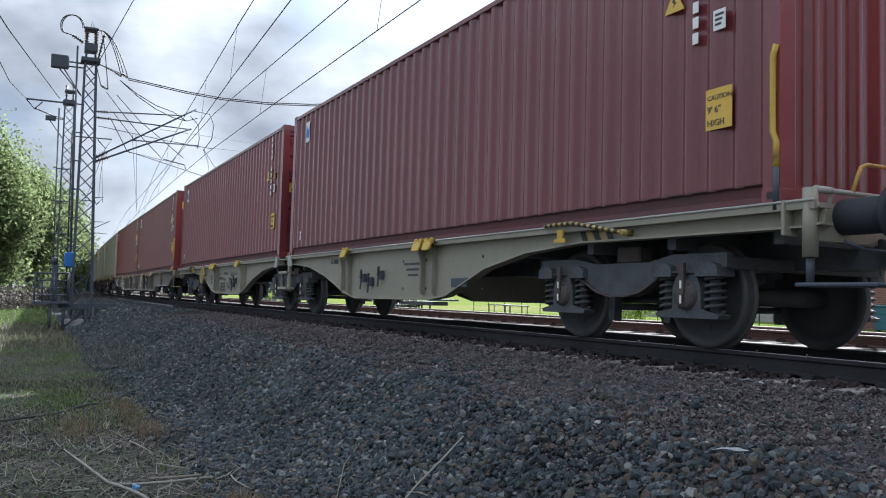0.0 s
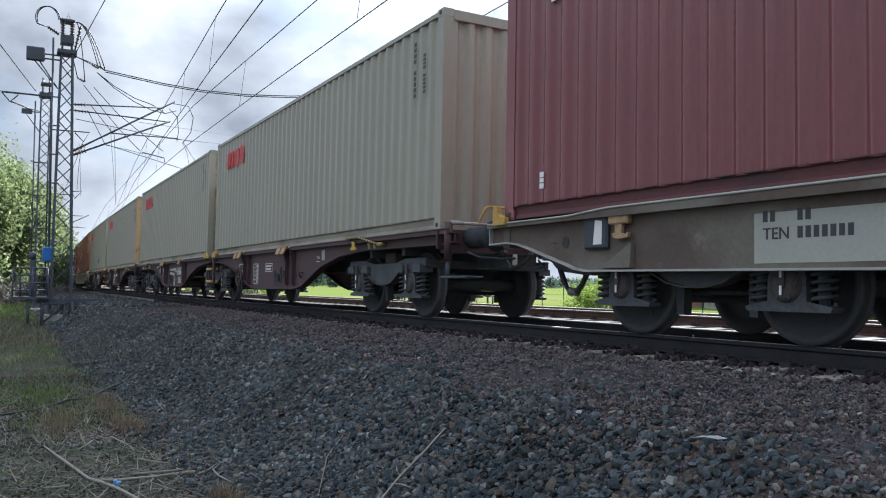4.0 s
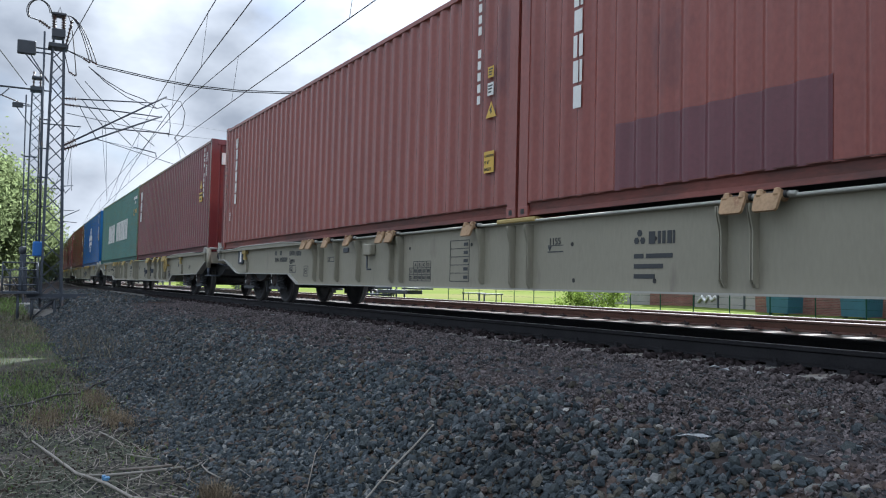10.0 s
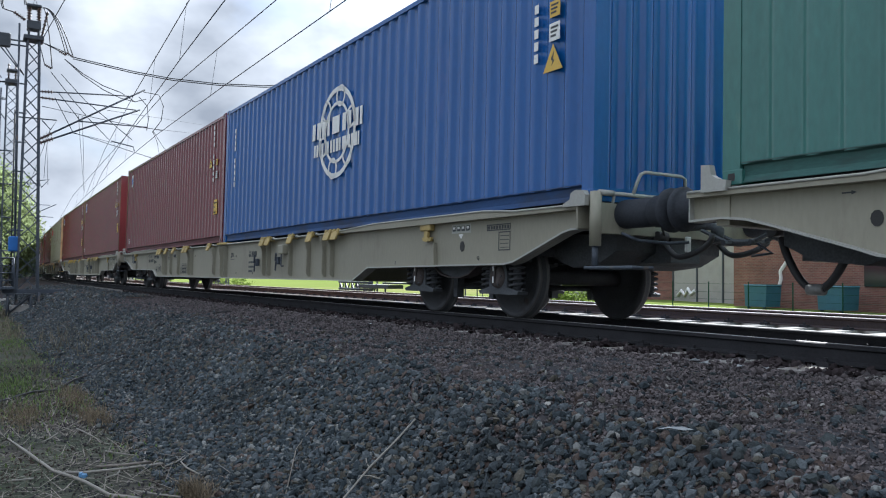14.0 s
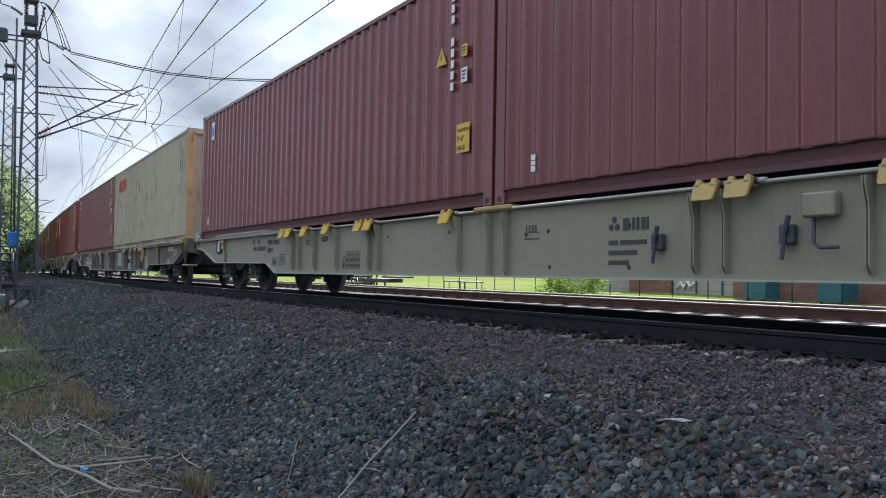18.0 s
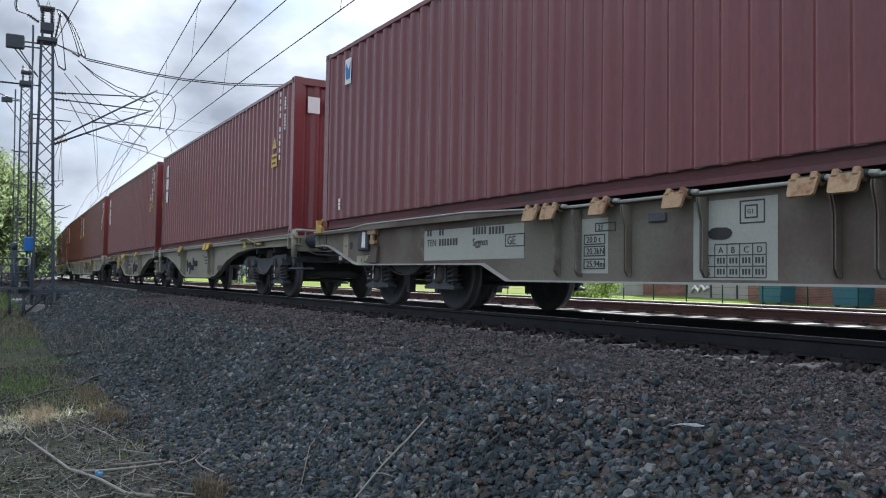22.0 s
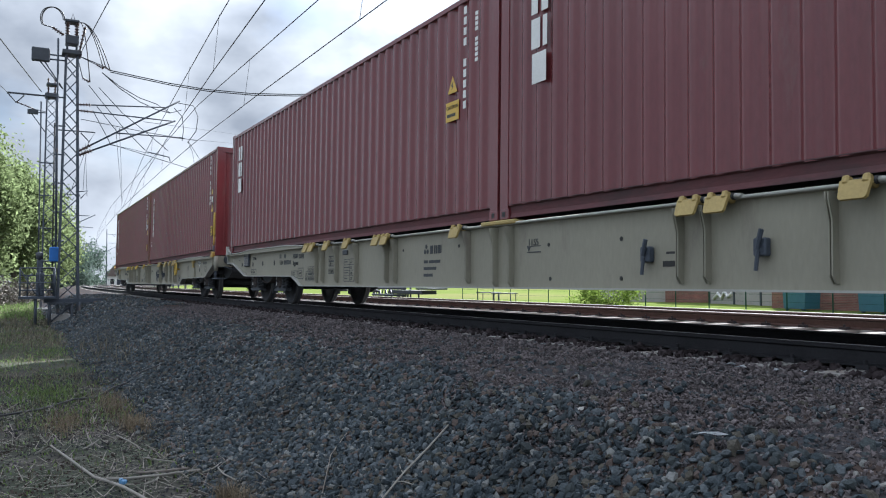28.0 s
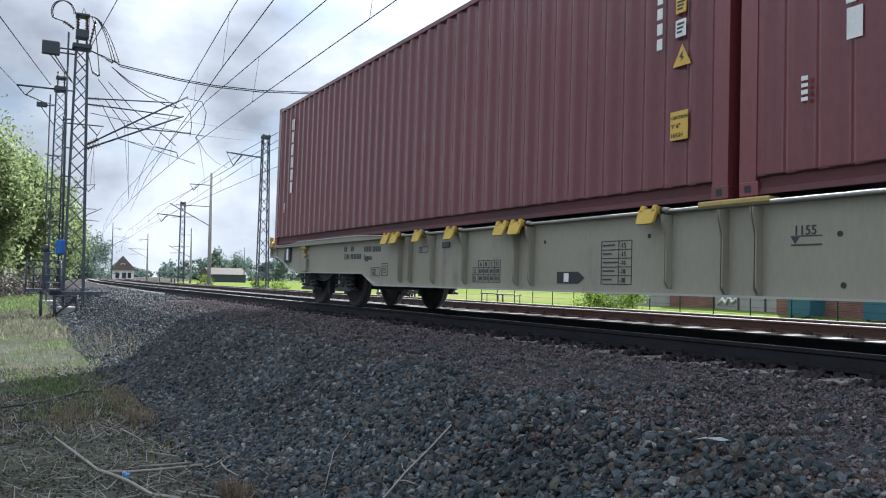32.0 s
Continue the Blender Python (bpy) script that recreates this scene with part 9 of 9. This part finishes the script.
blades("green_grass", 9000, -34.0, -4.0, -7.4, -4.5, 0.04, 0.11, 0.004, blade_green, "short green grass beside the bank", 11, 0.1, patch=mostly_far)
blades("green_grass", 6500, -13.4, -10.2, -6.8, -5.0, 0.04, 0.11, 0.0045, blade_green, "tuft of fresh green grass", 12, 0.1, patch=lambda s, u, rng: rng.uniform(size=len(s)) < np.exp(-((s + 11.5) / 0.8) ** 2 - ((u + 5.6) / 0.32) ** 2))
blades("dry_grass", 10000, -26.0, -3.4, -7.4, -4.35, 0.03, 0.16, 0.0024, straw, "dry straw-coloured grass and stalks", 13, 0.55, patch=dry_zone)
for k, (cs, cu, rs, ru) in enumerate(((-10.1, -5.0, 0.55, 0.13), (-8.6, -4.98, 0.32, 0.10), (-5.35, -4.85, 0.16, 0.07), (-9.0, -5.6, 0.5, 0.16))):
    blades("dry_grass", 3200, cs - 2 * rs, cs + 2 * rs, cu - 2 * ru, cu + 2 * ru, 0.05, 0.17, 0.0022, brown_straw, "tuft of dry brown grass at the bank's foot", 40 + k, 0.1, patch=lambda s, u, rng, c=(cs, cu, rs, ru): rng.uniform(size=len(s)) < np.exp(-((s - c[0]) / c[2]) ** 2 - ((u - c[1]) / c[3]) ** 2))
blades("fallen_twigs", 2600, -12.0, -3.4, -7.2, -4.5, 0.06, 0.42, 0.0034, twig, "thin dry twigs scattered on the ground", 15, 1.0)
blades("fallen_stalks", 600, -10.5, -3.8, -7.2, -4.75, 0.08, 0.34, 0.0036, twig, "bleached dry stalks lying criss-cross on the ground", 24, 1.0, patch=lambda s, u, rng: rng.uniform(size=len(s)) < np.clip(0.45 + 0.6 * np.sin(1.7 * s + 0.6) * np.sin(2.2 * u + s), 0.05, 1))
blades("mixed_grass", 12000, -26.0, -9.0, -8.0, -4.75, 0.03, 0.10, 0.006, blade_green, "patchy green grass between dry stalks", 28, 0.2, patch=lambda s, u, rng: rng.uniform(size=len(s)) < np.clip(0.05 + 0.9 * np.sin(1.1 * s + 0.7 * u) * np.sin(1.9 * u + 0.4 * s), 0.04, 1))
blades("mixed_grass", 6000, -26.0, -9.0, -8.0, -4.75, 0.04, 0.13, 0.0045, straw, "dry stalks between patches of grass", 29, 0.35)
blades("dry_weeds", 140, -19.0, -14.0, -4.75, -4.1, 0.2, 0.5, 0.004, straw, "dry weeds at the bank's foot", 16, 0.05)
blades("low_weeds", 9000, -16.0, -3.6, -7.4, -4.6, 0.015, 0.06, 0.006, blade_green, "tiny green weeds in the bare soil", 18, 0.4, patch=lambda s, u, rng: rng.uniform(size=len(s)) < np.clip(0.4 + 0.7 * np.sin(2.3 * s + 1.1 * u) * np.sin(3.1 * u - s), 0.03, 1))
blades("dry_grass", 9000, -3.4, 6.0, -9.5, -4.4, 0.03, 0.16, 0.0026, straw, "dry straw-coloured grass and stalks", 22, 0.55, patch=dry_zone)
blades("far_grass", 4000, -60.0, -34.0, -8.0, -4.8, 0.1, 0.35, 0.012, blade_green, "longer grass under the trees", 17, 0.1)
blades("far_grass", 7000, -60.0, -20.0, -9.0, -4.8, 0.08, 0.28, 0.010, straw, "longer dry grass under the trees", 27, 0.15)


def motions():
    """The train rolls past, slowing down; its wheels turn."""
    for ob, a, b, m in TRAIN:
        walk(ob, [(t, riding(a, b, t) @ m) for t in range(33)])
    for e in (1, -1):
        first = SPIN[e][0]
        walk(first, [(i / FPS, pose(e * 0.9, 0, 0.46) @ Matrix.Rotation(gone(i / FPS) / 0.46, 4, "Y")) for i in range(32 * FPS + 1)])
        for w in SPIN[e][1:]:
            w.rotation_mode = "QUATERNION"
            w.animation_data_create()
            w.animation_data.action = first.animation_data.action
            w.animation_data.action_slot = first.animation_data.action_slot


motions()
